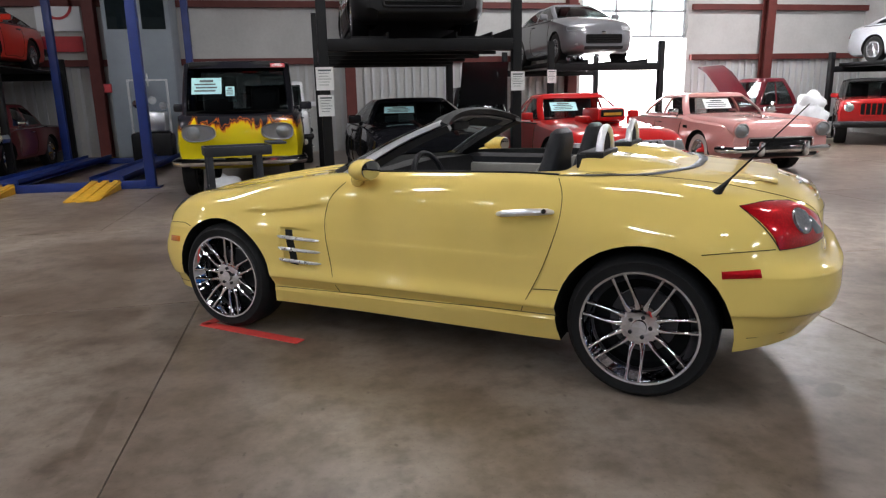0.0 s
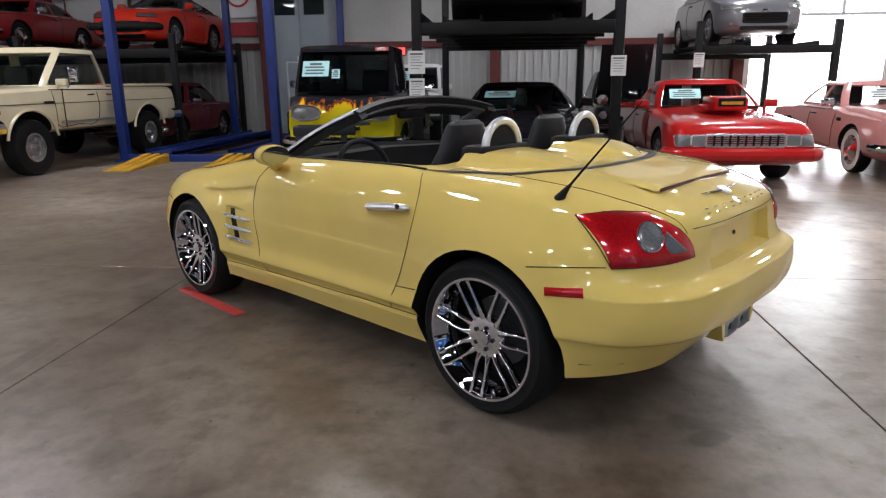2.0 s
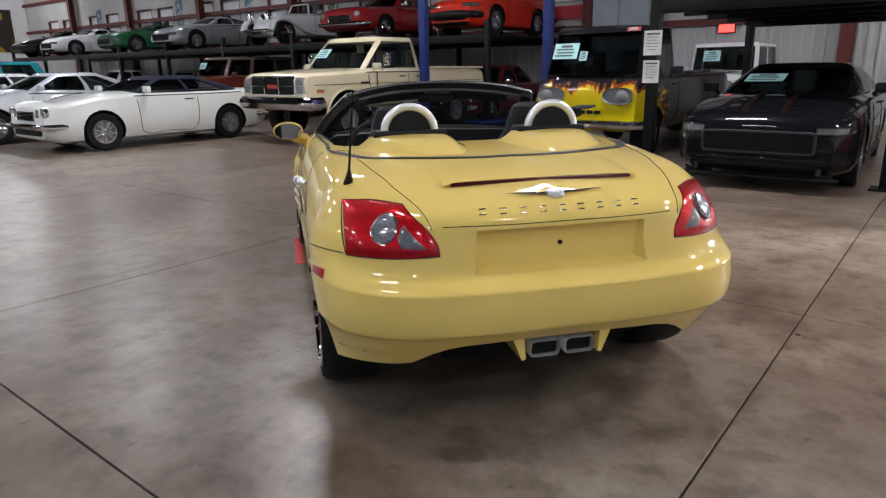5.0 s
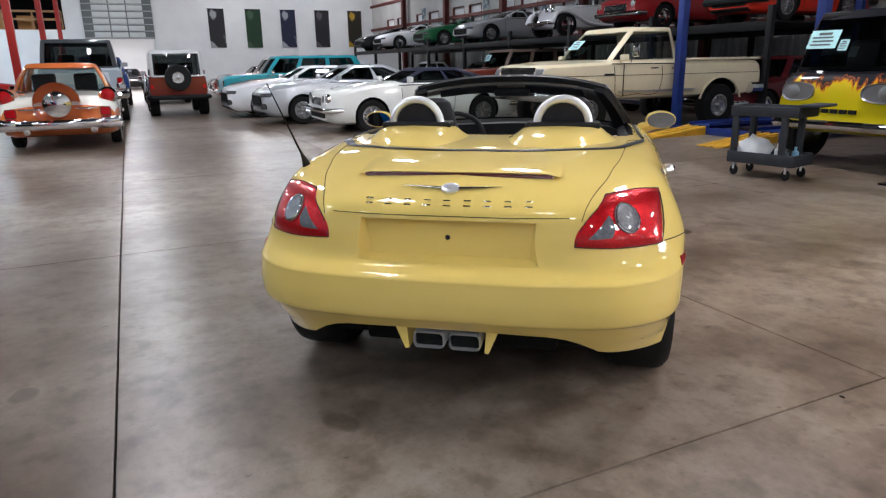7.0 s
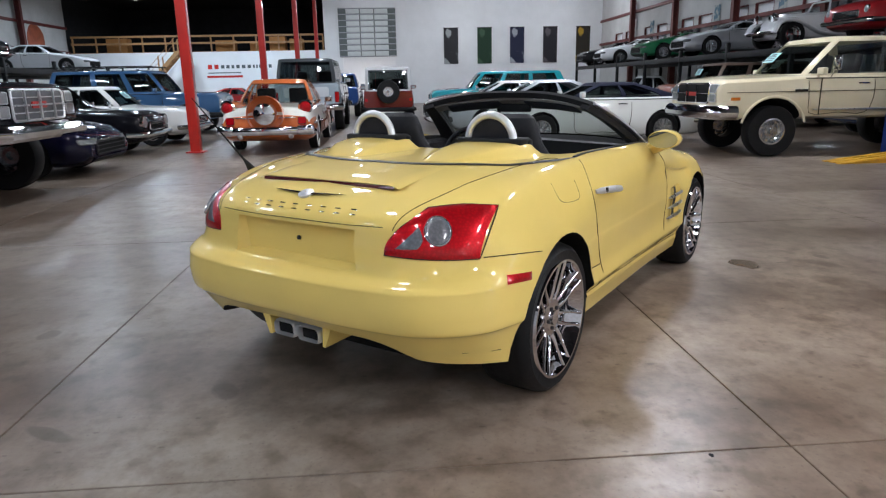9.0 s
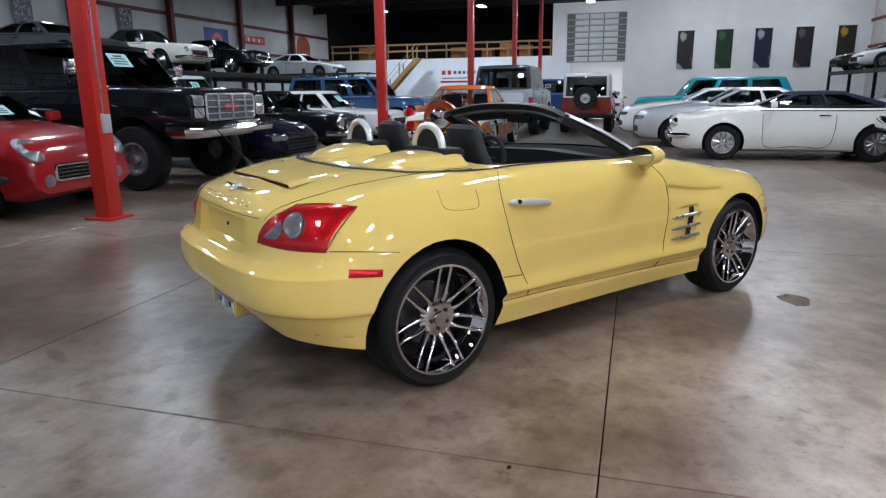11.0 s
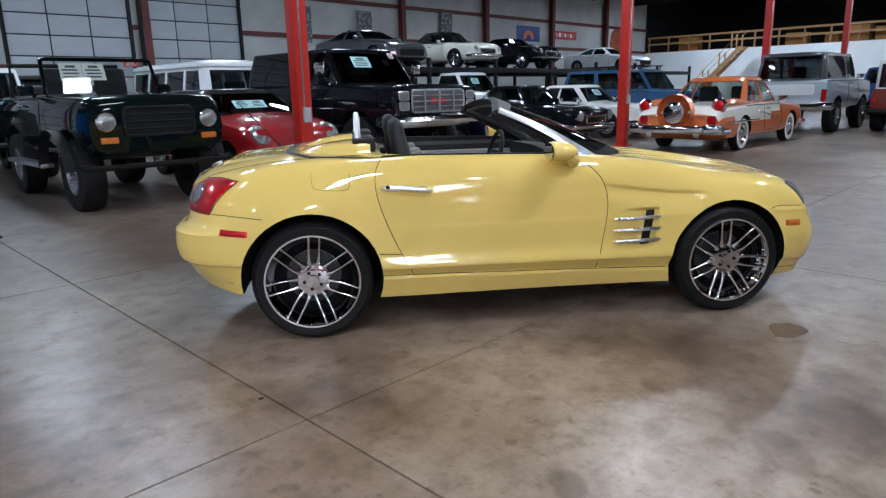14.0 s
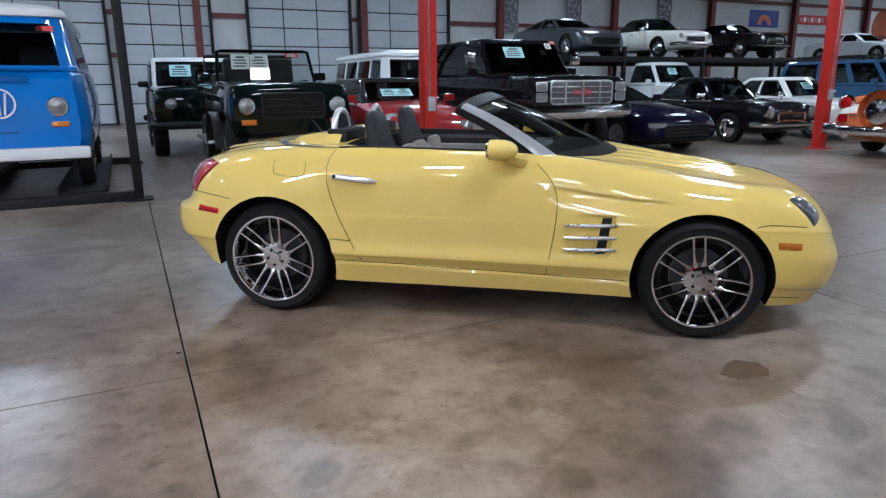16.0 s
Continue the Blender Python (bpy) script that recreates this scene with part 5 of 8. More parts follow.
    if bumper:
        z, h, m_, both = bumper
        for end in ((1, -1) if both else (1,)):
            bb = bmesh.new()
            x0 = .06 if end > 0 else -L - .06
            w = W / 2 * (1 - (nose if end > 0 else tail) * .5) + .02
            tube(bb, [(x0 - end * .38, w, z), (x0 - end * .10, w, z), (x0 - end * .02, w * .9, z), (x0, 0, z), (x0 - end * .02, -w * .9, z), (x0 - end * .10, -w, z), (x0 - end * .38, -w, z)], h * .5, 10, flat=1.0)
            part("front_bumper" if end > 0 else "rear_bumper", bb, m_, car)
    if extra:
        extra(car)
    return car


def greenhouse(car, cab, belt, wb, wt, glass, roof, pillar, pillars, style, body):
    """Roof, pillars and panes of a closed car as one curved shell, with a pane object for each window."""
    f0, f1, r1, r0, zr, share = cab
    rc, bow, rr = (.10, .12, .12) if style != "truck" else (.07, .05, .06)
    length = (r0 - f0)
    side = [0.0]
    for q in pillars:
        v = min(.93, max(.1, (q - f0 - bow - rc) / max(.3, length - bow - rc - rr)))
        side += [v - .025, v + .025]
    last = .955 if style == "classic" else .90 if style != "truck" else .96
    side += [last, 1.0]
    half = [("F", 0, "w"), ("F", .32, "w"), ("F", .64, "w"), ("F", .90, ""), ("C", (.975, .38), ""), ("C", (1.0, 1.0), "")]
    tags = []
    for i in range(len(side) - 1):
        tags.append("s%d" % (i // 2) if i % 2 == 0 and i < len(side) - 2 else "")
    half = half[:-1] + [("S", v, tags[i] if i < len(tags) else "") for i, v in enumerate(side)][:-1] + [("D", (1.0, 1.0), ""), ("D", (.975, .35), ""), ("R", .88 if style != "classic" else .93, "r"), ("R", .6, "r"), ("R", .3, "r"), ("R", 0, "r")]
    def at(item, k, sgn):
        kind, v, _ = item
        w = wb + (wt - wb) * k ** 1.5
        xf, xr = -(f0 + (f1 - f0) * k ** 1.12) + .02, -(r0 + (r1 - r0) * k ** 1.25)
        b_, c_, d_ = bow * (1 - .35 * k), rc * (1 + .3 * k), rr
        if kind == "F":
            x, y = xf - b_ * v * v, v
        elif kind == "C":
            x, y = xf - b_ * .9 - c_ * v[1], v[0]
        elif kind == "S":
            x, y = (xf - b_ * .9 - c_) * (1 - v) + (xr + d_) * v, 1.0
        elif kind == "D":
            x, y = xr + d_ * v[1], v[0]
        else:
            x, y = xr - .07 * (1 - v * v), v
        foot = belt(min(max(-x, f0), r0)) - .015
        return Vector((x, sgn * y * w, foot + (zr - .045 - foot) * k))
    loop = [(it, 1, it[2]) for it in half] + [(half[i], -1, half[i - 1][2]) for i in range(len(half) - 2, 0, -1)]
    rows = [0, .06, .34, .64, .90, 1.0]
    shell, panes = bmesh.new(), {}
    n = len(loop)
    for j in range(len(rows) - 1):
        for i in range(n):
            (p, sp, tag), (q, sq, _) = loop[i], loop[(i + 1) % n]
            quad = [at(p, rows[j], sp), at(q, rows[j], sq), at(q, rows[j + 1], sq), at(p, rows[j + 1], sp)]
            if tag and 1 <= j <= 3:
                key = tag if tag in "wr" else tag + ("a" if sp > 0 and sq > 0 else "b")
                t_ = panes.setdefault(key, bmesh.new())
            else:
                t_ = shell
            t_.faces.new([t_.verts.new(v) for v in quad])
    edge = [at(it, 1.0, sg) for it, sg, _ in loop]
    mid = sum(edge, Vector()) / n
    rings = [edge] + [[Vector((mid.x + (v.x - mid.x) * kx, v.y * ky, v.z + dz)) for v in edge] for kx, ky, dz in ((.985, .95, .016), (.94, .86, .028), (.80, .60, .038), (.55, .30, .044))]
    for r_a, r_b in zip(rings, rings[1:]):
        for i in range(n):
            shell.faces.new([shell.verts.new(v) for v in (r_a[i], r_a[(i + 1) % n], r_b[(i + 1) % n], r_b[i])])
    shell.faces.new([shell.verts.new(v) for v in rings[-1]])
    bmesh.ops.remove_doubles(shell, verts=shell.verts, dist=.0006)
    bmesh.ops.recalc_face_normals(shell, faces=shell.faces)
    bmesh.ops.solidify(shell, geom=shell.faces, thickness=.025)
    cabin = part("roof", shell, roof, car, "", 50)
    for key, pb in panes.items():
        bmesh.ops.remove_doubles(pb, verts=pb.verts, dist=.0006)
        bmesh.ops.recalc_face_normals(pb, faces=pb.faces)
        pane = part("windscreen" if key == "w" else "rear_glass" if key == "r" else "side_glass", pb, glass, car)
        pane.visible_shadow = False
    return cabin


def side_trim(car, tree, cab, tk, mats, zb, W, axles, wr, style, pillars):
    """Door gaps, handles, mirrors and a waist strip on both flanks."""
    f0, f1, r1, r0, zr, share = cab
    belt = lambda s: float(np.interp(s, tk[:, 0], tk[:, 1]))
    a = max(f0 + .10, axles[0] + wr * 1.25)
    c = min(a + 1.15, r0 - .1, axles[1] - wr * 1.22) if not pillars else min(max(pillars[0] + .12, a + .7), axles[1] - wr * 1.22)
    for sd in (1, -1):
        def on(s, z, lift=.002):
            h, n, _, _ = tree.ray_cast(Vector((-s, sd * 2.5, z)), Vector((0, -sd, 0)))
            return h + n * lift if h else Vector((-s, sd * W / 2, z))
        lo = zb + .11
        line = [(a, belt(a) - .04), (a + .01, (belt(a) + lo) / 2), (a + .06, lo), ((a + c) / 2, lo), (c - .10, lo), (c - .01, (belt(c) + lo) / 2 - .05), (c, belt(c) - .04)]
        g = bmesh.new()
        tube(g, [on(s, z) for s, z in curve_points(line, 3)], .006, 5)
        part("door_gap", g, SEAM, car)
        h = bmesh.new()
        zz = belt(c) - .13
        tube(h, [on(c - .10, zz, .004), on(c - .13, zz, .03), on(c - .25, zz, .03), on(c - .28, zz, .004)], .013, 6)
        part("door_handle", h, CHROME if style != "alloy" else BLACK, car)
        w = bmesh.new()
        tube(w, [on(s, belt(s) - .045, .004) for s in np.linspace(f0 + .05, r0 - .02, 10)], .011, 6)
        part("waist_strip", w, CHROME if style == "classic" else BLACK, car)
        p = on(a + .16, belt(a + .16) - .05)
        m = part("door_mirror", boxes((p + Vector((0, sd * .09, .12)), (.09, .19, .12)), (p + Vector((0, sd * .0, .05)), (.05, .06, .06)), bevel=.025), CHROME if style == "classic" else mats[0], car)
        part("mirror_glass", boxes((p + Vector((-.048, sd * .09, .12)), (.006, .15, .09))), MIRROR, m)


def feature(car, kind, v, end, L, W, tree):
    """Lamps, grilles and plates on the nose (end 1) or the tail (end -1); the first value is how far they stand in from that end."""
    def X(d):
        return -d if end > 0 else -L + d
    def face(y, z, d):
        """How far along the car its skin lies at (y, z) on that end."""
        h, _, _, _ = tree.ray_cast(Vector((1.0 if end > 0 else -L - 1.0, y, z)), Vector((-end, 0, 0)))
        return h.x if h and abs(h.x - X(0)) < .6 else X(d)
    def pad(y, z, w, h, d, out):
        """A plate that follows the skin."""
        rc = .18 * min(w, h)
        rows = []
        for f in (-1, -.93, -.75, -.4, 0, .4, .75, .93, 1):
            over = max(0, abs(f) * h / 2 - h / 2 + rc)
            half, zz = w / 2 - rc + math.sqrt(max(0, rc * rc - over * over)), z + f * h / 2
            rows.append([Vector((face(yy, zz, d) + end * out, yy, zz)) for yy in np.linspace(y - half, y + half, 9)])
        back = [[p - Vector((end * .05, 0, 0)) for p in row] for row in rows]
        b = bmesh.new()
        skin(b, rows, False, False)
        edge = rows[0] + [r_[-1] for r_ in rows[1:]] + rows[-1][-2::-1] + [r_[0] for r_ in rows[-2:0:-1]]
        edge2 = back[0] + [r_[-1] for r_ in back[1:]] + back[-1][-2::-1] + [r_[0] for r_ in back[-2:0:-1]]
        skin(b, [edge, edge2], True, False)
        bmesh.ops.remove_doubles(b, verts=b.verts, dist=.0005)
        bmesh.ops.recalc_face_normals(b, faces=b.faces)
        return b
    def rim_line(y, z, w, h, d, r):
        rc = .18 * min(w, h)
        line = []
        for i, (sy, sz) in enumerate(((1, 1), (-1, 1), (-1, -1), (1, -1))):
            for k in range(5):
                a = math.pi / 2 * (i + k / 4)
                line.append((y + sy * (w / 2 - rc) + rc * math.cos(a), z + sz * (h / 2 - rc) + rc * math.sin(a)))
            if i % 2 == 0:
                line += [(y + (w / 2 - rc) * q, z + sz * h / 2) for q in ((.6, .2, -.2, -.6) if sz > 0 else (-.6, -.2, .2, .6))]
        b = bmesh.new()
        tube(b, [(face(yy, zz, d) + end * .014, yy, zz) for yy, zz in line + line[:1]], r, 6)
        return b
    if kind == "round":
        d, y, z, r, m_ = v
        for sd in (1, -1):
            b = bmesh.new()
            lathe(b, [(r * 1.18, -.05), (r * 1.18, .012), (r * 1.08, .022), (r, .012)], 20, "x")
            o = part("lamp_rim", b, CHROME, car, at=Matrix.Translation((X(d), sd * y, z)) @ Matrix.Rotation(0 if end > 0 else math.pi, 4, "Z"))
            b = bmesh.new()
            lathe(b, [(r, .010), (r * .7, .028), (0, .036)], 20, "x")
            part("lens", b, m_, o)
    elif kind == "rect":
        d, y, z, w, h, m_ = v
        for sd in (1, -1):
            part("lamp", pad(sd * y, z, w, h, d, .016), m_, car)
            part("lamp_edge", rim_line(sd * y, z, w, h, d, .007), BLACK if m_ in (SMOKED, RED_LENS) else BRUSHED, car)
    elif kind == "grille":
        d, z, w, h, n, m_, frame_ = v
        g = part("grille", pad(0, z, w, h, d, .008), LINER if m_ is None else m_, car)
        part("grille_frame", rim_line(0, z, w, h, d, .016), frame_, g)
        for k in range(n):
            zz = z - h / 2 + h * (k + 1) / (n + 1)
            b = bmesh.new()
            tube(b, [(face(yy, zz, d) + end * .014, yy, zz) for yy in np.linspace(-w / 2, w / 2, 11)], .007, 6)
            part("grille_bar", b, frame_, g)
    elif kind == "uprights":
        d, z, w, h, n, frame_ = v
        for k in range(n):
            part("grille_bar", boxes(((X(d - .014), -w / 2 + w * (k + 1) / (n + 1), z), (.04, .022, h))), frame_, car)
    elif kind == "bar":
        d, y, z, w, h, m_ = v
        part("trim_bar", pad(y, z, w, h, d, .022), m_, car)


def cy(side=.5, k=.55, w=.34, h=.22):
    return (side, k, w, h, CYAN_PAPER)


RL, CL = RED_LENS, CLEAR_LENS
SMOKED = lamp_lens("smoked_headlamp", (.12, .125, .13), .03, .5)


def coupe_sides(car, L, W, H, mats):
    """Black sill skirts and a waist crease on a fastback's flanks, and a slim spoiler lip on any coupe's tail."""
    for sd in (1, -1) if H > 1.3 else ():
        part("sill_skirt", boxes(((-L * .5, sd * (W / 2 - .035), .235), (L - 2.7, .05, .09)), bevel=.015), BLACK, car)
        b = bmesh.new()
        tube(b, [(-s_, sd * (W / 2 * .992), z) for s_, z in ((1.35, .66), (L * .45, .69), (L * .65, .72), (L - 1.45, .74))], [.004, .010, .010, .004], 6, flat=.6)
        part("flank_crease", b, mats, car)
    part("boot_lip", boxes(((-L + .22, 0, .985), (.16, W * .62, .03)), bevel=.012), mats, car)


def sports(name, label, at, yaw, color, cname, L=4.5, W=1.82, H=1.28, roof="same", papers=(), style="alloy", rough=.3, metal=0.0, group="", seats=True, extra=None, hood=.84, tip=.58, bumper=None, front=None, split=None, low=None, glass=None):
    """A modern low coupe or convertible."""
    c = paint(cname, color, rough, 1.0, metal)
    def sides(car):
        coupe_sides(car, L, W, H, c)
        if extra:
            extra(car)
    return vehicle(name, label, "car", at, yaw, L, W, [(0, tip), (.12, tip + .07), (.30, hood - .10), (.9, hood), (L * .30, max(.91, hood + .04)), (L * .36, max(.93, hood + .05)), (L * .72, .97), (L * .86, .98), (L - .15, .93), (L, .80)], (.92, L - .98), .335, .17, .24, [c] + ([low] if low else []), split, .05, .05, .22, .16,
                   (L * .33, L * .47, L * .68, L * .86, H, .60), glass, (c if roof == "same" else roof), (L * .60,), style, False,
                   front or [("grille", .02, .44, W * .58, .20, 2, None, BLACK), ("rect", .16, W * .35, tip - .03, .32, .075, SMOKED), ("bar", .02, 0, .25, W * .66, .08, BLACK)], [("rect", .05, W * .33, .74, .34, .12, RL)], bumper, papers, seats, 1.13, 0.0, sides, group)


def saloon(name, label, at, yaw, color, cname, L=4.8, W=1.85, H=1.40, roof=None, papers=(), white=False, mats=None, split=None, extra=None, group="", lamp=.085, front=None, glass=None, rear=None, hump=.0, bumper=(.43, .11, CHROME, True)):
    """A chrome-bumpered car of the fifties to eighties."""
    c = paint(cname, color)
    return vehicle(name, label, "car", at, yaw, L, W, [(0, .76), (.2, .84), (L * .30, .90), (L * .33, .93), (L * .70, .94), (L * .78, .92), (L - .2, .88), (L, .78)], (.95, L - 1.15), .335, .24, .19, mats or [c], split, .05, .04, .10, .08,
                   (L * .32, L * .42, L * .63, L * .73 + hump, H, .64), glass, roof or c, (L * .53,), "classic", white,
                   front or [("grille", .01, .58, W * .50, .16, 4, None, CHROME), ("round", .02, W * .38, .66, lamp, CL)], rear or [("rect", .03, W * .38, .66, .16, .14, RL)], bumper, papers, True, 1.13, -.02, extra, group)


def truck(name, label, category, at, yaw, color, cname, L, W, zw, H, axles, cab, wr=.42, mats=None, split=None, roof=None, pillars=(), front=(), rear=(), bumper=None, papers=(), zb=.48, extra=None, group="", style="truck", glass=None, seats=True):
    c = paint(cname, color)
    return vehicle(name, label, category, at, yaw, L, W, [(0, zw - .06), (.12, zw - .01), (cab[0] - .1, zw + .03), (cab[0], zw + .04), (cab[3], zw + .03), (L - .05, zw + .02), (L, zw)], axles, wr, zb, .27, mats or [c], split, .035, .015, .05, .03,
                   cab, glass, roof, pillars, style, False, front, rear, bumper, papers, seats, 1.27, .03, extra, group)


# ---- lifts and racks ----
def four_post_lift(x0, x1, y0, y1, deck, height, steel, label, ramps=False, papers=False, post=.13):
    """A four-post parking lift, with two runways along y."""
    t = thing("four_post_lift", pose((x0 + x1) / 2, (y0 + y1) / 2, 0), label, "car lift")
    cx, cy_ = (x0 + x1) / 2, (y0 + y1) / 2
    for x in (x0, x1):
        for y in (y0, y1):
            p = part("post", boxes(((x - cx, y - cy_, height / 2), (post, post, height)), bevel=.008), steel, t)
            part("foot_plate", boxes(((x - cx, y - cy_, .01), (.30, .30, .02))), steel, p)
    for y in (y0, y1):
        part("cross_beam", boxes(((0, y - cy_, deck - .11), (x1 - x0 - post, .14, .16)), bevel=.008), steel, t)
    for s in (1, -1):
        b = boxes(((s * (x1 - x0) * .27, 0, deck - .03), (.52, y1 - y0 + .1, .06)), ((s * (x1 - x0) * .27 + .25, 0, deck + .005), (.02, y1 - y0 + .1, .10)), ((s * (x1 - x0) * .27 - .25, 0, deck + .005), (.02, y1 - y0 + .1, .10)))
        part("runway", b, steel, t)
        if ramps:
            for e, yy in ((-1, y0 - cy_ - .1), (1, y1 - cy_ + .1)):
                r = bmesh.new()
                for k in range(3):
                    xx = s * (x1 - x0) * .27 + (k - 1) * .17
                    skin(r, [[(xx + q, yy, deck) , (xx + q, yy + e * 1.35, .01), (xx + q, yy + e * 1.35, .0), (xx + q, yy, .0)] for q in (-.045, .045)])
                skin(r, [[(s * (x1 - x0) * .27 + q, yy + e * .05, deck - .03), (s * (x1 - x0) * .27 + q, yy + e * 1.30, .012), (s * (x1 - x0) * .27 + q, yy + e * 1.30, .004), (s * (x1 - x0) * .27 + q, yy + e * .05, deck - .05)] for q in (-.24, .24)])
                part("ramp", r, YELLOW_STEEL, t, "worn yellow steel ramp")
    return t


def notice(x, y, z, w, h, yaw, m_=PAPER, label="printed white notice sheet taped to a lift post", n=6):
    t = thing("notice_sheet", pose(x, y, z, 0, 0, yaw), label, "notice", "printed notices")
    part("paper", boxes(((0, 0, 0), (w, .004, h))), m_, t)
    ink = bmesh.new()
    for k in range(n):
        box(ink, (-.03 * w * (k % 3), -.003, h * (.36 - .75 * k / n)), (w * (.75 - .12 * (k % 3)), .002, h * (.07 if k == 0 else .022)))
    part("printed_text", ink, INK, t)


four_post_lift(-5.5, -2.62, 11.5, 16.6, .16, 4.2, BLUE_STEEL, "blue four-post car lift, runways down, with yellow ramps", True, post=.15)
lift = four_post_lift(.22, 2.90, 9.2, 13.7, 2.16, 3.0, BLACK_STEEL, "black four-post parking lift holding a raised car")
part("drip_tray", boxes(((0, 0, 2.11), (.95, 4.5, .03)), *[((0, y, 2.05), (2.5, .08, .16)) for y in (-1.5, -.5, .5, 1.5)]), LINER, lift, "black drip tray between the runways")
for e in (-1.30, 1.30):
    part("side_rail", boxes(((e, 0, 2.16), (.05, 4.5, .22)), bevel=.008), BLACK_STEEL, lift)
four_post_lift(5.3, 7.95, 14.2, 17.7, 2.05, 2.5, BLACK_STEEL, "black four-post parking lift holding a grey hatchback")
four_post_lift(14.4, 16.8, 12.5, 16.4, 2.0, 2.35, BLACK_STEEL, "black four-post parking lift near the bright wall")
four_post_lift(3.02, 5.60, -.95, -5.2 + 0, .14, 2.7, BLACK_STEEL, "black four-post parking lift lowered under a blue bus", post=.105)
notice(.22, 9.12, 1.62, .23, .30, 0)
notice(.22, 9.12, 1.27, .21, .28, 0)
notice(2.90, 9.12, 1.55, .2, .26, 0)
notice(5.3, 14.12, 1.75, .21, .28, 0)


def rack(x0, x1, y0, y1, deck, bay, label):
    t = thing("storage_rack", pose((x0 + x1) / 2, (y0 + y1) / 2, 0), label, "vehicle rack")
    cx, cy_ = (x0 + x1) / 2, (y0 + y1) / 2
    n = max(1, round((x1 - x0) / bay))
    for k in range(n + 1):
        x = x0 + (x1 - x0) * k / n - cx
        for y in (y0 - cy_, y1 - cy_):
            part("rack_post", boxes(((x, y, deck / 2 + .15), (.12, .12, deck + .3)), bevel=.006), BLACK_STEEL, t)
    for y in (y0 - cy_, y1 - cy_):
        part("rack_beam", boxes(((0, y, deck - .10), (x1 - x0, .10, .18)), bevel=.006), BLACK_STEEL, t)
    part("deck", boxes(((0, 0, deck - .015), (x1 - x0, y1 - y0, .03))), BLACK_STEEL, t)


rack(-34.0, -5.7, 14.1, 17.7, 2.12, 3.6, "black steel storage rack with a row of cars on its deck")
rack(-25.5, -8.2, -14.2, -9.6, 2.12, 3.4, "black steel storage rack with cars parked on its deck")
rack(-34.5, -26.5, -15.5, -11.0, 2.12, 4.0, "black steel storage rack holding a white coupe")

# ---- north row, noses to the aisle ----
SOUTHWARD, NORTHWARD, WESTWARD = -90, 90, 180


def van_extra(car):
    part("header_panel", boxes(((-.45, 0, 1.86), (.10, 1.30, .10)), bevel=.045), BLACK, car)
    for y in (.53, -.53):
        b = bmesh.new()
        def bean(r, k):
            """A rounded surround, taller towards the car's flank."""
            out = []
            for i in range(28):
                c_, s_ = math.cos(2 * math.pi * i / 28), math.sin(2 * math.pi * i / 28)
                p, q = math.copysign(abs(c_) ** .75, c_), math.copysign(abs(s_) ** .75, s_)
                out.append((.02 + k, y + .225 * r * p, .93 + .118 * r * q * (1 + .12 * p * (1 if y > 0 else -1))))
            return out
        skin(b, [bean(r, k) for r, k in ((1.0, -.06), (1.0, .010), (.97, .018), (.93, .012), (.88, -.004), (0, -.006))], True, False)
        o = part("lamp_bezel", b, surface("dull_lamp_metal", (.30, .30, .31), .35, .8), car, "rounded dull metal lamp surround")
        b = bmesh.new()
        lathe(b, [(.088, -.004), (.088, .020), (.06, .032), (0, .036)], 20, "x")
        part("headlamp", b, CLEAR_LENS, o, at=Matrix.Translation((.0, y + (.07 if y > 0 else -.07), .93)))
    for k in range(5):
        part("vent_slot", boxes(((.025, -.24 + k * .12, .70), (.03, .09, .05))), LINER, car)
    for sd in (1, -1):
        part("bed_rail", boxes(((-2.95, sd * .80, 1.235), (2.60, .07, .05)), bevel=.014), paint("van_black", (.012, .012, .016)), car)
    part("bed_floor", boxes(((-2.95, 0, 1.216), (2.55, 1.44, .012))), LINER, car)


vehicle("pickup_truck", "black and yellow old forward-cab pickup painted with orange flames", "pickup truck", (-1.0, 9.72, 0), SOUTHWARD, 4.3, 1.78, [(0, 1.02), (.06, 1.12), (.25, 1.19), (.4, 1.20), (4.2, 1.20), (4.3, 1.16)], (.55, 2.85), .36, .40, .2, [FLAMES], None, .02, .03, .10, .04,
        (.10, .42, 1.48, 1.60, 1.93, .82), DARK_GLASS, paint("van_black", (.012, .012, .016)), (), "alloy", False, [], [], (.53, .12, CHROME, True), [(.52, .55, .40, .24, CYAN_PAPER), (-.80, .92, .20, .06, RED_PAPER), (.1, .45, .12, .14, CYAN_PAPER)], True, 1.14, -.02, van_extra)


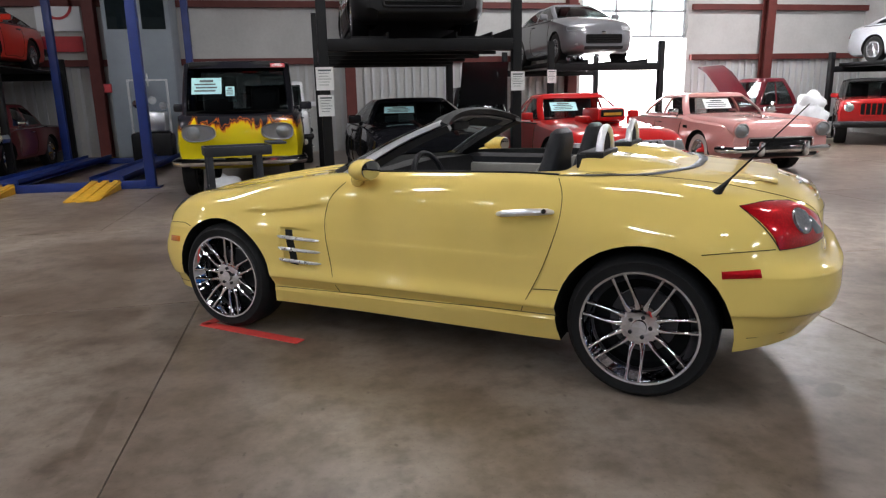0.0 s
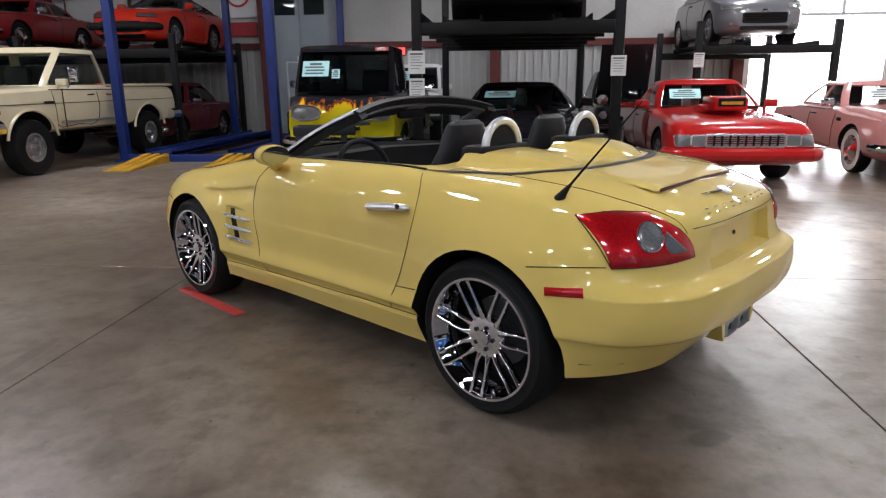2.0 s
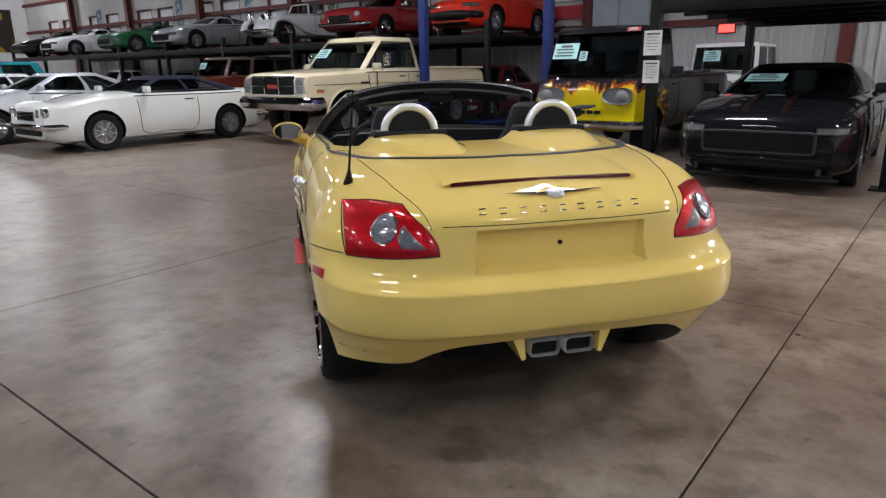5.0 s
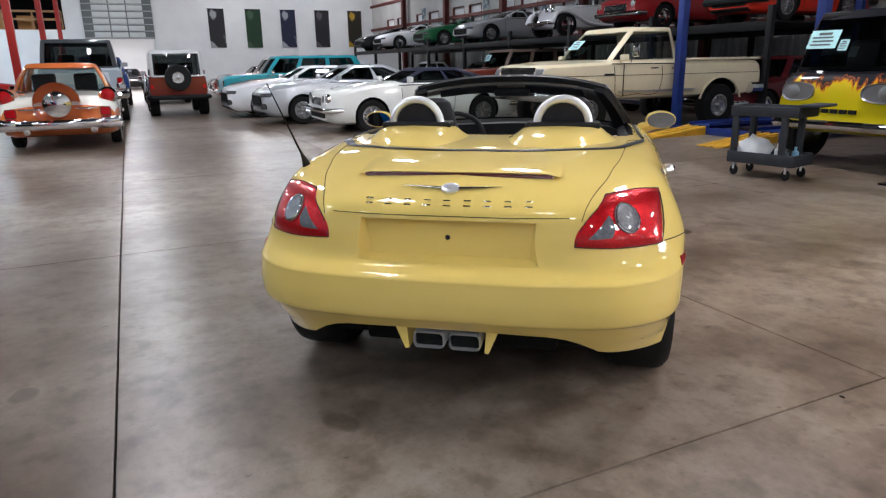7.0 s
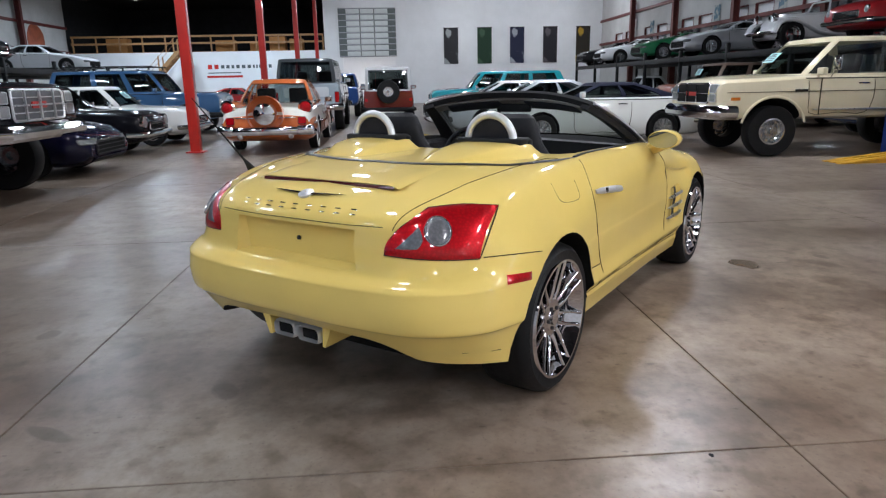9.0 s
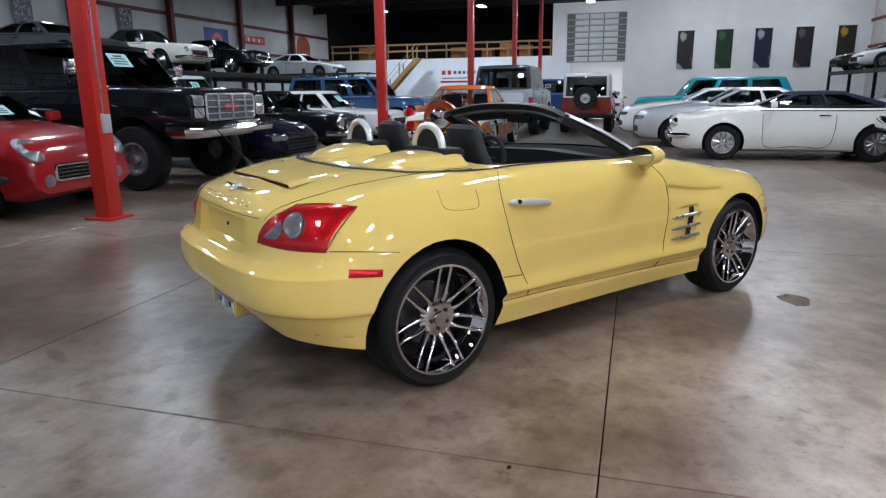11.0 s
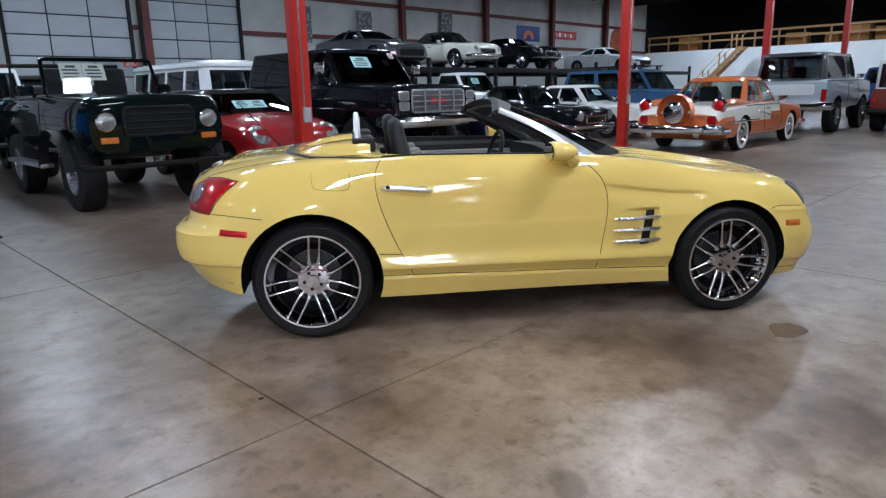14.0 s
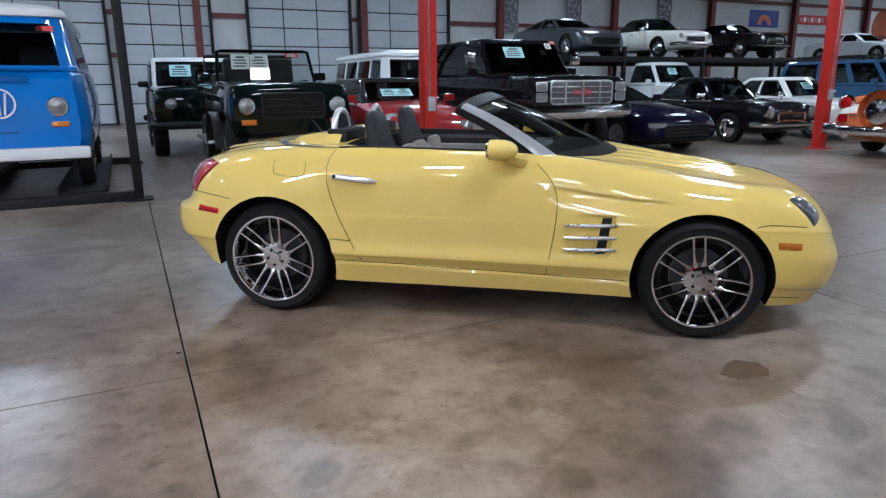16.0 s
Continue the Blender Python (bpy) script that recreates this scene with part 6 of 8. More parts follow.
def pickup_extra(car):
    part("bed_floor", boxes(((-4.27, 0, 1.345), (2.05, 1.6, .02))), LINER, car)
    for y in (.93, -.93):
        part("bed_rail", boxes(((-4.27, y, 1.365), (2.12, .09, .05)), bevel=.02), CREAM, car)
    part("tailgate_rail", boxes(((-5.31, 0, 1.36), (.06, 1.8, .05)), bevel=.02), CREAM, car)
    hood = bmesh.new()
    skin(hood, [[(x, y, z + .045 * (1 - (y / .62) ** 2)) for y in np.linspace(-.62, .62, 11)] for x, z in ((-.10, 1.285), (-.35, 1.315), (-.9, 1.335), (-1.38, 1.345))], False, False)
    bmesh.ops.solidify(hood, geom=hood.faces, thickness=.03)
    part("bonnet_bulge", hood, CREAM, car)
    for y in (1.06, -1.06):
        part("door_handle", boxes(((-2.98, y * .955, 1.20), (.15, .03, .035)), bevel=.01), CHROME, car)
        part("flank_line", boxes(((-2.7, y * .951, 1.085), (5.1, .008, .010))), SEAM, car)
        b = bmesh.new()
        tube(b, [(-1.92, y * .93, 1.32), (-1.90, y * 1.03, 1.44)], .012, 6)
        m = part("mirror_arm", b, CHROME, car)
        part("wing_mirror", boxes(((-1.90, y * 1.08, 1.54), (.06, .17, .24)), bevel=.025), CHROME, m)
        part("sill_moulding", boxes(((-2.6, y * .945, .78), (1.9, .02, .03)), bevel=.006), BRUSHED, car)
        part("name_badge", boxes(((-1.42, y * .948, 1.10), (.22, .014, .045)), bevel=.004), BLACK, car)
        for xw in (-.98, -4.25):
            b = bmesh.new()
            tube(b, [(xw + .565 * math.cos(t), y * .948, .44 + .565 * math.sin(t)) for t in np.linspace(.25, math.pi - .25, 18)], .022, 8)
            part("arch_lip", b, CREAM, car)
        part("door_gap", boxes(((-3.14, y * .951, 1.0), (.012, .012, .62))), SEAM, car)
        part("door_gap", boxes(((-1.75, y * .951, 1.0), (.012, .012, .62))), SEAM, car)
        part("side_marker", boxes(((-.30, y * .94, .98), (.15, .03, .05))), AMBER_LENS, car)


CREAM = paint("cream", (.70, .62, .44))
truck("pickup_truck", "cream pickup truck with a chrome grille and tall tyres", "pickup truck", (-6.84, 8.66, 0), -91.5, (.70, .62, .44), "cream", 5.35, 2.0, 1.30, 1.99, (.98, 4.25), (1.45, 2.06, 3.02, 3.18, 2.0, .80), .43, None, None, CREAM, (), [("grille", -.01, 1.075, 1.32, .33, 1, None, CHROME), ("uprights", -.01, 1.075, 1.32, .33, 2, CHROME), ("rect", 0, .80, 1.155, .22, .14, CL), ("rect", 0, .80, 1.00, .22, .13, CL), ("bar", -.02, 0, 1.06, .30, .07, RED_STEEL)], [("rect", .0, .88, 1.05, .12, .4, RL)], (.76, .24, CHROME, True), [(.5, .5, .36, .24, CYAN_PAPER)], .62, pickup_extra, glass=GLASS)

sports("convertible_car", "long white convertible with a dark blue soft top", (-9.5, 5.36, 0), SOUTHWARD, (.72, .73, .70), "off_white", 4.5, 1.80, 1.29, NAVY_CANVAS, style="alloy", seats=False, hood=.93, tip=.78, bumper=(.47, .10, CHROME, True), front=[("grille", .0, .64, .72, .13, 4, None, CHROME), ("round", .03, .66, .70, .085, CL), ("round", .01, .48, .69, .060, CL), ("bar", .02, 0, .36, 1.1, .09, BLACK)], glass=DARK_GLASS)
sports("coupe_car", "silver fastback coupe with black lower grille", (-12.5, 4.62, 0), SOUTHWARD, (.50, .52, .55), "silver_metal", 4.75, 1.90, 1.38, rough=.28, metal=.4, hood=.96, tip=.74, front=[("grille", .0, .55, 1.16, .25, 0, None, BLACK), ("rect", .14, .70, .70, .30, .075, SMOKED), ("bar", .0, 0, .25, 1.45, .12, BLACK), ("rect", .04, .70, .44, .20, .12, SMOKED)])
def stripes(car):
    for y in (.22, -.22):
        b = skin(bmesh.new(), [[(-s, y + e, z) for e in (-.14, .14)] for s, z in ((.08, .80), (.30, .925), (.9, 1.022), (1.40, 1.055))], False, False)
        part("stripe", b, BLACK, car)
sports("coupe_car", "white coupe with broad black bonnet stripes", (-15.3, 4.2, 0), SOUTHWARD, (.74, .75, .77), "pure_white", 4.75, 1.90, 1.38, extra=stripes, hood=.96, tip=.74, front=[("grille", .0, .55, 1.16, .25, 0, None, BLACK), ("rect", .14, .70, .70, .30, .075, SMOKED), ("bar", .0, 0, .25, 1.45, .12, BLACK), ("rect", .04, .70, .44, .20, .12, SMOKED)])
truck("station_wagon", "turquoise old station wagon with white trim", "car", (-19.2, 4.6, 0), SOUTHWARD, (.02, .36, .42), "turquoise", 4.9, 1.9, 1.08, 1.72, (.9, 3.8), (1.3, 1.75, 4.55, 4.8, 1.72, .74), .36, None, None, paint("turquoise", (.02, .36, .42)), (2.4, 3.5), [("round", .0, .72, .85, .09, CL)], (), (.5, .12, CHROME, True), (), .34, style="classic")
truck("pickup_truck", "orange and white old pickup truck", "pickup truck", (-22.3, 4.9, 0), SOUTHWARD, (.52, .13, .03), "burnt_orange", 4.8, 1.85, 1.08, 1.72, (.9, 3.7), (1.35, 1.8, 2.5, 2.7, 1.72, .74), .36, None, None, paint("white_roof", (.7, .7, .68)), (), [("round", .0, .72, .85, .09, CL)], (), (.5, .12, CHROME, True), (), .36, style="classic")
saloon("saloon_car", "red and white old saloon", (-25.4, 5.0, 0), SOUTHWARD, (.42, .03, .025), "dark_red", roof=paint("white_roof", (.7, .7, .68)))
saloon("saloon_car", "dark old saloon under the banners", (-28.6, 5.2, 0), SOUTHWARD, (.012, .012, .015), "near_black")

# under the rack
truck("off_road_car", "rust-red off-road wagon below the rack", "car", (-15.6, 11.8, 0), SOUTHWARD, (.17, .035, .022), "rust_red", 4.5, 1.8, 1.15, 1.80, (.8, 3.5), (1.2, 1.5, 4.2, 4.35, 1.80, .80), .38, None, None, paint("dull_brown", (.16, .11, .09)), (2.2, 3.2), [("round", .0, .6, .95, .10, CL)], (), (.6, .14, BLACK_STEEL, True), [cy(.5)], .5)
saloon("beetle_car", "silver-white small round car", (-24.0, 12.4, 0), SOUTHWARD, (.55, .56, .57), "pale_silver", 4.0, 1.55, 1.48)
saloon("saloon_car", "dark green old saloon below the rack", (-19.4, 12.5, 0), SOUTHWARD, (.03, .04, .035), "near_black_green", 4.6, 1.75, 1.4)
saloon("saloon_car", "black old saloon below the rack", (-12.6, 12.2, 0), SOUTHWARD, (.015, .015, .018), "deep_black", 4.6, 1.8, 1.4)
saloon("coupe_car", "dark blue coupe parked behind the cream truck", (-9.4, 13.4, 0), SOUTHWARD, (.015, .035, .12), "navy", 4.4, 1.75, 1.35, papers=[cy(.4)])
saloon("saloon_car", "dark red old saloon with chrome bumper below the rack", (-6.7, 13.5, 0), SOUTHWARD, (.09, .012, .015), "maroon", 4.4, 1.75, 1.42, papers=[cy(.4)])

# on the rack deck
DECK = 2.13
sports("coupe_car", "black coupe on the rack deck", (-33.2, 14.0, DECK), SOUTHWARD, (.02, .02, .022), "soft_black", 4.3, 1.75, 1.25)
sports("coupe_car", "white sports coupe on the rack deck", (-29.8, 14.0, DECK), SOUTHWARD, (.76, .77, .78), "pure_white", 4.4, 1.78, 1.24)
sports("coupe_car", "green wedge-shaped coupe on the rack deck", (-24.3, 14.0, DECK), SOUTHWARD, (.012, .11, .045), "racing_green", 4.2, 1.7, 1.16)
sports("coupe_car", "silver-grey sports coupe on the rack deck", (-20.0, 14.0, DECK), SOUTHWARD, (.36, .37, .39), "grey_metal", 4.4, 1.78, 1.24, metal=.4)


def swept_wings(car):
    for y in (.72, -.72):
        b = bmesh.new()
        tube(b, curve_points([(-.05, y, .42), (-.2, y, .68), (-.55, y, .76), (-.9, y, .66), (-1.4, y, .42), (-2.6, y, .34)], 4), .13, 10, flat=.5)
        part("wing", b, paint("pure_white", (.76, .77, .78)), car)
        b = bmesh.new()
        lathe(b, [(.0, -.12), (.11, -.05), (.13, .06), (.11, .08), (0, .09)], 16, "x")
        part("headlamp", b, CHROME, car, at=Matrix.Translation((-.22, y * .62, .84)))
    part("grille_shell", boxes(((-.42, 0, .66), (.08, .42, .56)), bevel=.03), CHROME, car)


vehicle("vintage_roadster", "white vintage roadster with long swept wings", "car", (-14.4, 14.0, DECK), SOUTHWARD, 4.1, 1.45, [(0, .42), (.3, .5), (.45, .90), (1.7, .96), (2.0, .98), (3.1, .90), (3.9, .72), (4.1, .62)], (.6, 3.2), .36, .24, .16, [paint("pure_white", (.76, .77, .78))], None, .05, .16, .5, .2,
        (1.75, 1.85, 2.6, 3.1, 1.32, .55), GLASS, None, (), "classic", False, (), (), (.42, .09, CHROME, True), (), True, 1.05, .08, swept_wings)
saloon("convertible_car", "dark red open car with chrome grille on the rack deck", (-10.6, 14.0, DECK), SOUTHWARD, (.28, .015, .018), "deep_red", 4.4, 1.78, 1.30, extra=None)
sports("convertible_car", "bright red small convertible with black bumpers on the rack deck", (-6.75, 14.0, DECK), SOUTHWARD, (.60, .03, .014), "signal_red", 3.9, 1.55, 1.27, CANVAS, hood=.88, tip=.70, bumper=(.45, .16, BLACK, True))

# around the black lift
def black_stripes(car):
    for y in (.20, -.20):
        b = skin(bmesh.new(), [[(-s, y + e, z) for e in (-.03, .03)] for s, z in ((.08, .765), (.30, .895), (.9, .992), (1.40, 1.03))], False, False)
        part("stripe", b, surface("dark_red_stripe", (.010, .0018, .002), .4), car)
    part("splitter", boxes(((-.06, 0, .155), (.18, 1.62, .022)), bevel=.009), LINER, car)
    for y in (.62, -.62):
        part("intake_fin", boxes(((-.035, y, .30), (.05, .05, .20)), bevel=.015), PLASTIC_GREY, car)
    part("lower_lip", boxes(((.015, 0, .36), (.03, 1.25, .035)), bevel=.012), paint("coal_black", (.007, .007, .009)), car)


sports("coupe_car", "black fastback coupe with dark red bonnet stripes", (1.72, 8.42, 0), -88, (.007, .007, .009), "coal_black", 4.75, 1.90, 1.36, papers=[cy(.45, .5, .46, .2)], rough=.25, extra=black_stripes, hood=.93, tip=.70, front=[("grille", .0, .53, 1.12, .22, 0, None, PLASTIC_GREY), ("rect", .14, .70, .665, .28, .065, SMOKED), ("bar", .0, 0, .26, 1.40, .11, LINER)])
truck("off_road_car", "white open off-road car behind the flame-painted pickup", "car", (-.75, 14.3, 0), SOUTHWARD, (.72, .72, .72), "pure_white", 3.4, 1.55, 1.15, 1.80, (.6, 2.8), (1.3, 1.42, 3.0, 3.2, 1.80, .84), .36, None, None, paint("pure_white", (.76, .77, .78)), (2.2,), [("round", .0, .5, .92, .10, CL)], (), (.6, .12, BLACK_STEEL, True), [cy(.3)], .5)
sports("coupe_car", "silver-white car with a black lower front raised on the black lift", (1.56, 9.0, 2.18), SOUTHWARD, (.62, .62, .60), "pale_silver", 4.5, 1.85, 1.45, low=BLACK, split=lambda s, y, z: 1 if z < .56 else 0)


def old_bonnet(car):
    b = skin(bmesh.new(), [[(x, y, z) for y in np.linspace(-.55, .55, 9)] for x, z in ((-1.3, 1.16), (-1.2, 1.5), (-1.05, 1.85), (-.95, 2.12))], False, False)
    bmesh.ops.solidify(b, geom=b.faces, thickness=.03)
    part("raised_bonnet", b, paint("soft_black", (.02, .02, .022)), car)
    for y in (.62, -.62):
        b = bmesh.new()
        lathe(b, [(.0, -.14), (.10, -.06), (.12, .06), (.10, .08), (0, .09)], 16, "x")
        part("headlamp", b, CHROME, car, at=Matrix.Translation((-.1, y, .98)))


saloon("vintage_car", "black vintage car with its bonnet raised", (4.05, 14.1, 0), SOUTHWARD, (.02, .02, .022), "soft_black", 4.0, 1.55, 1.6, extra=old_bonnet)


def scoop(car):
    part("hood_scoop", boxes(((-.95, 0, 1.04), (.62, .46, .20)), ((-1.15, 0, .96), (.5, .6, .12)), bevel=.05), paint("bright_red", (.50, .012, .012)), car)
    part("scoop_mouth", boxes(((-.636, 0, 1.06), (.02, .36, .11)), bevel=.01), LINER, car)
    part("scoop_flap", boxes(((-.622, 0, 1.05), (.02, .28, .04))), YELLOW_STEEL, car)


RED = paint("bright_red", (.50, .012, .012))
vehicle("coupe_utility", "bright red coupe utility with a bonnet scoop", "pickup truck", (4.48, 8.75, 0), SOUTHWARD, 5.1, 1.80, [(0, .70), (.1, .77), (.3, .82), (1.5, .91), (1.6, .94), (3.0, .95), (5.0, .93), (5.1, .88)], (.95, 3.9), .34, .24, .24, [RED], None, .04, .03, .05, .05,
        (1.55, 2.15, 2.75, 3.15, 1.38, .66), GLASS, RED, (2.6,), "alloy", False, [("grille", .0, .60, .98, .15, 5, None, BRUSHED), ("uprights", .0, .60, .98, .13, 9, BLACK), ("rect", 0, .585, .60, .17, .14, CL), ("rect", 0, .77, .60, .18, .14, CL)], (), (.42, .18, RED, True), [(.5, .5, .46, .24, CYAN_PAPER)], True, 1.12, 0, scoop)

PINK = paint("dusty_pink", (.62, .29, .27))


def pink_extra(car):
    for y in (.70, -.70):
        b = bmesh.new()
        tube(b, curve_points([(.03, y, .74), (-.10, y, .755), (-.5, y, .79), (-1.6, y, .83), (-2.2, y, .82)], 4), [.10] + [.135] * 12 + [.12, .10, .06, .03], 12)
        part("wing", b, PINK, car)
        b = lathe(bmesh.new(), [(.115, -.04), (.115, .02), (.10, .03), (.09, .015), (.06, .03), (0, .038)], 20, "x")
        part("headlamp", b, CLEAR_LENS, car, at=Matrix.Translation((.035, y, .735)))
        part("overrider", boxes(((.10, y * .55, .44), (.10, .10, .24)), bevel=.04), CHROME, car)
        part("vent", boxes(((-1.35, y * 1.31, .76), (.14, .012, .05)), bevel=.005), LINER, car)


saloon("two_seat_coupe", "dusty pink fifties coupe with whitewall tyres", (7.35, 9.3, 0), -93, (.62, .29, .27), "dusty_pink", 4.6, 1.82, 1.34, None, [(.3, .5, .5, .26, PAPER)], True, extra=pink_extra, glass=GLASS, front=[("grille", .0, .52, 1.12, .18, 2, None, CHROME), ("bar", .02, 0, .34, 1.3, .08, BLACK)])
HATCH_GREY = paint("dark_grey_metal", (.20, .205, .22), .3, 1.0, .4)
vehicle("hatchback_car", "grey small rounded hatchback raised on a lift", "car", (6.45, 14.0, 2.06), SOUTHWARD, 3.95, 1.72, [(0, .62), (.06, .70), (.18, .77), (.45, .87), (.95, .98), (1.05, 1.0), (3.2, 1.06), (3.7, 1.02), (3.95, .84)], (.80, 3.25), .33, .17, .22, [HATCH_GREY], None, .07, .06, .42, .20,
        (.98, 1.78, 2.85, 3.72, 1.43, .60), DARK_GLASS, HATCH_GREY, (2.35,), "alloy", False, [("grille", .04, .47, .82, .17, 3, None, BLACK), ("rect", .20, .60, .70, .32, .085, CL), ("bar", .03, 0, .28, .9, .07, BLACK), ("round", .10, .58, .36, .04, CL)], [("rect", .05, .6, .8, .3, .16, RL)], None, (), True, 1.12, 0, lambda car: part("front_badge", boxes(((.0, 0, .60), (.02, .10, .06)), bevel=.01), CHROME, car))
def tilt_bonnet(car):
    b = skin(bmesh.new(), [[(x, y, z) for y in np.linspace(-.6, .6, 7)] for x, z in ((-1.15, 1.0), (-.85, 1.42), (-.45, 1.86), (-.15, 2.04))], False, False)
    bmesh.ops.solidify(b, geom=b.faces, thickness=.05)
    part("raised_bonnet", b, paint("wine_red", (.11, .008, .015)), car)
saloon("vintage_car", "wine-red rounded vintage coupe with its bonnet raised", (10.8, 16.9, 0), WESTWARD, (.11, .008, .015), "wine_red", 3.4, 1.70, 1.70, extra=tilt_bonnet)
truck("off_road_car", "red off-road car beside the bright wall", "car", (13.4, 13.6, 0), -130, (.42, .02, .02), "tomato_red", 3.9, 1.7, 1.08, 1.62, (.7, 3.1), (1.3, 1.45, 3.6, 3.8, 1.62, .80), .37, None, None, BLACK, (2.3,), [("grille", .0, .86, .8, .3, 0, None, RED), ("uprights", .0, .86, .8, .3, 6, RED), ("round", .0, .62, .9, .09, CL)], (), (.5, .16, BLACK_STEEL, True), (), .4)
sports("coupe_car", "silver car on a lift beside the bright wall", (15.6, 12.4, 2.02), SOUTHWARD, (.45, .46, .48), "silver_metal", 4.0, 1.75, 1.3)

# ---- west aisle, tails to the camera ----
ORANGE, WHITE = paint("coral_orange", (.60, .15, .04)), paint("warm_white", (.72, .70, .62))


def spare_kit(car):
    b = bmesh.new()
    lathe(b, [(.36, -.10), (.36, .10), (.30, .12), (.22, .12), (.22, -.10)], 30, "x")
    k = part("spare_wheel_cover", b, ORANGE, car, "orange continental spare wheel ring", at=Matrix.Translation((-5.02, 0, .80)))
    b = bmesh.new()
    lathe(b, [(.0, -.125), (.10, -.12), (.21, -.10), (.22, -.06)], 26, "x")
    part("hub_cap", b, CHROME, k)
    bb = boxes(((-5.10, 0, .47), (.20, 1.30, .17)), ((-5.02, .78, .48), (.30, .34, .20)), ((-5.02, -.78, .48), (.30, .34, .20)), ((-5.12, .5, .44), (.14, .12, .26)), ((-5.12, -.5, .44), (.14, .12, .26)), bevel=.05)
    part("rear_apron", bb, CHROME, car, "heavy chrome rear bumper")
    part("boot_trim", boxes(((-4.965, .42, .72), (.03, .36, .03)), ((-4.965, -.42, .72), (.03, .36, .03)), bevel=.01), CHROME, car)
    for y in (.95, -.95):
        part("side_spear", boxes(((-3.9, y * .985, .60), (1.7, .02, .03)), ((-2.5, y * .985, .68), (1.2, .02, .03), Matrix.Rotation(radians(8), 4, "Y")), bevel=.006), CHROME, car)
    for y in (.78, -.78):
        b = lathe(bmesh.new(), [(.115, -.02), (.15, -.05), (.15, -.09), (.115, -.11)], 18, "x")
        part("lamp_ring", b, CHROME, car, at=Matrix.Translation((-4.72, y, .92)))
        b = bmesh.new()
        lathe(b, [(.115, -.05), (.115, -.1), (.07, -.15), (0, -.16)], 16, "x")
        part("tail_lamp", b, RED_LENS, car, at=Matrix.Translation((-4.72, y, .92)))
        b = bmesh.new()
        tube(b, curve_points([(-4.85, y, .92), (-4.2, y, .98), (-3.4, y, .93)], 4), .075, 8)
        part("fin", b, ORANGE, car)


saloon("saloon_car", "orange and white fifties hardtop with a continental spare wheel", (-13.6, .65, 0), WESTWARD, (.60, .15, .04), "coral_orange", 4.95, 1.88, 1.50, ORANGE, (), True, [ORANGE, WHITE], glass=GLASS, hump=.10,
       split=lambda s, y, z: 1 if z > (.66 if s > 4.3 else .58 if s > 2.7 else .58 + (2.7 - s) * .24) and s > 1.5 else 0, extra=spare_kit)
truck("off_road_wagon", "pale blue-grey off-road wagon with a dark grey hard top", "car", (-19.4, .72, 0), WESTWARD, (.36, .42, .47), "pale_blue_grey", 4.5, 1.95, 1.38, 2.12, (.9, 3.5), (1.5, 1.9, 4.3, 4.45, 2.12, .80), .43, None, None, paint("slate_top", (.05, .055, .06)), (2.5,), (), [("rect", -.01, .88, 1.0, .12, .3, RL), ("bar", -.01, 0, 1.15, 1.3, .28, paint("pale_panel", (.6, .63, .65)))], (.72, .2, CHROME, True), (), .62)


def spare_on_back(car):
    b = lathe(bmesh.new(), [(.16, .10), (.34, .10), (.36, .04), (.36, -.04), (.34, -.10), (.16, -.10)], 26, "x", closed=True)
    s = part("spare_wheel", b, RUBBER, car, at=Matrix.Translation((-3.72, 0, 1.10)))
    part("spare_rim", lathe(bmesh.new(), [(.17, -.09), (.15, -.07), (.06, -.06), (.0, -.08)], 20, "x"), STEEL_RIM, s)


truck("off_road_car", "dark red off-road car with white hard top and tail spare wheel", "car", (-20.0, 3.1, 0), WESTWARD, (.17, .02, .016), "brick_red", 3.6, 1.62, 1.12, 1.88, (.6, 2.9), (1.2, 1.4, 3.5, 3.58, 1.88, .86), .38, None, None, paint("hard_top_white", (.72, .72, .72)), (2.3,), (), [("rect", -.01, .7, .85, .1, .12, RL)], (.55, .14, BLACK_STEEL, True), (), .48, spare_on_back)
truck("pickup_truck", "dark blue pickup far down the aisle", "pickup truck", (-28.0, .9, 0), WESTWARD, (.02, .06, .2), "deep_blue", 4.8, 1.9, 1.2, 1.85, (.9, 3.7), (1.4, 1.8, 2.6, 2.8, 1.85, .74), .4, None, None, paint("deep_blue", (.02, .06, .2)))
sports("coupe_car", "white sports car far down the aisle", (-28.5, 3.2, 0), WESTWARD, (.74, .75, .77), "pure_white", 4.3, 1.75, 1.3)
sports("coupe_car", "dark car standing beyond the raised door", (-46.5, 2.0, 0), SOUTHWARD * 0, (.012, .012, .015), "near_black", 4.3, 1.75, 1.4)
sports("coupe_car", "red car far down the aisle", (-31.5, -2.6, 0), NORTHWARD, (.4, .02, .02), "tomato_red", 4.3, 1.75, 1.3)

# ---- south row, noses to the aisle ----
BUS_BLUE = paint("bus_blue", (.005, .17, .56))
BUS_WHITE = paint("bus_white", (.74, .75, .76))


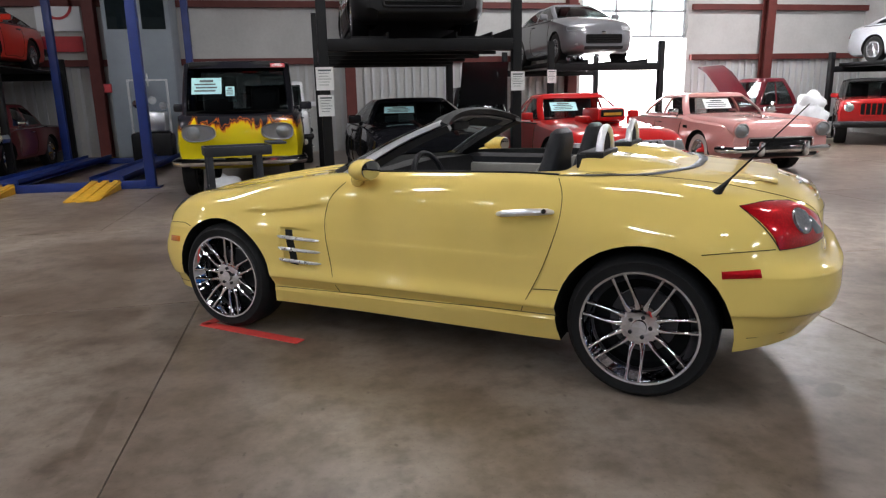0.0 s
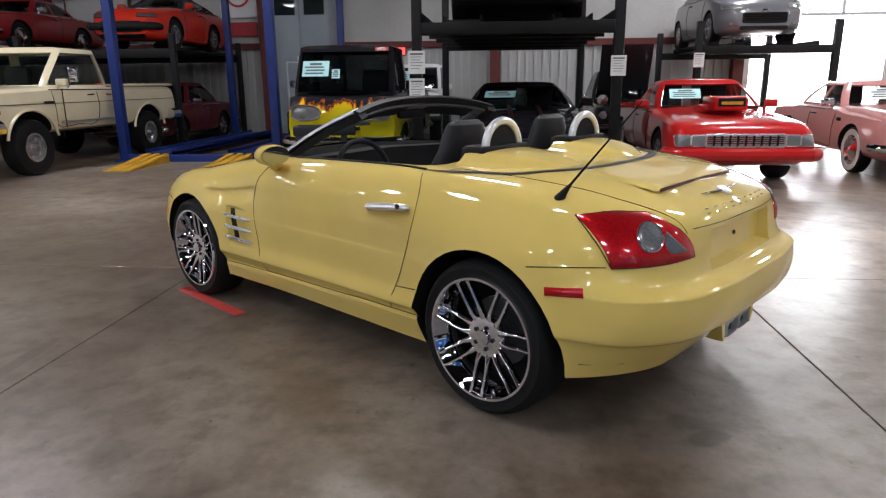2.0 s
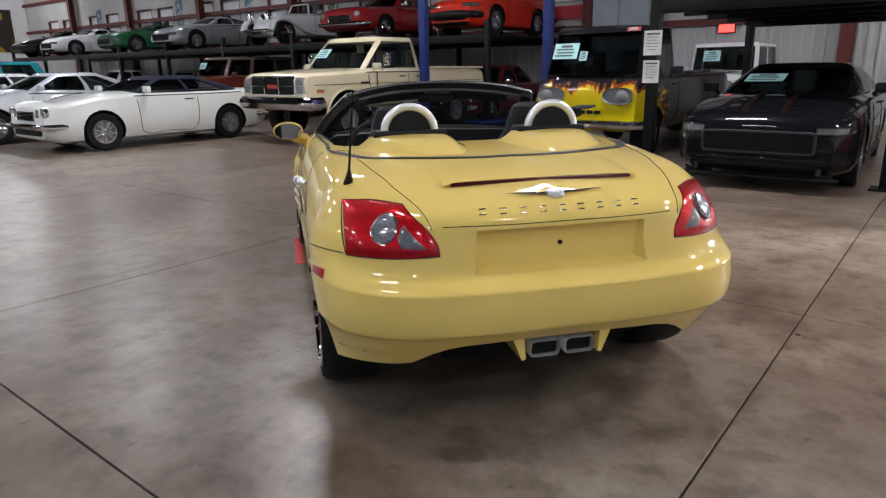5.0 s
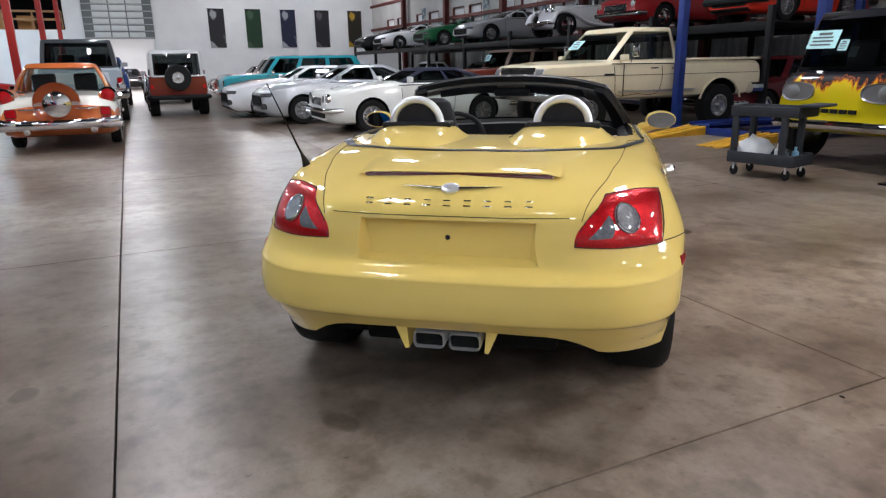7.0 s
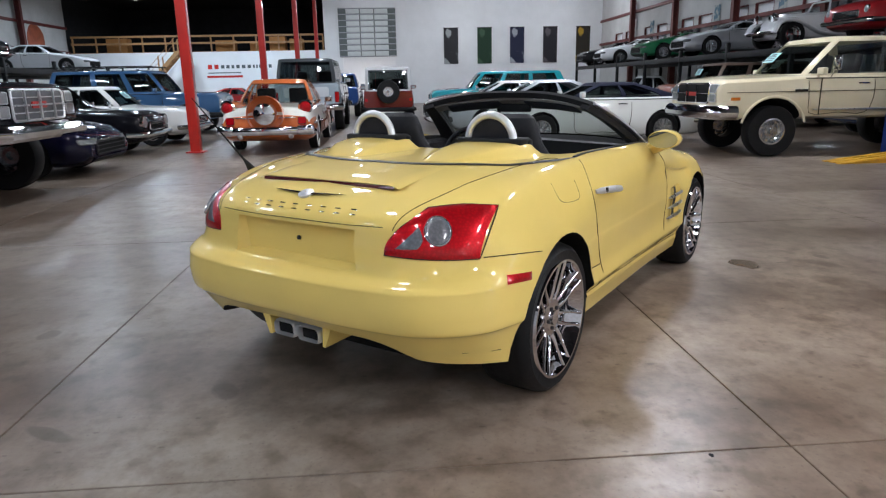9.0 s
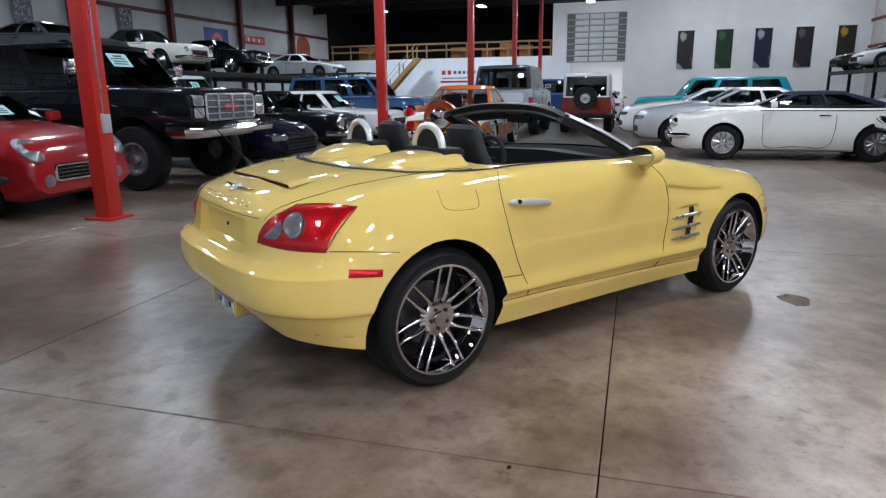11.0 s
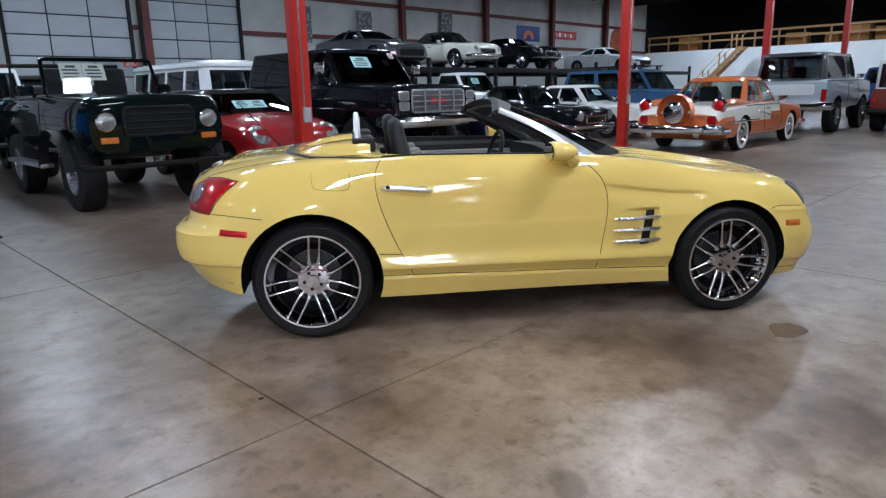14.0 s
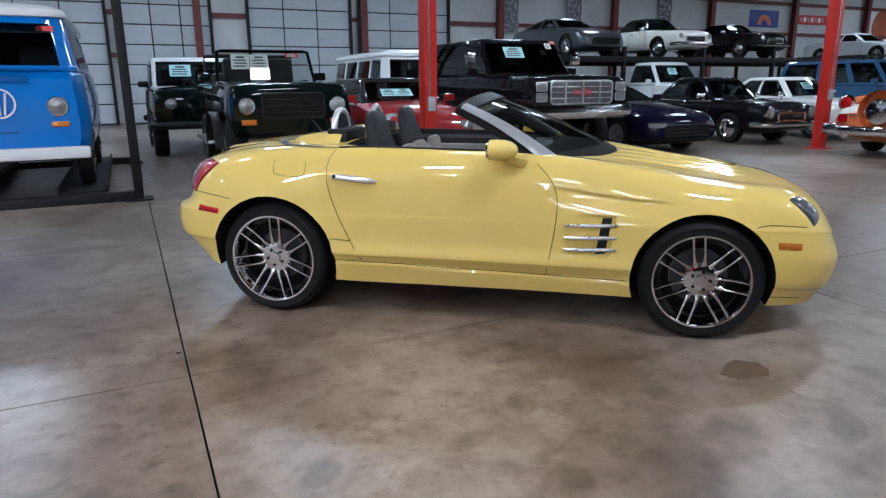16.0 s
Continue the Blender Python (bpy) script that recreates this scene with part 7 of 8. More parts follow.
def bus_top(car, low, cap):
    """Upper walls with their windows, and the white rounded roof."""
    half = [(0, 0, 1), (.02, .22, 1), (.04, .45, 1), (.07, .64, 0), (.13, .735, 0), (.22, .785, 0), (.34, .80, 1), (1.10, .80, 0), (1.22, .80, 1), (2.12, .80, 0), (2.24, .80, 1), (3.12, .80, 0), (3.24, .80, 1), (4.05, .79, 0), (4.25, .76, 0), (4.36, .66, 0), (4.39, .50, 1), (4.40, .0, 1)]
    rim = [(s, y, w) for s, y, w in half] + [(half[k][0], -half[k][1], half[k - 1][2]) for k in range(len(half) - 1, 0, -1)]
    def at(s, y, k, out=0.0):
        return Vector((-(s + .24 * k * max(0, 1 - s / 1.3)) + out * (1 if s < .2 else -1 if s > 4.3 else 0), y * (1 - .13 * k) + (out if y > .3 else -out if y < -.3 else 0), 1.37 + .60 * k))
    rows = [0, .09, .86, 1.0]
    wall, n = bmesh.new(), len(rim)
    for j in range(3):
        for i in range(n):
            s, y, w = rim[i]
            s2, y2, _ = rim[(i + 1) % n]
            quad = [at(s, y, rows[j]), at(s2, y2, rows[j]), at(s2, y2, rows[j + 1]), at(s, y, rows[j + 1])]
            if w and j == 1:
                g = bmesh.new()
                g.faces.new([g.verts.new(p) for p in quad])
                pane = part("window_pane", g, DARK_GLASS, car)
                pane.visible_shadow = False
            else:
                wall.faces.new([wall.verts.new(p) for p in quad])
    bmesh.ops.remove_doubles(wall, verts=wall.verts, dist=.0005)
    bmesh.ops.recalc_face_normals(wall, faces=wall.faces)
    bmesh.ops.solidify(wall, geom=wall.faces, thickness=.035)
    part("upper_wall", wall, low, car)
    r = bmesh.new()
    rings = []
    for z, d in ((1.955, .02), (1.965, .045), (2.0, .05), (2.045, .03), (2.085, -.04), (2.115, -.16), (2.13, -.34), (2.135, -.58)):
        ring = []
        for s, y, _ in rim:
            p = at(s, y, 1.0)
            c = Vector((-2.25, 0, 0))
            q = Vector((p.x, p.y, 0)) - c
            kx, ky = 1 + d / 2.15, 1 + d / .70
            ring.append((c.x + q.x * kx, q.y * ky, z))
        rings.append(ring)
    skin(r, rings)
    bmesh.ops.recalc_face_normals(r, faces=r.faces)
    part("roof", r, cap, car, "white overhanging roof")
    for y in (.40, -.40):
        part("front_seat", boxes(((-1.0, y, 1.42), (.16, .5, .5)), bevel=.06), LEATHER, car)
    # made-up near-black panel: darkens the view through the bus cabin
    part("shade_panel", boxes(((-2.6, 0, 1.65), (.04, 1.3, .56))), LINER, car)
    part("floor_lining", boxes(((-2.25, 0, 1.375), (4.0, 1.45, .02))), LINER, car)


def bus_extra(car):
    bus_top(car, BUS_BLUE, BUS_WHITE)
    b = lathe(bmesh.new(), [(.165, .0), (.165, .016), (.145, .016), (.145, .0)], 28, "x", closed=True)
    ring = part("round_badge", b, BUS_WHITE, car, "white ring badge", at=Matrix.Translation((.045, 0, 1.02)))
    zig = bmesh.new()
    for y0, z0, y1, z1 in ((-.075, .11, -.045, -.125), (0, .13, 0, -.13), (.075, .11, .045, -.125)):
        tube(zig, [(.01, y0, z0), (.01, y1, z1)], .012, 6)
    part("badge_mark", zig, BUS_WHITE, ring)
    part("air_intake", boxes(((.02, 0, 1.28), (.02, .62, .07)), bevel=.01), paint("intake_blue", (.004, .10, .36)), car)
    part("white_bumper", boxes(((.06, 0, .46), (.12, 1.66, .14)), bevel=.03), BUS_WHITE, car)
    part("belt_line", boxes(((.012, 0, 1.40), (.03, 1.60, .025)), bevel=.006), BUS_BLUE, car)
    for y in (.56, -.56):
        part("indicator", boxes(((.012, y * 1.0, .78), (.03, .18, .06)), bevel=.01), AMBER_LENS, car)
    part("price_label", boxes(((-.235, .52, 1.83), (.006, .17, .06), Matrix.Rotation(radians(-20), 4, "Y"))), RED_PAPER, car, "small red label")
    part("licence_blank", boxes(((.0, 0, .70), (.01, .3, .01))), BLACK, car)


vehicle("camper_bus", "bright blue old camper bus with white bumper and roof", "van", (4.30, -1.02, .14), NORTHWARD, 4.4, 1.72, [(0, 1.30), (.05, 1.36), (.2, 1.38), (4.3, 1.38), (4.4, 1.34)], (.75, 3.15), .32, .34, .18, [BUS_BLUE], None, .01, .03, .12, .05,
        None, None, None, (), "classic", False, [("round", .0, .555, .98, .095, CL)], (), None, (), True, 1.1, -.02, bus_extra)

DKGREEN = paint("bottle_green", (.0022, .0058, .0058))


def open_car_extra(car):
    b = bmesh.new()
    tube(b, [(-3.2, .74, 1.25), (-3.15, .72, 1.80), (-3.15, -.72, 1.80), (-3.2, -.74, 1.25)], .03, 8)
    part("roll_bar", b, BLACK_STEEL, car)
    part("rear_bench", boxes(((-3.4, 0, 1.35), (.2, 1.2, .36)), bevel=.06), LEATHER, car)
    for y in (.86, -.86):
        part("indicator", boxes(((.005, y * .68, .86), (.04, .19, .07)), bevel=.012), AMBER_LENS, car)
        part("side_step", boxes(((-2.2, y * 1.03, .52), (1.6, .16, .06)), bevel=.02), BRUSHED, car)
        part("fender_flare", skin(bmesh.new(), [[(-.9 + .52 * math.cos(t) + 0, y * (1.0 + q), .46 + .52 * math.sin(t)) for q in (0, .14)] for t in np.linspace(.1, math.pi - .1, 12)], False, False), BLACK, car)


truck("off_road_car", "dark green open off-road car with round headlamps", "car", (1.05, -1.12, 0), NORTHWARD, (.0022, .0058, .0058), "bottle_green", 4.1, 1.64, 1.34, 1.86, (.72, 3.12), (1.62, 1.82, 3.3, 3.9, 1.86, .83), .43, [DKGREEN], None, None, (), [("grille", .0, 1.06, .82, .32, 3, None, BLACK), ("round", .0, .60, 1.07, .095, CL)], (), (.56, .07, LINER, False), [(.52, .62, .27, .24, PAPER), (.12, .62, .27, .24, PAPER), (-.62, .85, .20, .07, RED_PAPER)], .62, open_car_extra, glass=GLASS)
truck("off_road_car", "dark green off-road wagon with a white roof", "car", (1.75, -5.7, 0), NORTHWARD, (.0022, .0058, .0058), "bottle_green", 3.9, 1.72, 1.25, 1.90, (.6, 2.9), (1.15, 1.35, 3.7, 3.8, 1.90, .84), .41, [DKGREEN], None, paint("hard_top_white", (.72, .72, .72)), (2.1,), [("round", .0, .52, 1.0, .09, CL)], (), (.6, .14, BLACK_STEEL, True), [(.3, .55, .4, .24, CYAN_PAPER)], .55)
truck("off_road_car", "black hardtop off-road car parked behind", "car", (-.15, -8.2, 0), NORTHWARD, (.005, .005, .007), "gloss_black", 3.9, 1.72, 1.22, 1.85, (.6, 2.9), (1.15, 1.35, 3.7, 3.8, 1.85, .84), .40, None, None, BLACK, (2.1,), [("round", .0, .52, 1.0, .09, CL)], (), (.6, .14, BLACK_STEEL, True), (), .55)

HATCH_RED = paint("hatch_red", (.33, .012, .016))


def hatch_extra(car):
    for y in (.60, -.60):
        b = bmesh.new()
        pts = [[(-.18 - .10 * math.sin(t) * 1.0 + k, y + .13 * r * math.cos(t), .76 + .13 * r * math.sin(t)) for t in [2 * math.pi * i / 22 for i in range(22)]] for r, k in ((1.05, -.02), (1.05, .07), (.92, .09), (.0, .10))]
        skin(b, pts, True, False)
        part("headlamp", b, CLEAR_LENS, car)
        b = lathe(bmesh.new(), [(.07, 0), (.07, .03), (0, .04)], 16, "x")
        part("fog_lamp", b, CLEAR_LENS, car, at=Matrix.Translation((-.02, y * .85, .42)))


vehicle("small_hatchback", "dark red small hatchback with a black roof", "car", (-1.22, -1.62, 0), NORTHWARD, 3.8, 1.70, [(0, .62), (.12, .80), (.5, .93), (1.1, 1.0), (1.2, 1.02), (3.5, 1.05), (3.75, 1.0), (3.8, .9)], (.72, 3.2), .32, .18, .2, [HATCH_RED], None, .06, .04, .18, .10,
        (1.05, 1.65, 3.3, 3.65, 1.44, .68), None, paint("soft_black", (.02, .02, .022)), (2.3,), "alloy", False, [("grille", .0, .50, .85, .17, 3, None, CHROME)], (), None, [(.42, .42, .27, .2, CYAN_PAPER), (.02, .42, .27, .2, CYAN_PAPER)], True, 1.12, 0, hatch_extra)

BLK = paint("gloss_black", (.005, .005, .007), .25)


def wagon_extra(car):
    for y in (1.0, -1.0):
        b = bmesh.new()
        tube(b, [(-1.75, y * .95, 1.62), (-1.75, y * 1.10, 1.68)], .015, 6)
        m = part("mirror_arm", b, CHROME, car)
        part("wing_mirror", boxes(((-1.75, y * 1.14, 1.75), (.06, .20, .22)), bevel=.03), CHROME, m)
        part("side_marker", boxes(((-.25, y * .955, 1.16), (.16, .03, .055))), AMBER_LENS, car)
    part("grille_frame", boxes(((.03, 0, 1.17), (.02, .04, .36)), ((.03, .34, 1.17), (.02, .03, .36)), ((.03, -.34, 1.17), (.02, .03, .36)), ((.03, 0, 1.17), (.02, 1.2, .02))), BRUSHED, car)


truck("off_road_wagon", "black lifted off-road wagon with a chrome grille", "car", (-3.68, -1.2, 0), NORTHWARD, (.005, .005, .007), "gloss_black", 4.75, 2.02, 1.42, 2.12, (.98, 3.7), (1.50, 1.98, 4.5, 4.7, 2.13, .80), .46, [BLK], None, BLK, (2.75,), [("grille", -.01, 1.17, 1.22, .36, 3, surface("grille_mesh", (.12, .12, .13), .4, .6), BRUSHED), ("rect", -.01, .78, 1.26, .20, .13, CL), ("rect", -.01, .78, 1.10, .20, .13, CL), ("bar", -.03, 0, 1.17, .34, .08, RED_STEEL)], (), (.86, .22, CHROME, True), [(.35, .60, .40, .24, CYAN_PAPER), (-.62, .8, .12, .12, PAPER), (-.80, .9, .14, .07, RED_PAPER)], .74, wagon_extra, glass=BLACK_GLASS)
sports("coupe_car", "dark navy coupe with amber corner lamps", (-6.35, -1.5, 0), NORTHWARD, (.004, .004, .016), "midnight_blue", 4.85, 1.85, 1.30, papers=[cy(.4)])
saloon("vintage_roadster", "black vintage saloon with heavy chrome front", (-9.65, -1.85, 0), NORTHWARD, (.005, .005, .007), "gloss_black", 4.4, 1.66, 1.42, papers=[], lamp=.12)
saloon("saloon_car", "white sixties coupe with chrome bumper", (-12.2, -1.6, 0), NORTHWARD, (.72, .71, .68), "warm_white_paint", 4.9, 1.85, 1.42, papers=[cy(.3)])
truck("station_wagon", "mid-blue long off-road wagon with a roof rack", "car", (-16.2, -1.9, 0), NORTHWARD, (.03, .09, .19), "steel_blue", 5.0, 1.95, 1.18, 1.88, (.9, 3.9), (1.5, 1.95, 4.7, 4.9, 1.88, .80), .39, None, None, paint("steel_blue", (.03, .09, .19)), (2.5, 3.5), [("rect", -.01, .75, .9, .2, .16, CL)], (), (.55, .16, BLACK_STEEL, True), (), .42,
      lambda car: part("roof_rack", boxes(((-3.2, .6, 1.98), (2.6, .03, .03)), ((-3.2, -.6, 1.98), (2.6, .03, .03)), *[((-2.0 - k * .6, 0, 1.97), (.04, 1.25, .03)) for k in range(5)], *[((-2.0 - k * 1.2, y, 1.93), (.04, .04, .10)) for k in range(3) for y in (.6, -.6)]), BLACK_STEEL, car))
truck("pickup_truck", "white old pickup truck parked behind", "pickup truck", (-12.6, -6.6, 0), NORTHWARD, (.72, .72, .71), "truck_white", 5.0, 1.95, 1.22, 1.92, (.9, 3.9), (1.45, 1.9, 2.7, 2.85, 1.92, .76), .39, None, None, paint("truck_white", (.72, .72, .71)), (), [("grille", -.01, .95, 1.2, .2, 2, None, CHROME), ("round", -.01, .75, .95, .09, CL)], (), (.6, .14, CHROME, True), [cy(.3)], .42)
vehicle("camper_bus", "white old camper bus parked behind the black wagon", "van", (-3.3, -7.1, 0), NORTHWARD, 4.4, 1.72, [(0, 1.30), (.05, 1.36), (.2, 1.38), (4.3, 1.38), (4.4, 1.34)], (.75, 3.15), .32, .34, .18, [BUS_WHITE], None, .01, .03, .12, .05,
        None, None, None, (), "classic", False, [("round", -.01, .60, .98, .095, CL)], (), None, (), True, 1.1, -.02, lambda car: bus_top(car, BUS_WHITE, BUS_WHITE))
saloon("saloon_car", "dark blue car under the south rack", (-10.5, -8.6, 0), NORTHWARD, (.02, .03, .06), "near_black_blue", 4.5, 1.8, 1.38)
saloon("saloon_car", "dark car under the south rack", (-17.5, -8.6, 0), NORTHWARD, (.012, .012, .015), "near_black", 4.5, 1.8, 1.38)
sports("coupe_car", "dark grey sports coupe on the south rack", (-10.9, -9.6, DECK), NORTHWARD, (.07, .075, .085), "gunmetal", 4.4, 1.8, 1.30, metal=.4)
saloon("convertible_car", "cream-white fifties convertible on the south rack", (-14.7, -9.6, DECK), NORTHWARD, (.68, .66, .58), "ivory", 4.4, 1.65, 1.40, GLASS)
saloon("vintage_roadster", "black vintage roadster on the south rack", (-18.6, -9.6, DECK), NORTHWARD, (.005, .005, .007), "gloss_black", 4.3, 1.6, 1.3)
sports("coupe_car", "white coupe on the far rack", (-29.5, -11.2, DECK), NORTHWARD, (.74, .75, .77), "pure_white", 4.7, 1.9, 1.36)


# ---- far walls: banners, signs, doors, gallery ----
def cloth(name, base, spots, scale):
    m, n, l, b = shader(name)
    co = object_coords(n)
    v = noise_tex(n, l, scale, 2, 0.4, co)
    l.new(ramp(n, l, v, [(0.40, base), (0.52, base), (0.56, spots)]), b.inputs["Base Color"])
    b.inputs["Roughness"].default_value = 0.8
    return m


for k, (y, base, spots) in enumerate(((7.5, (.02, .02, .024), (.30, .32, .33)), (9.85, (.010, .038, .018), (.05, .10, .06)), (12.15, (.012, .016, .045), (.34, .36, .40)), (14.5, (.012, .010, .016), (.09, .08, .09)), (16.85, (.02, .016, .010), (.40, .24, .02)))):
    t = thing("wall_banner", pose(WEST + .05, y, 2.62), "tall printed cloth banner on the white wall", "banner", "wall banners")
    part("cloth", boxes(((.01, 0, 1.2), (.012, 1.0, 2.4))), cloth("banner_cloth_%s" % "abcde"[k], base, spots, 1.1), t)
    part("hem_rod", boxes(((.012, 0, 2.41), (.03, 1.06, .04)), bevel=.01), BLACK_STEEL, t)
for x, z, c in ((-12.45, 3.45, (.12, .12, .13)), (-15.8, 3.45, (.14, .13, .16)), (-21.2, 3.75, (.10, .10, .11))):
    t = thing("wall_banner", pose(x, SOUTH + .16, z), "grey patterned cloth banner on the wall", "banner", "wall banners")
    part("cloth", boxes(((0, .01, .75), (.85, .012, 1.5))), cloth("grey_banner_cloth", c, (.32, .32, .33), 9), t)
for x in (-33.2, -25.5, -20.3, -15.3):
    t = thing("wall_banner", pose(x, NORTH - .02, 3.35), "narrow coloured cloth banner between the windows", "banner", "wall banners")
    part("cloth", boxes(((0, -.01, .6), (.55, .012, 1.2))), cloth("window_banner_cloth", (.07, .16, .08) if x == -15.3 else (.12, .2, .26), (.4, .42, .4), 4), t)

# west roller door, raised, with its grid of panels
wdoor = structure("door_2", boxes(((WEST + .06, 1.75, 4.8), (.05, 3.9, 3.2))), surface("door_shadow_grey", (.12, .14, .14), .6), "pale roller door raised over an opening", "roller door")
DOOR_PALE = surface("pale_green_grey_panel", (.58, .62, .62), .45, 0, .10, 1.5)
for k in range(8):
    for y in (-.19 + 1.0, 1.75, 3.69 - 1.0):
        part("door_panel", cached("west_panel", lambda: to_mesh(boxes(((0, 0, 0), (.03, .90, .29)), bevel=.01), "door_panel", DOOR_PALE, 30)), None, wdoor, at=Matrix.Translation((WEST + .10, y + (y - 1.75) * .03, 3.42 + .395 * k)))
for z in np.linspace(3.25, 6.38, 9):
    part("rail", boxes(((WEST + .11, 1.75, z), (.05, 3.9, .05)), bevel=.008), GREY_DOOR, wdoor)
structure("wall_next_room", boxes(((-51.8, 2.0, 2.0), (.1, 9, 4.0)), ((-47.3, -1.15, 2.0), (9.2, .1, 4.0)), ((-47.3, 6.4, 2.0), (9.2, .1, 4.0)), ((-47.3, 2.6, 4.05), (9.2, 7.6, .1))), WHITE_WALL, "bright white walls beyond the raised door", "wall")
d = bpy.data.lights.new("next_room_light", "AREA")
d.shape, d.size, d.size_y, d.energy = "RECTANGLE", 2.0, 1.0, 420
new("next_room_light", d).matrix_world = pose(-46.5, 2.2, 3.9)
d = bpy.data.lights

# painted sign on the low wall, as plain bars
t = thing("wall_sign", pose(WEST + .006, -7.3, 2.3), "red and grey painted sign of plain bars", "sign")
for k, (y, w, c) in enumerate(((1.75, .34, RED_STEEL), (1.32, .34, RED_STEEL), (.90, .28, INK), (.55, .28, INK), (.22, .22, INK), (-.12, .28, INK), (-.5, .3, INK), (-.88, .28, INK), (-1.2, .14, INK), (-1.4, .14, INK), (-1.66, .28, INK), (-2.0, .24, INK), (-2.3, .26, INK))):
    part("sign_bar", boxes(((0, -y, .40), (.01, w * .8, .30 if k < 2 else .22))), c, t)
part("sign_line", boxes(((0, -.8, .0), (.01, 2.2, .07))), INK, t)
part("sign_line", boxes(((0, -.8, -.25), (.01, 2.4, .14))), RED_STEEL, t)

# gallery rail, stair and stored boxes
t = thing("gallery_rail", pose(WEST + .1, -9.6, 3.72), "pine timber railing along the gallery", "railing")
for y in np.arange(-8.2, 8.4, 1.5):
    part("rail_post", boxes(((0, y, .5), (.09, .09, 1.05))), PINE, t)
for z in (.55, 1.0):
    part("rail_board", boxes(((.06, 0, z), (.04, 16.6, .13))), PINE, t)
t = thing("timber_stair", pose(WEST + 1.0, -14.3, 0), "pine timber stair up to the gallery", "stairs")
for e in (0, .9):
    part("stringer", skin(bmesh.new(), [[(e + q, 0, 0), (e + q, .35, 0), (e + q, 4.0, 3.70), (e + q, 3.65, 3.70)] for q in (0, .05)]), PINE, t)
    part("handrail", skin(bmesh.new(), [[(e + q, .2, .95), (e + q, .3, 1.08), (e + q, 3.85, 4.72), (e + q, 3.75, 4.6)] for q in (0, .05)]), PINE, t)
    for k in range(4):
        part("baluster", boxes(((e + .025, .4 + 1.05 * k, .7 + 1.07 * k), (.07, .07, 1.1))), PINE, t)
for k in range(17):
    part("tread", boxes(((.475, .25 + .21 * k, .20 + .205 * k), (.88, .26, .04))), PINE, t)
for k, (y, z, w) in enumerate(((-3.3, .42, .9), (-4.6, .5, 1.1), (-8.2, .4, 1.3), (-6.1, .35, .8), (-15.5, .5, 1.4))):
    t = thing("stored_box", pose(-44.2, y, 3.72), "brown box stored on the gallery", "box", "stored boxes")
    part("carton", boxes(((0, 0, z), (.9, w, z * 2)), bevel=.02), surface("brown_carton", (.38, .17, .05), .8), t)

# signs on the south wall
t = thing("wall_sign", pose(-28.3, SOUTH + .002, 4.1), "square blue sign with an orange arch", "sign")
part("board", boxes(((0, .02, .40), (2.2, .04, .86)), bevel=.01), surface("sign_blue", (.01, .04, .22), .4), t)
part("arch", prism([(x, z) for x, z in arc(0, .1, .5, 0, 180, 14)] + arc(0, .1, .25, 180, 0, 10), .041, .06), surface("sign_orange", (.6, .10, .03), .4), t)
t = thing("wall_sign", pose(-32.1, SOUTH + .002, 4.3), "long red sign with plain bars", "sign")
part("board", boxes(((0, .02, .25), (2.5, .04, .5)), bevel=.01), RED_STEEL, t)
for k in range(7):
    part("sign_bar", boxes(((-.9 + k * .3, .045, .25), (.2, .01, .22))), PAPER if k % 2 else surface("pale_red", (.6, .2, .18), .5), t)
t = thing("wall_sign", pose(-38.5, SOUTH + .002, 4.3), "round rusty orange sign", "sign")
b = bmesh.new()
lathe(b, [(0, .05), (.95, .05), (1.0, .02), (1.0, 0)], 36)
part("disc", b, surface("rusty_orange", (.30, .07, .03), .6, 0, .4, 2), t)

# south roller doors: panels in rails, dark steel jambs
for n, (xa, xb) in enumerate(((2.9, -.05), (-1.35, -5.22), (-5.58, -9.45), (7.2, 3.3), (11.5, 7.6))):
    x0, x1 = min(xa, xb), max(xa, xb)
    dr = structure("door_%d" % (n + 3), boxes((((x0 + x1) / 2, SOUTH + .16, 2.7), (x1 - x0, .03, 5.4))), PLASTIC_GREY, "pale grey sectional door with dark rails", "roller door")
    rows_ = 8
    pw, ph = (x1 - x0 - .06) / 3, 5.3 / rows_
    for i in range(3):
        for j in range(rows_):
            part("door_panel", cached(("dpanel", round(pw, 3)), lambda: to_mesh(boxes(((0, 0, 0), (pw - .045, .03, ph - .045)), bevel=.006), "door_panel", GREY_DOOR, 30)), None, dr, at=Matrix.Translation((x0 + .03 + pw * (i + .5), SOUTH + .185, .05 + ph * (j + .5))))
    for x in (x0, x1):
        part("jamb", boxes(((x, SOUTH + .24, 2.7), (.10, .14, 5.4))), BLACK_STEEL, dr)

# grey-blue cabinet, compressor corner and signs on the north wall
CAB = surface("blue_grey_cabinet", (.25, .29, .33), .5, 0, .12, 2)
t = thing("tall_cabinet", pose(-3.8, 17.55, 0), "tall blue-grey steel booth with dark glazed doors", "cabinet")
part("cabinet_body", boxes(((0, .1, 2.2), (1.5, .9, 4.4)), bevel=.02), CAB, t)
for x in (-.38, .38):
    dr = part("cabinet_door", boxes(((x, -.37, 2.2), (.70, .04, 4.2)), bevel=.01), CAB, t)
    part("dark_pane", boxes(((x, -.395, 3.55), (.52, .012, 1.0))), DARK_GLASS, dr)
    part("handle", boxes(((x * .25, -.41, 1.9), (.03, .05, .3)), bevel=.01), BRUSHED, dr)
t = thing("air_compressor", pose(-3.6, 16.6, 0), "dark workbench compressor with round gauges", "machine")
part("tank", boxes(((0, 0, .35), (.9, .5, .7)), bevel=.08), BLACK_STEEL, t)
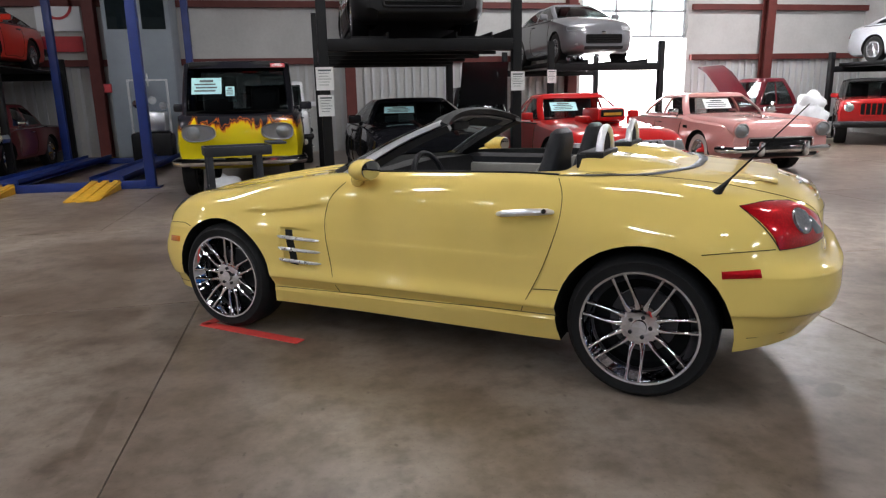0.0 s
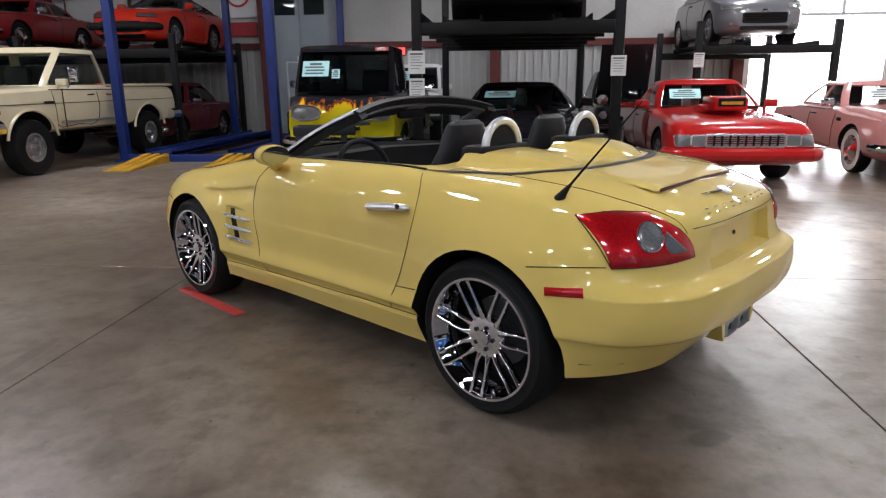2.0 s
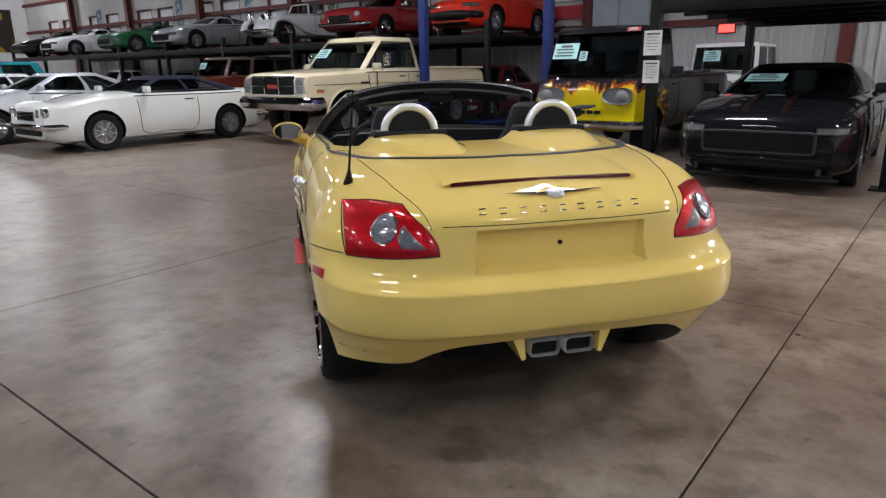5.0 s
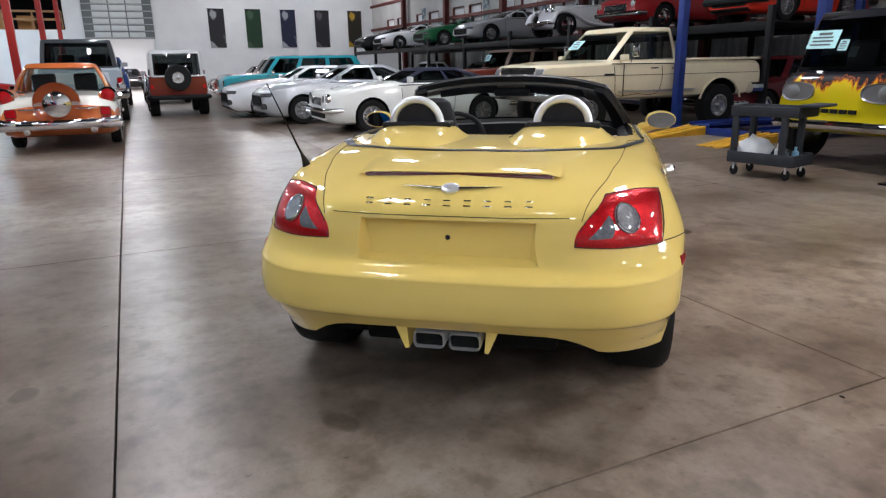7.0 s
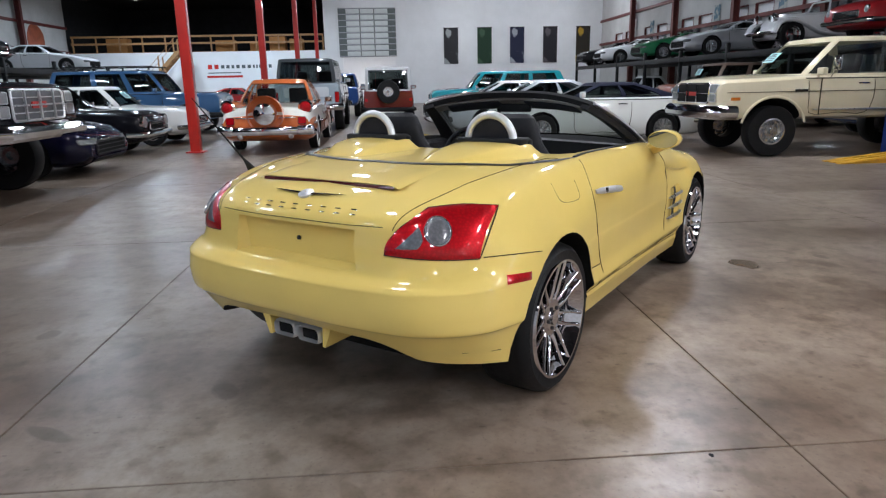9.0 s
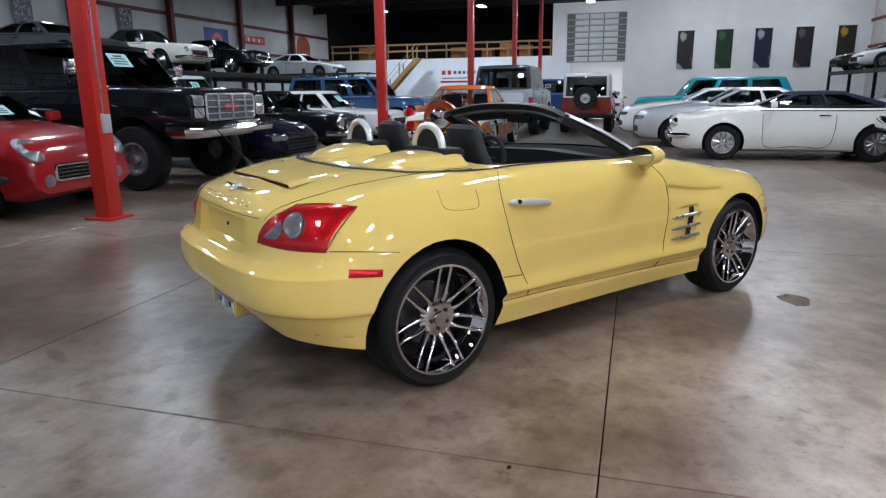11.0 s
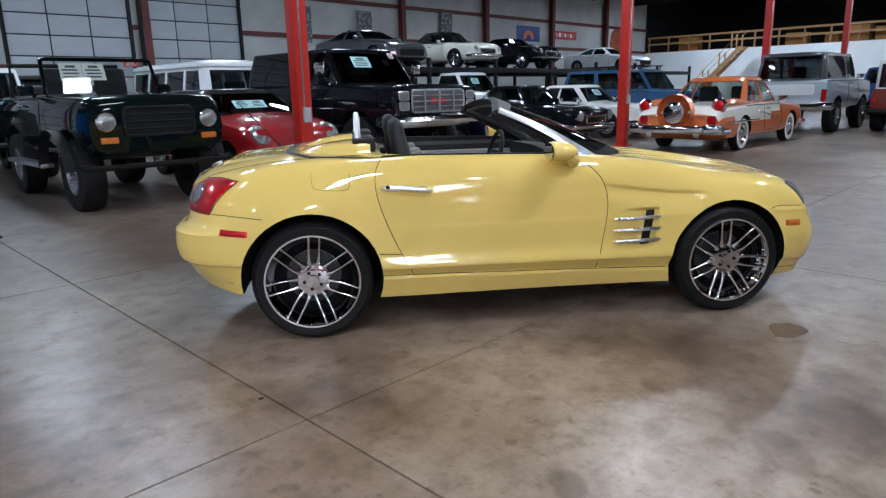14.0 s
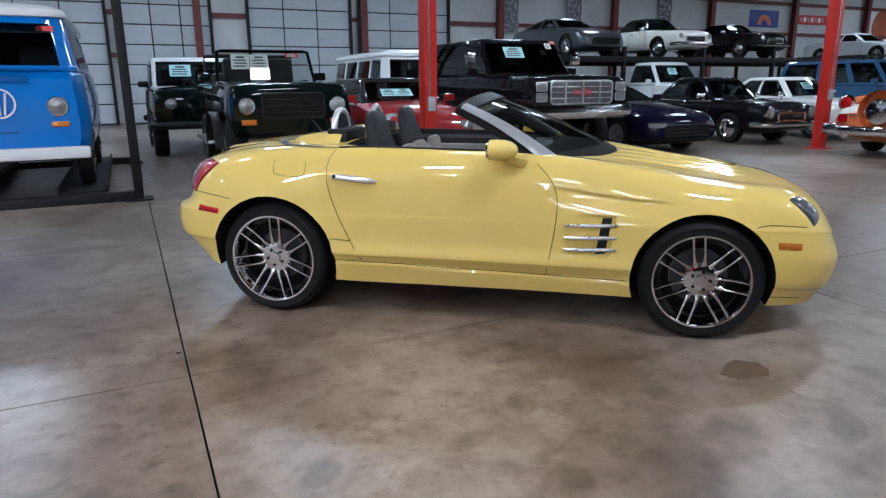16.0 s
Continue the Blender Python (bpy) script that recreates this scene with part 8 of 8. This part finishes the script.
part("motor", boxes(((.1, 0, .95), (.5, .4, .45)), bevel=.06), BRUSHED, t)
for k, (x, z) in enumerate(((-.25, 1.35), (.1, 1.42), (.32, 1.3))):
    part("gauge", lathe(bmesh.new(), [(0, -.05), (.09, -.05), (.09, .05), (0, .05)], 18), CHROME, t, at=Matrix.Translation((x, -.1, z)))
part("frame", boxes(((-.42, 0, .95), (.04, .04, 1.9)), ((.42, 0, .95), (.04, .04, 1.9)), ((0, 0, 1.88), (.88, .04, .04))), BRUSHED, t)
t = thing("fire_call_box", pose(-4.57, 17.05, 1.62), "small red box on the cabinet", "box")
part("case", boxes(((0, 0, .1), (.16, .08, .2)), bevel=.01), RED_PAPER, t)
t = thing("wall_sign", pose(-5.75, NORTH - .1, 2.6), "white round sign over a red poster", "sign")
part("poster", boxes(((0, 0, .2), (.95, .02, .36))), RED_PAPER, t)
part("board", boxes(((0, 0, 1.05), (1.0, .02, 1.1))), WHITE_WALL, t)
part("ring", lathe(bmesh.new(), [(.34, -.03), (.34, -.02), (.28, -.02), (.28, -.03)], 30, closed=True), RED_PAPER, t, at=Matrix.Translation((0, 0, 1.1)))
t = thing("exit_sign", pose(-1.43, NORTH - .08, 2.08), "small lit red exit sign", "sign")
part("case", boxes(((0, 0, .11), (.40, .06, .24)), bevel=.01), BLACK_STEEL, t)
part("lit_face", boxes(((0, -.034, .11), (.36, .012, .2))), EXIT_GLOW, t)

# ---- near things on the floor ----
t = thing("utility_cart", pose(-.93, 8.55, 0, 0, 0, 12) @ Matrix.Diagonal((.80, .92, 1, 1)), "dark grey plastic two-shelf utility cart with a white bag", "cart")
def tray(z, h):
    b = boxes(((0, 0, z), (.98, .52, .03)), ((0, .25, z + h / 2), (.98, .03, h)), ((0, -.25, z + h / 2), (.98, .03, h)), ((.48, 0, z + h / 2), (.03, .52, h)), ((-.48, 0, z + h / 2), (.03, .52, h)), bevel=.008)
    return b
part("lower_tray", tray(.17, .12), PLASTIC_GREY, t)
part("upper_tray", tray(.72, .10), PLASTIC_GREY, t)
for x in (-.42, .30):
    for y in (-.22, .22):
        part("upright", boxes(((x, y, .47), (.09, .06, .60)), bevel=.012), PLASTIC_GREY, t)
part("push_handle", boxes(((.60, 0, .84), (.26, .50, .03)), bevel=.012), PLASTIC_GREY, t)
for x in (-.40, .38):
    for y in (-.2, .2):
        c = part("caster", lathe(bmesh.new(), [(0, -.018), (.05, -.018), (.06, -.01), (.06, .01), (.05, .018), (0, .018)], 18), RUBBER, t, at=Matrix.Translation((x, y, .06)))
        part("caster_fork", boxes(((0, 0, .06), (.03, .05, .09))), BRUSHED, c)
b = bmesh.new()
bmesh.ops.create_icosphere(b, subdivisions=3, radius=.18)
for v in b.verts:
    k = noise.noise(v.co * 9) * .055 + noise.noise(v.co * 22) * .03
    v.co = Vector((v.co.x * 1.0, v.co.y * .9, max(-.10, v.co.z * .85))) * (1 + k * 5 + .5 * abs(noise.noise(v.co * 14)) ** 1.5)
bag = tagged(part("plastic_bag", b, WHITE_PLASTIC, None, "", 60), "crumpled white plastic bag on the cart", "bag")
bag.location = (-1.06, 8.48, .30)
for k, (x, y, h, m_) in enumerate(((-.78, 8.50, .2, WHITE_PLASTIC), (-.70, 8.53, .16, BRUSHED), (-.63, 8.60, .18, surface("pale_blue_bottle", (.2, .4, .55), .3)))):
    b = lathe(bmesh.new(), [(0, 0), (.035, 0), (.037, h * .7), (.015, h * .8), (.015, h), (0, h)], 16, "z")
    o = tagged(part("bottle", b, m_), "small plastic bottle on the cart", "bottle", "bottles on the cart")
    o.location = (x, y, .187)
b = boxes(((0, 0, .02), (.3, .1, .04)), ((.1, .12, .015), (.16, .05, .03)), bevel=.01)
o = tagged(part("hand_tools", b, RED_PAPER), "red-handled hand tools on the cart top", "tools")
o.location = (-1.05, 8.5, .737)

TAPE = surface("red_floor_tape", (.50, .035, .03), .6, 0, .3, 12)
ang = math.atan2(-.48, .60)
t = tagged(part("floor_tape", boxes(((.38, 0, .002), (.76, .07, .004)), ((.02, .07, .002), (.07, .16, .004))), TAPE), "worn red tape mark on the concrete", "floor marking")
t.matrix_world = pose(-.76, 4.09, .0, 0, 0, math.degrees(ang))


def stain(x, y, r, stretch, yaw, m_, label):
    b = bmesh.new()
    ring = []
    for i in range(36):
        a = 2 * math.pi * i / 36
        q = Vector((math.cos(a), math.sin(a), x + y))
        k = r * (1 + .35 * noise.noise(q * 1.3) + .18 * noise.noise(q * 3.7))
        ring.append((k * math.cos(a), k * stretch * math.sin(a)))
    skin(b, [[(p, q, .0) for p, q in ring], [(p * .97, q * .97, .0006) for p, q in ring]], True, False)
    b.faces.new([v for v in b.verts if v.co.z > .0004])
    o = tagged(part("floor_stain", b, m_, None, "", 0), label, "stain", "stains on the floor")
    o.matrix_world = pose(x, y, .0005, 0, 0, yaw)


WET = surface("wet_brown_stain", (.145, .102, .068), .15, 0, .2, 8)
stain(.54, 5.72, .135, .62, 10, WET, "shallow brown puddle on the concrete")
for x, y, r in ((3.87, 3.69, .022), (2.96, 4.28, .014)):
    stain(x, y, r, .65, 0, LINER, "small black chip on the concrete")

# wrapped stack beside the red off-road car
bundle = thing("wrapped_bundle", pose(10.15, 12.2, 0), "bundle wrapped in crumpled white plastic film", "bundle")
for k, (x, z, r) in enumerate(((0, .32, .36), (.25, .30, .33), (.1, .75, .36), (.3, .72, .28), (.15, 1.05, .26))):
    sp = bmesh.new()
    bmesh.ops.create_icosphere(sp, subdivisions=3, radius=r, matrix=Matrix.Translation((x, .1 * k % .2, z)))
    for v in sp.verts:
        v.co += (v.co - Vector((x, 0, z))) * (.35 * noise.noise(v.co * 7))
        v.co.z = max(0, v.co.z)
    part("wrapped_bag", sp, WHITE_PLASTIC, bundle, "", 60)
